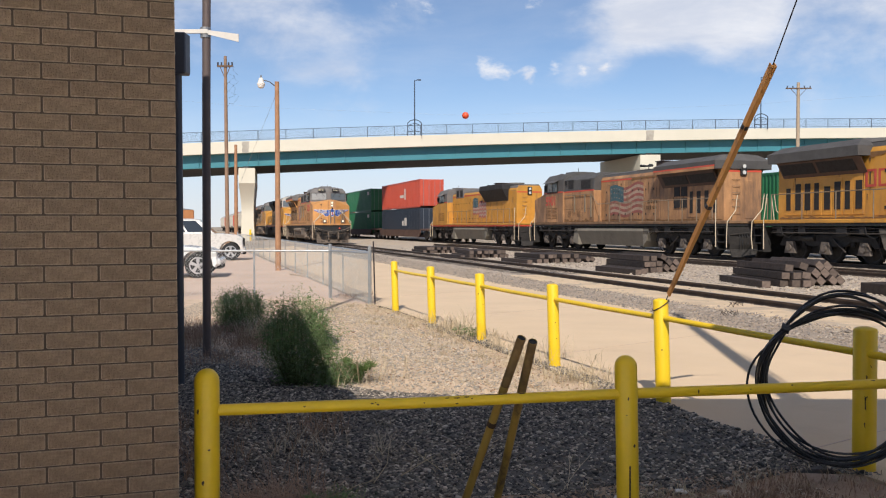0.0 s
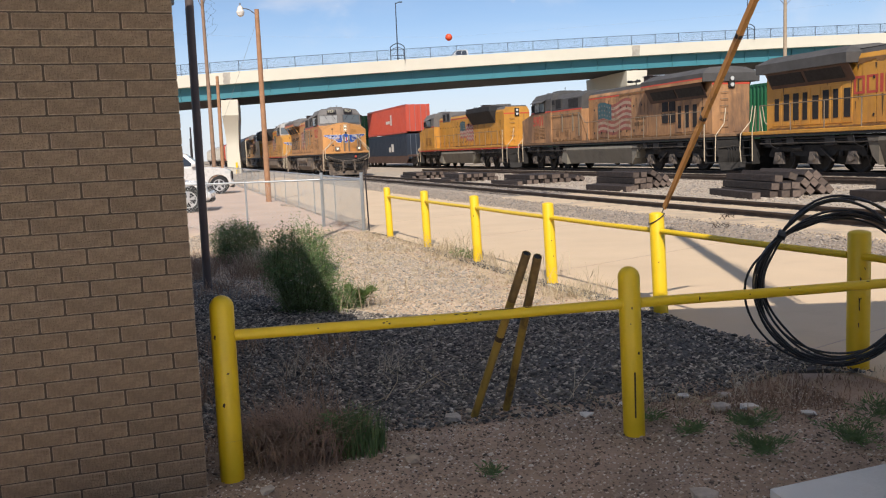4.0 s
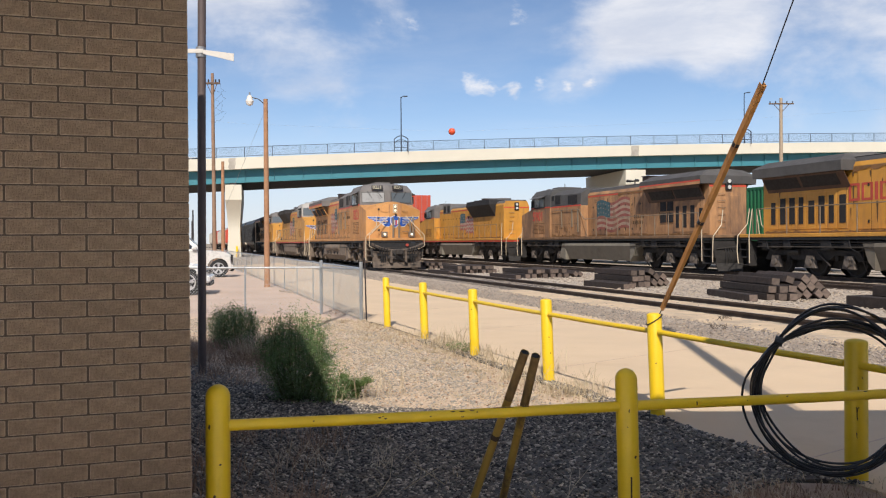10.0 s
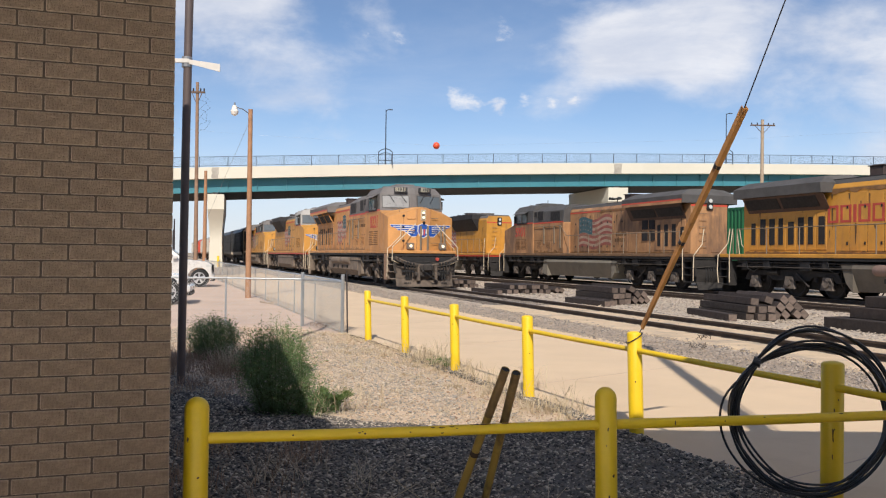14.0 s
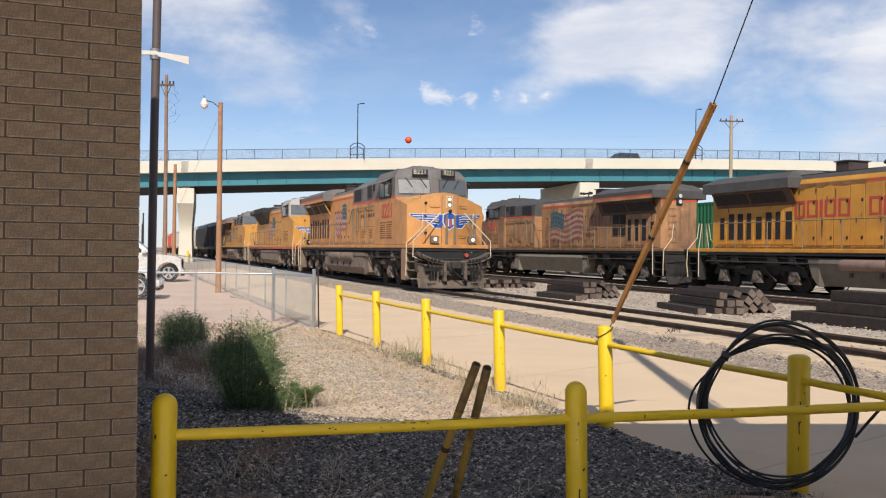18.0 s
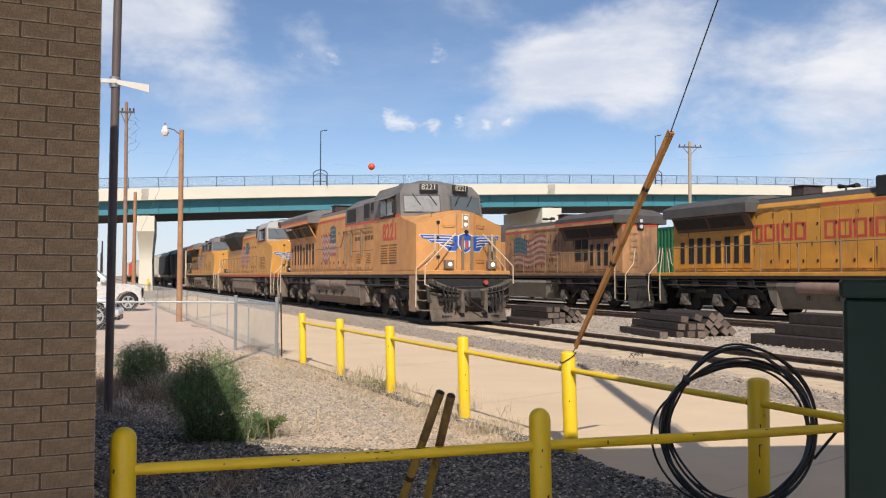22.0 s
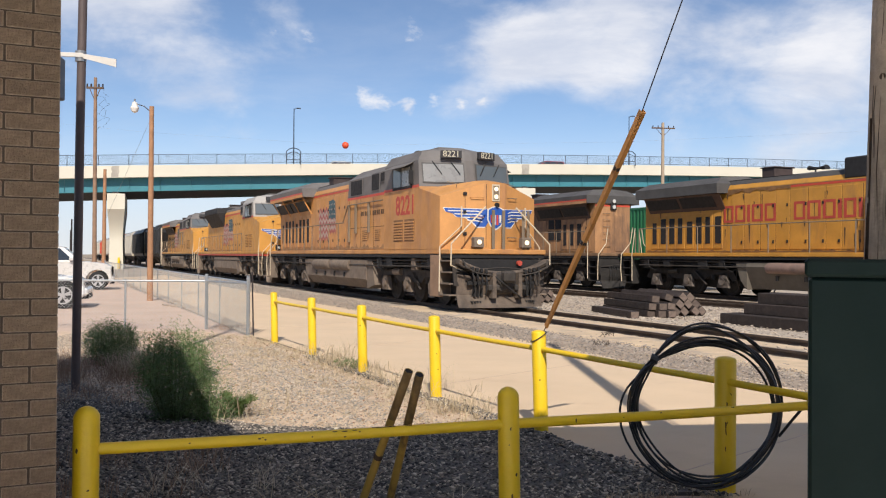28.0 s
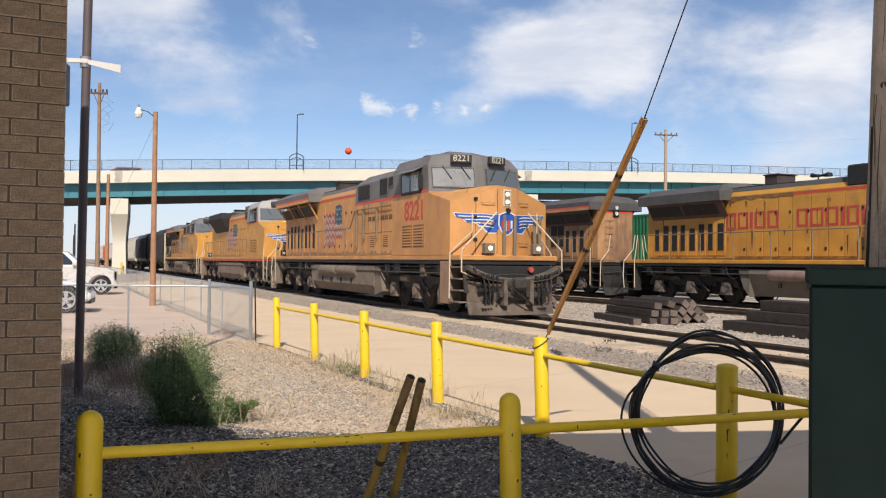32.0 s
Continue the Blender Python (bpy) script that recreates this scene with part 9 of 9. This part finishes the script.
def bush(x, y, h, w, seed, label, side=()):
    """A feathery weed: thin stems hung with very many narrow leaves, a rounded uneven plume."""
    r_ = random.Random(seed)
    root = thing("bush", label, "bush", pose(x, y, -0.02))
    SV = Geo()
    stems = []
    for k in range(104):
        a, q = r_.uniform(0, 6.28), math.sqrt(r_.random())
        hh = h * (1 - 0.22 * q ** 2) * r_.uniform(0.80, 1.0)
        p0 = Vector((q * w * 0.22 * math.cos(a), q * w * 0.22 * math.sin(a), 0))
        p2 = Vector((q * w * 0.52 * math.cos(a) + r_.uniform(-0.04, 0.04), q * w * 0.52 * math.sin(a), hh))
        stems.append((p0, p2, q * w * 0.40 * Vector((math.cos(a), math.sin(a), 0))))
    for k in range(26):
        a, q = r_.uniform(0, 6.28), r_.uniform(0.3, 1.0)
        lift = r_.uniform(0.45, 0.98)
        p2 = Vector((q * w * 0.80 * math.cos(a), q * w * 0.80 * math.sin(a), h * lift * (1.08 - 0.3 * q)))
        stems.append((Vector((q * w * 0.2 * math.cos(a), q * w * 0.2 * math.sin(a), h * 0.15)), p2, Vector((0, 0, 0))))
    for sx, sy_, sh in side:
        for k in range(16):
            p0 = Vector((sx + r_.uniform(-0.06, 0.06), sy_ + r_.uniform(-0.06, 0.06), 0))
            stems.append((p0, p0 + Vector((r_.uniform(-0.14, 0.14), r_.uniform(-0.12, 0.12), sh * r_.uniform(0.5, 1.0))), Vector((0, 0, 0))))
    V, Fc = [], []
    for p0, p2, bow in stems:
        mid = p0.lerp(p2, 0.45) + bow * 0.6 + Vector((r_.uniform(-0.03, 0.03), r_.uniform(-0.03, 0.03), 0))
        SV.tube([p0, mid, p2], 0.0025, 4, caps=False, r1=0.001)
        for j in range(int(r_.uniform(70, 170) * (p2 - p0).length / h)):
            t_ = r_.uniform(0.0, 1.0) ** 0.7
            c = p0.lerp(mid, t_ * 2) if t_ < 0.5 else mid.lerp(p2, t_ * 2 - 1)
            c = c + Vector((r_.gauss(0, 0.045), r_.gauss(0, 0.045), r_.gauss(0, 0.04)))
            d = Vector((r_.gauss(0, 1.0), r_.gauss(0, 1.0), r_.uniform(-0.3, 1.1))).normalized() * r_.uniform(0.022, 0.05)
            s = d.orthogonal().normalized() * r_.uniform(0.0026, 0.005)
            n = len(V)
            V += [tuple(c - s), tuple(c + s), tuple(c + d)]
            Fc += [(n, n + 1, n + 2)]
    part("stem", SV, M["stem"], root)
    me = bpy.data.meshes.new("foliage")
    me.from_pydata(V, [], Fc)
    part("foliage", me, M["leaf"], root, "feathery green foliage")
    return root


def twig_clump(x, y, n, h, seed):
    """Bare bleached stalks that fork once or twice."""
    r_ = random.Random(seed)
    root = thing("dry_twigs", "bleached bare weed stalks standing in the gravel", "twigs", pose(x, y, -0.01), group="dry twigs")
    for k in range(n):
        a, lean_ = r_.uniform(0, 6.28), r_.uniform(0.15, 0.9)
        hh = h * r_.uniform(0.55, 1.0)
        p0 = Vector((r_.gauss(0, 0.05), r_.gauss(0, 0.05), 0))
        p1 = p0 + Vector((math.cos(a) * lean_ * hh * 0.45, math.sin(a) * lean_ * hh * 0.45, hh * 0.5))
        p2 = p1 + Vector((math.cos(a + r_.uniform(-0.6, 0.6)) * lean_ * hh * 0.6, math.sin(a) * lean_ * hh * 0.5, hh * 0.5))
        g = Geo().tube([p0, p1, p2], 0.0026, 5, r1=0.0012)
        for f in (0.4, 0.8):
            b0 = p0.lerp(p1, f) if f < 0.5 else p1.lerp(p2, 0.3)
            g.tube([b0, b0 + Vector((r_.uniform(-0.06, 0.06), r_.uniform(-0.05, 0.05), hh * r_.uniform(0.15, 0.35)))], 0.0018, 4, r1=0.001)
        part("stalk", g, M["bleached"], root)


M["bleached"] = mat("bleached_dry_stalk", (0.62, 0.52, 0.40), 0.9, var=0.2, bump=0)
for k, (x, y, n, h) in enumerate(((-1.0, 6.40, 9, 0.26), (-0.84, 6.44, 6, 0.22), (-0.70, 6.47, 3, 0.25), (-0.38, 6.50, 13, 0.20), (1.76, 5.63, 8, 0.20), (0.78, 5.66, 2, 0.24), (2.0, 5.5, 5, 0.15))):
    twig_clump(x, y, n, h, 300 + k)
bush(-1.40, 9.0, 0.96, 0.56, 71, "feathery dark green weed bush in the gravel", ((0.48, -0.05, 0.26), (0.40, -0.1, 0.36), (0.30, -0.12, 0.50), (0.22, -0.12, 0.62)))
bush(-3.0, 13.1, 0.68, 0.62, 72, "lower feathery green weed bush by the mast")

lay_bricks()


# ---- movement ----
# metres along the running track of the lead's ditch lights
RUN = [(0, 42.21), (1, 39.12), (2, 36.34), (3, 33.46), (3.5, 32.02), (5.5, 26.56), (6, 25.32), (7, 23.16), (8, 21.2), (9, 19.24), (10, 17.03), (11, 14.87), (12, 12.75), (13, 10.8), (14, 8.89), (14.5, 8.02), (16.5, 4.51), (17, 3.74), (18, 2.15), (19, 0.75), (20, -0.45), (21, -1.55), (22, -2.55), (23, -3.48), (24, -4.3), (25, -5.0), (25.5, -5.32), (27.5, -6.25), (28, -6.4), (29, -6.65), (30, -6.8), (31, -6.88), (32, -6.9)]


def run_at(t):
    for (t0, a), (t1, b) in zip(RUN, RUN[1:]):
        if t <= t1:
            return a + (b - a) * (t - t0) / (t1 - t0)
    return RUN[-1][1]


def motions():
    for ob, back, wheels in TRAIN:
        walk(ob, [(t, on1(s + back)) for t, s in RUN])
        for w, x, r in wheels:
            rows = []
            for k in range(161):
                t = 0.2 * k
                turn = math.degrees((RUN[0][1] - run_at(t)) / r)
                rows.append((t, pose(x, 0, r, 0, turn, 0)))
            walk(w, rows)
    for ob, (t0, x0, v) in BRIDGE_CARS:
        rows = []
        for k in range(33):
            x = min(110.0, max(-72.0, x0 - v * (k - t0)))
            rows.append((k, pose(x, by(x) + 3.0, bz(x) - 0.95, 0, 0, 180 + math.degrees(math.atan(0.2)))))
        walk(ob, rows)


motions()
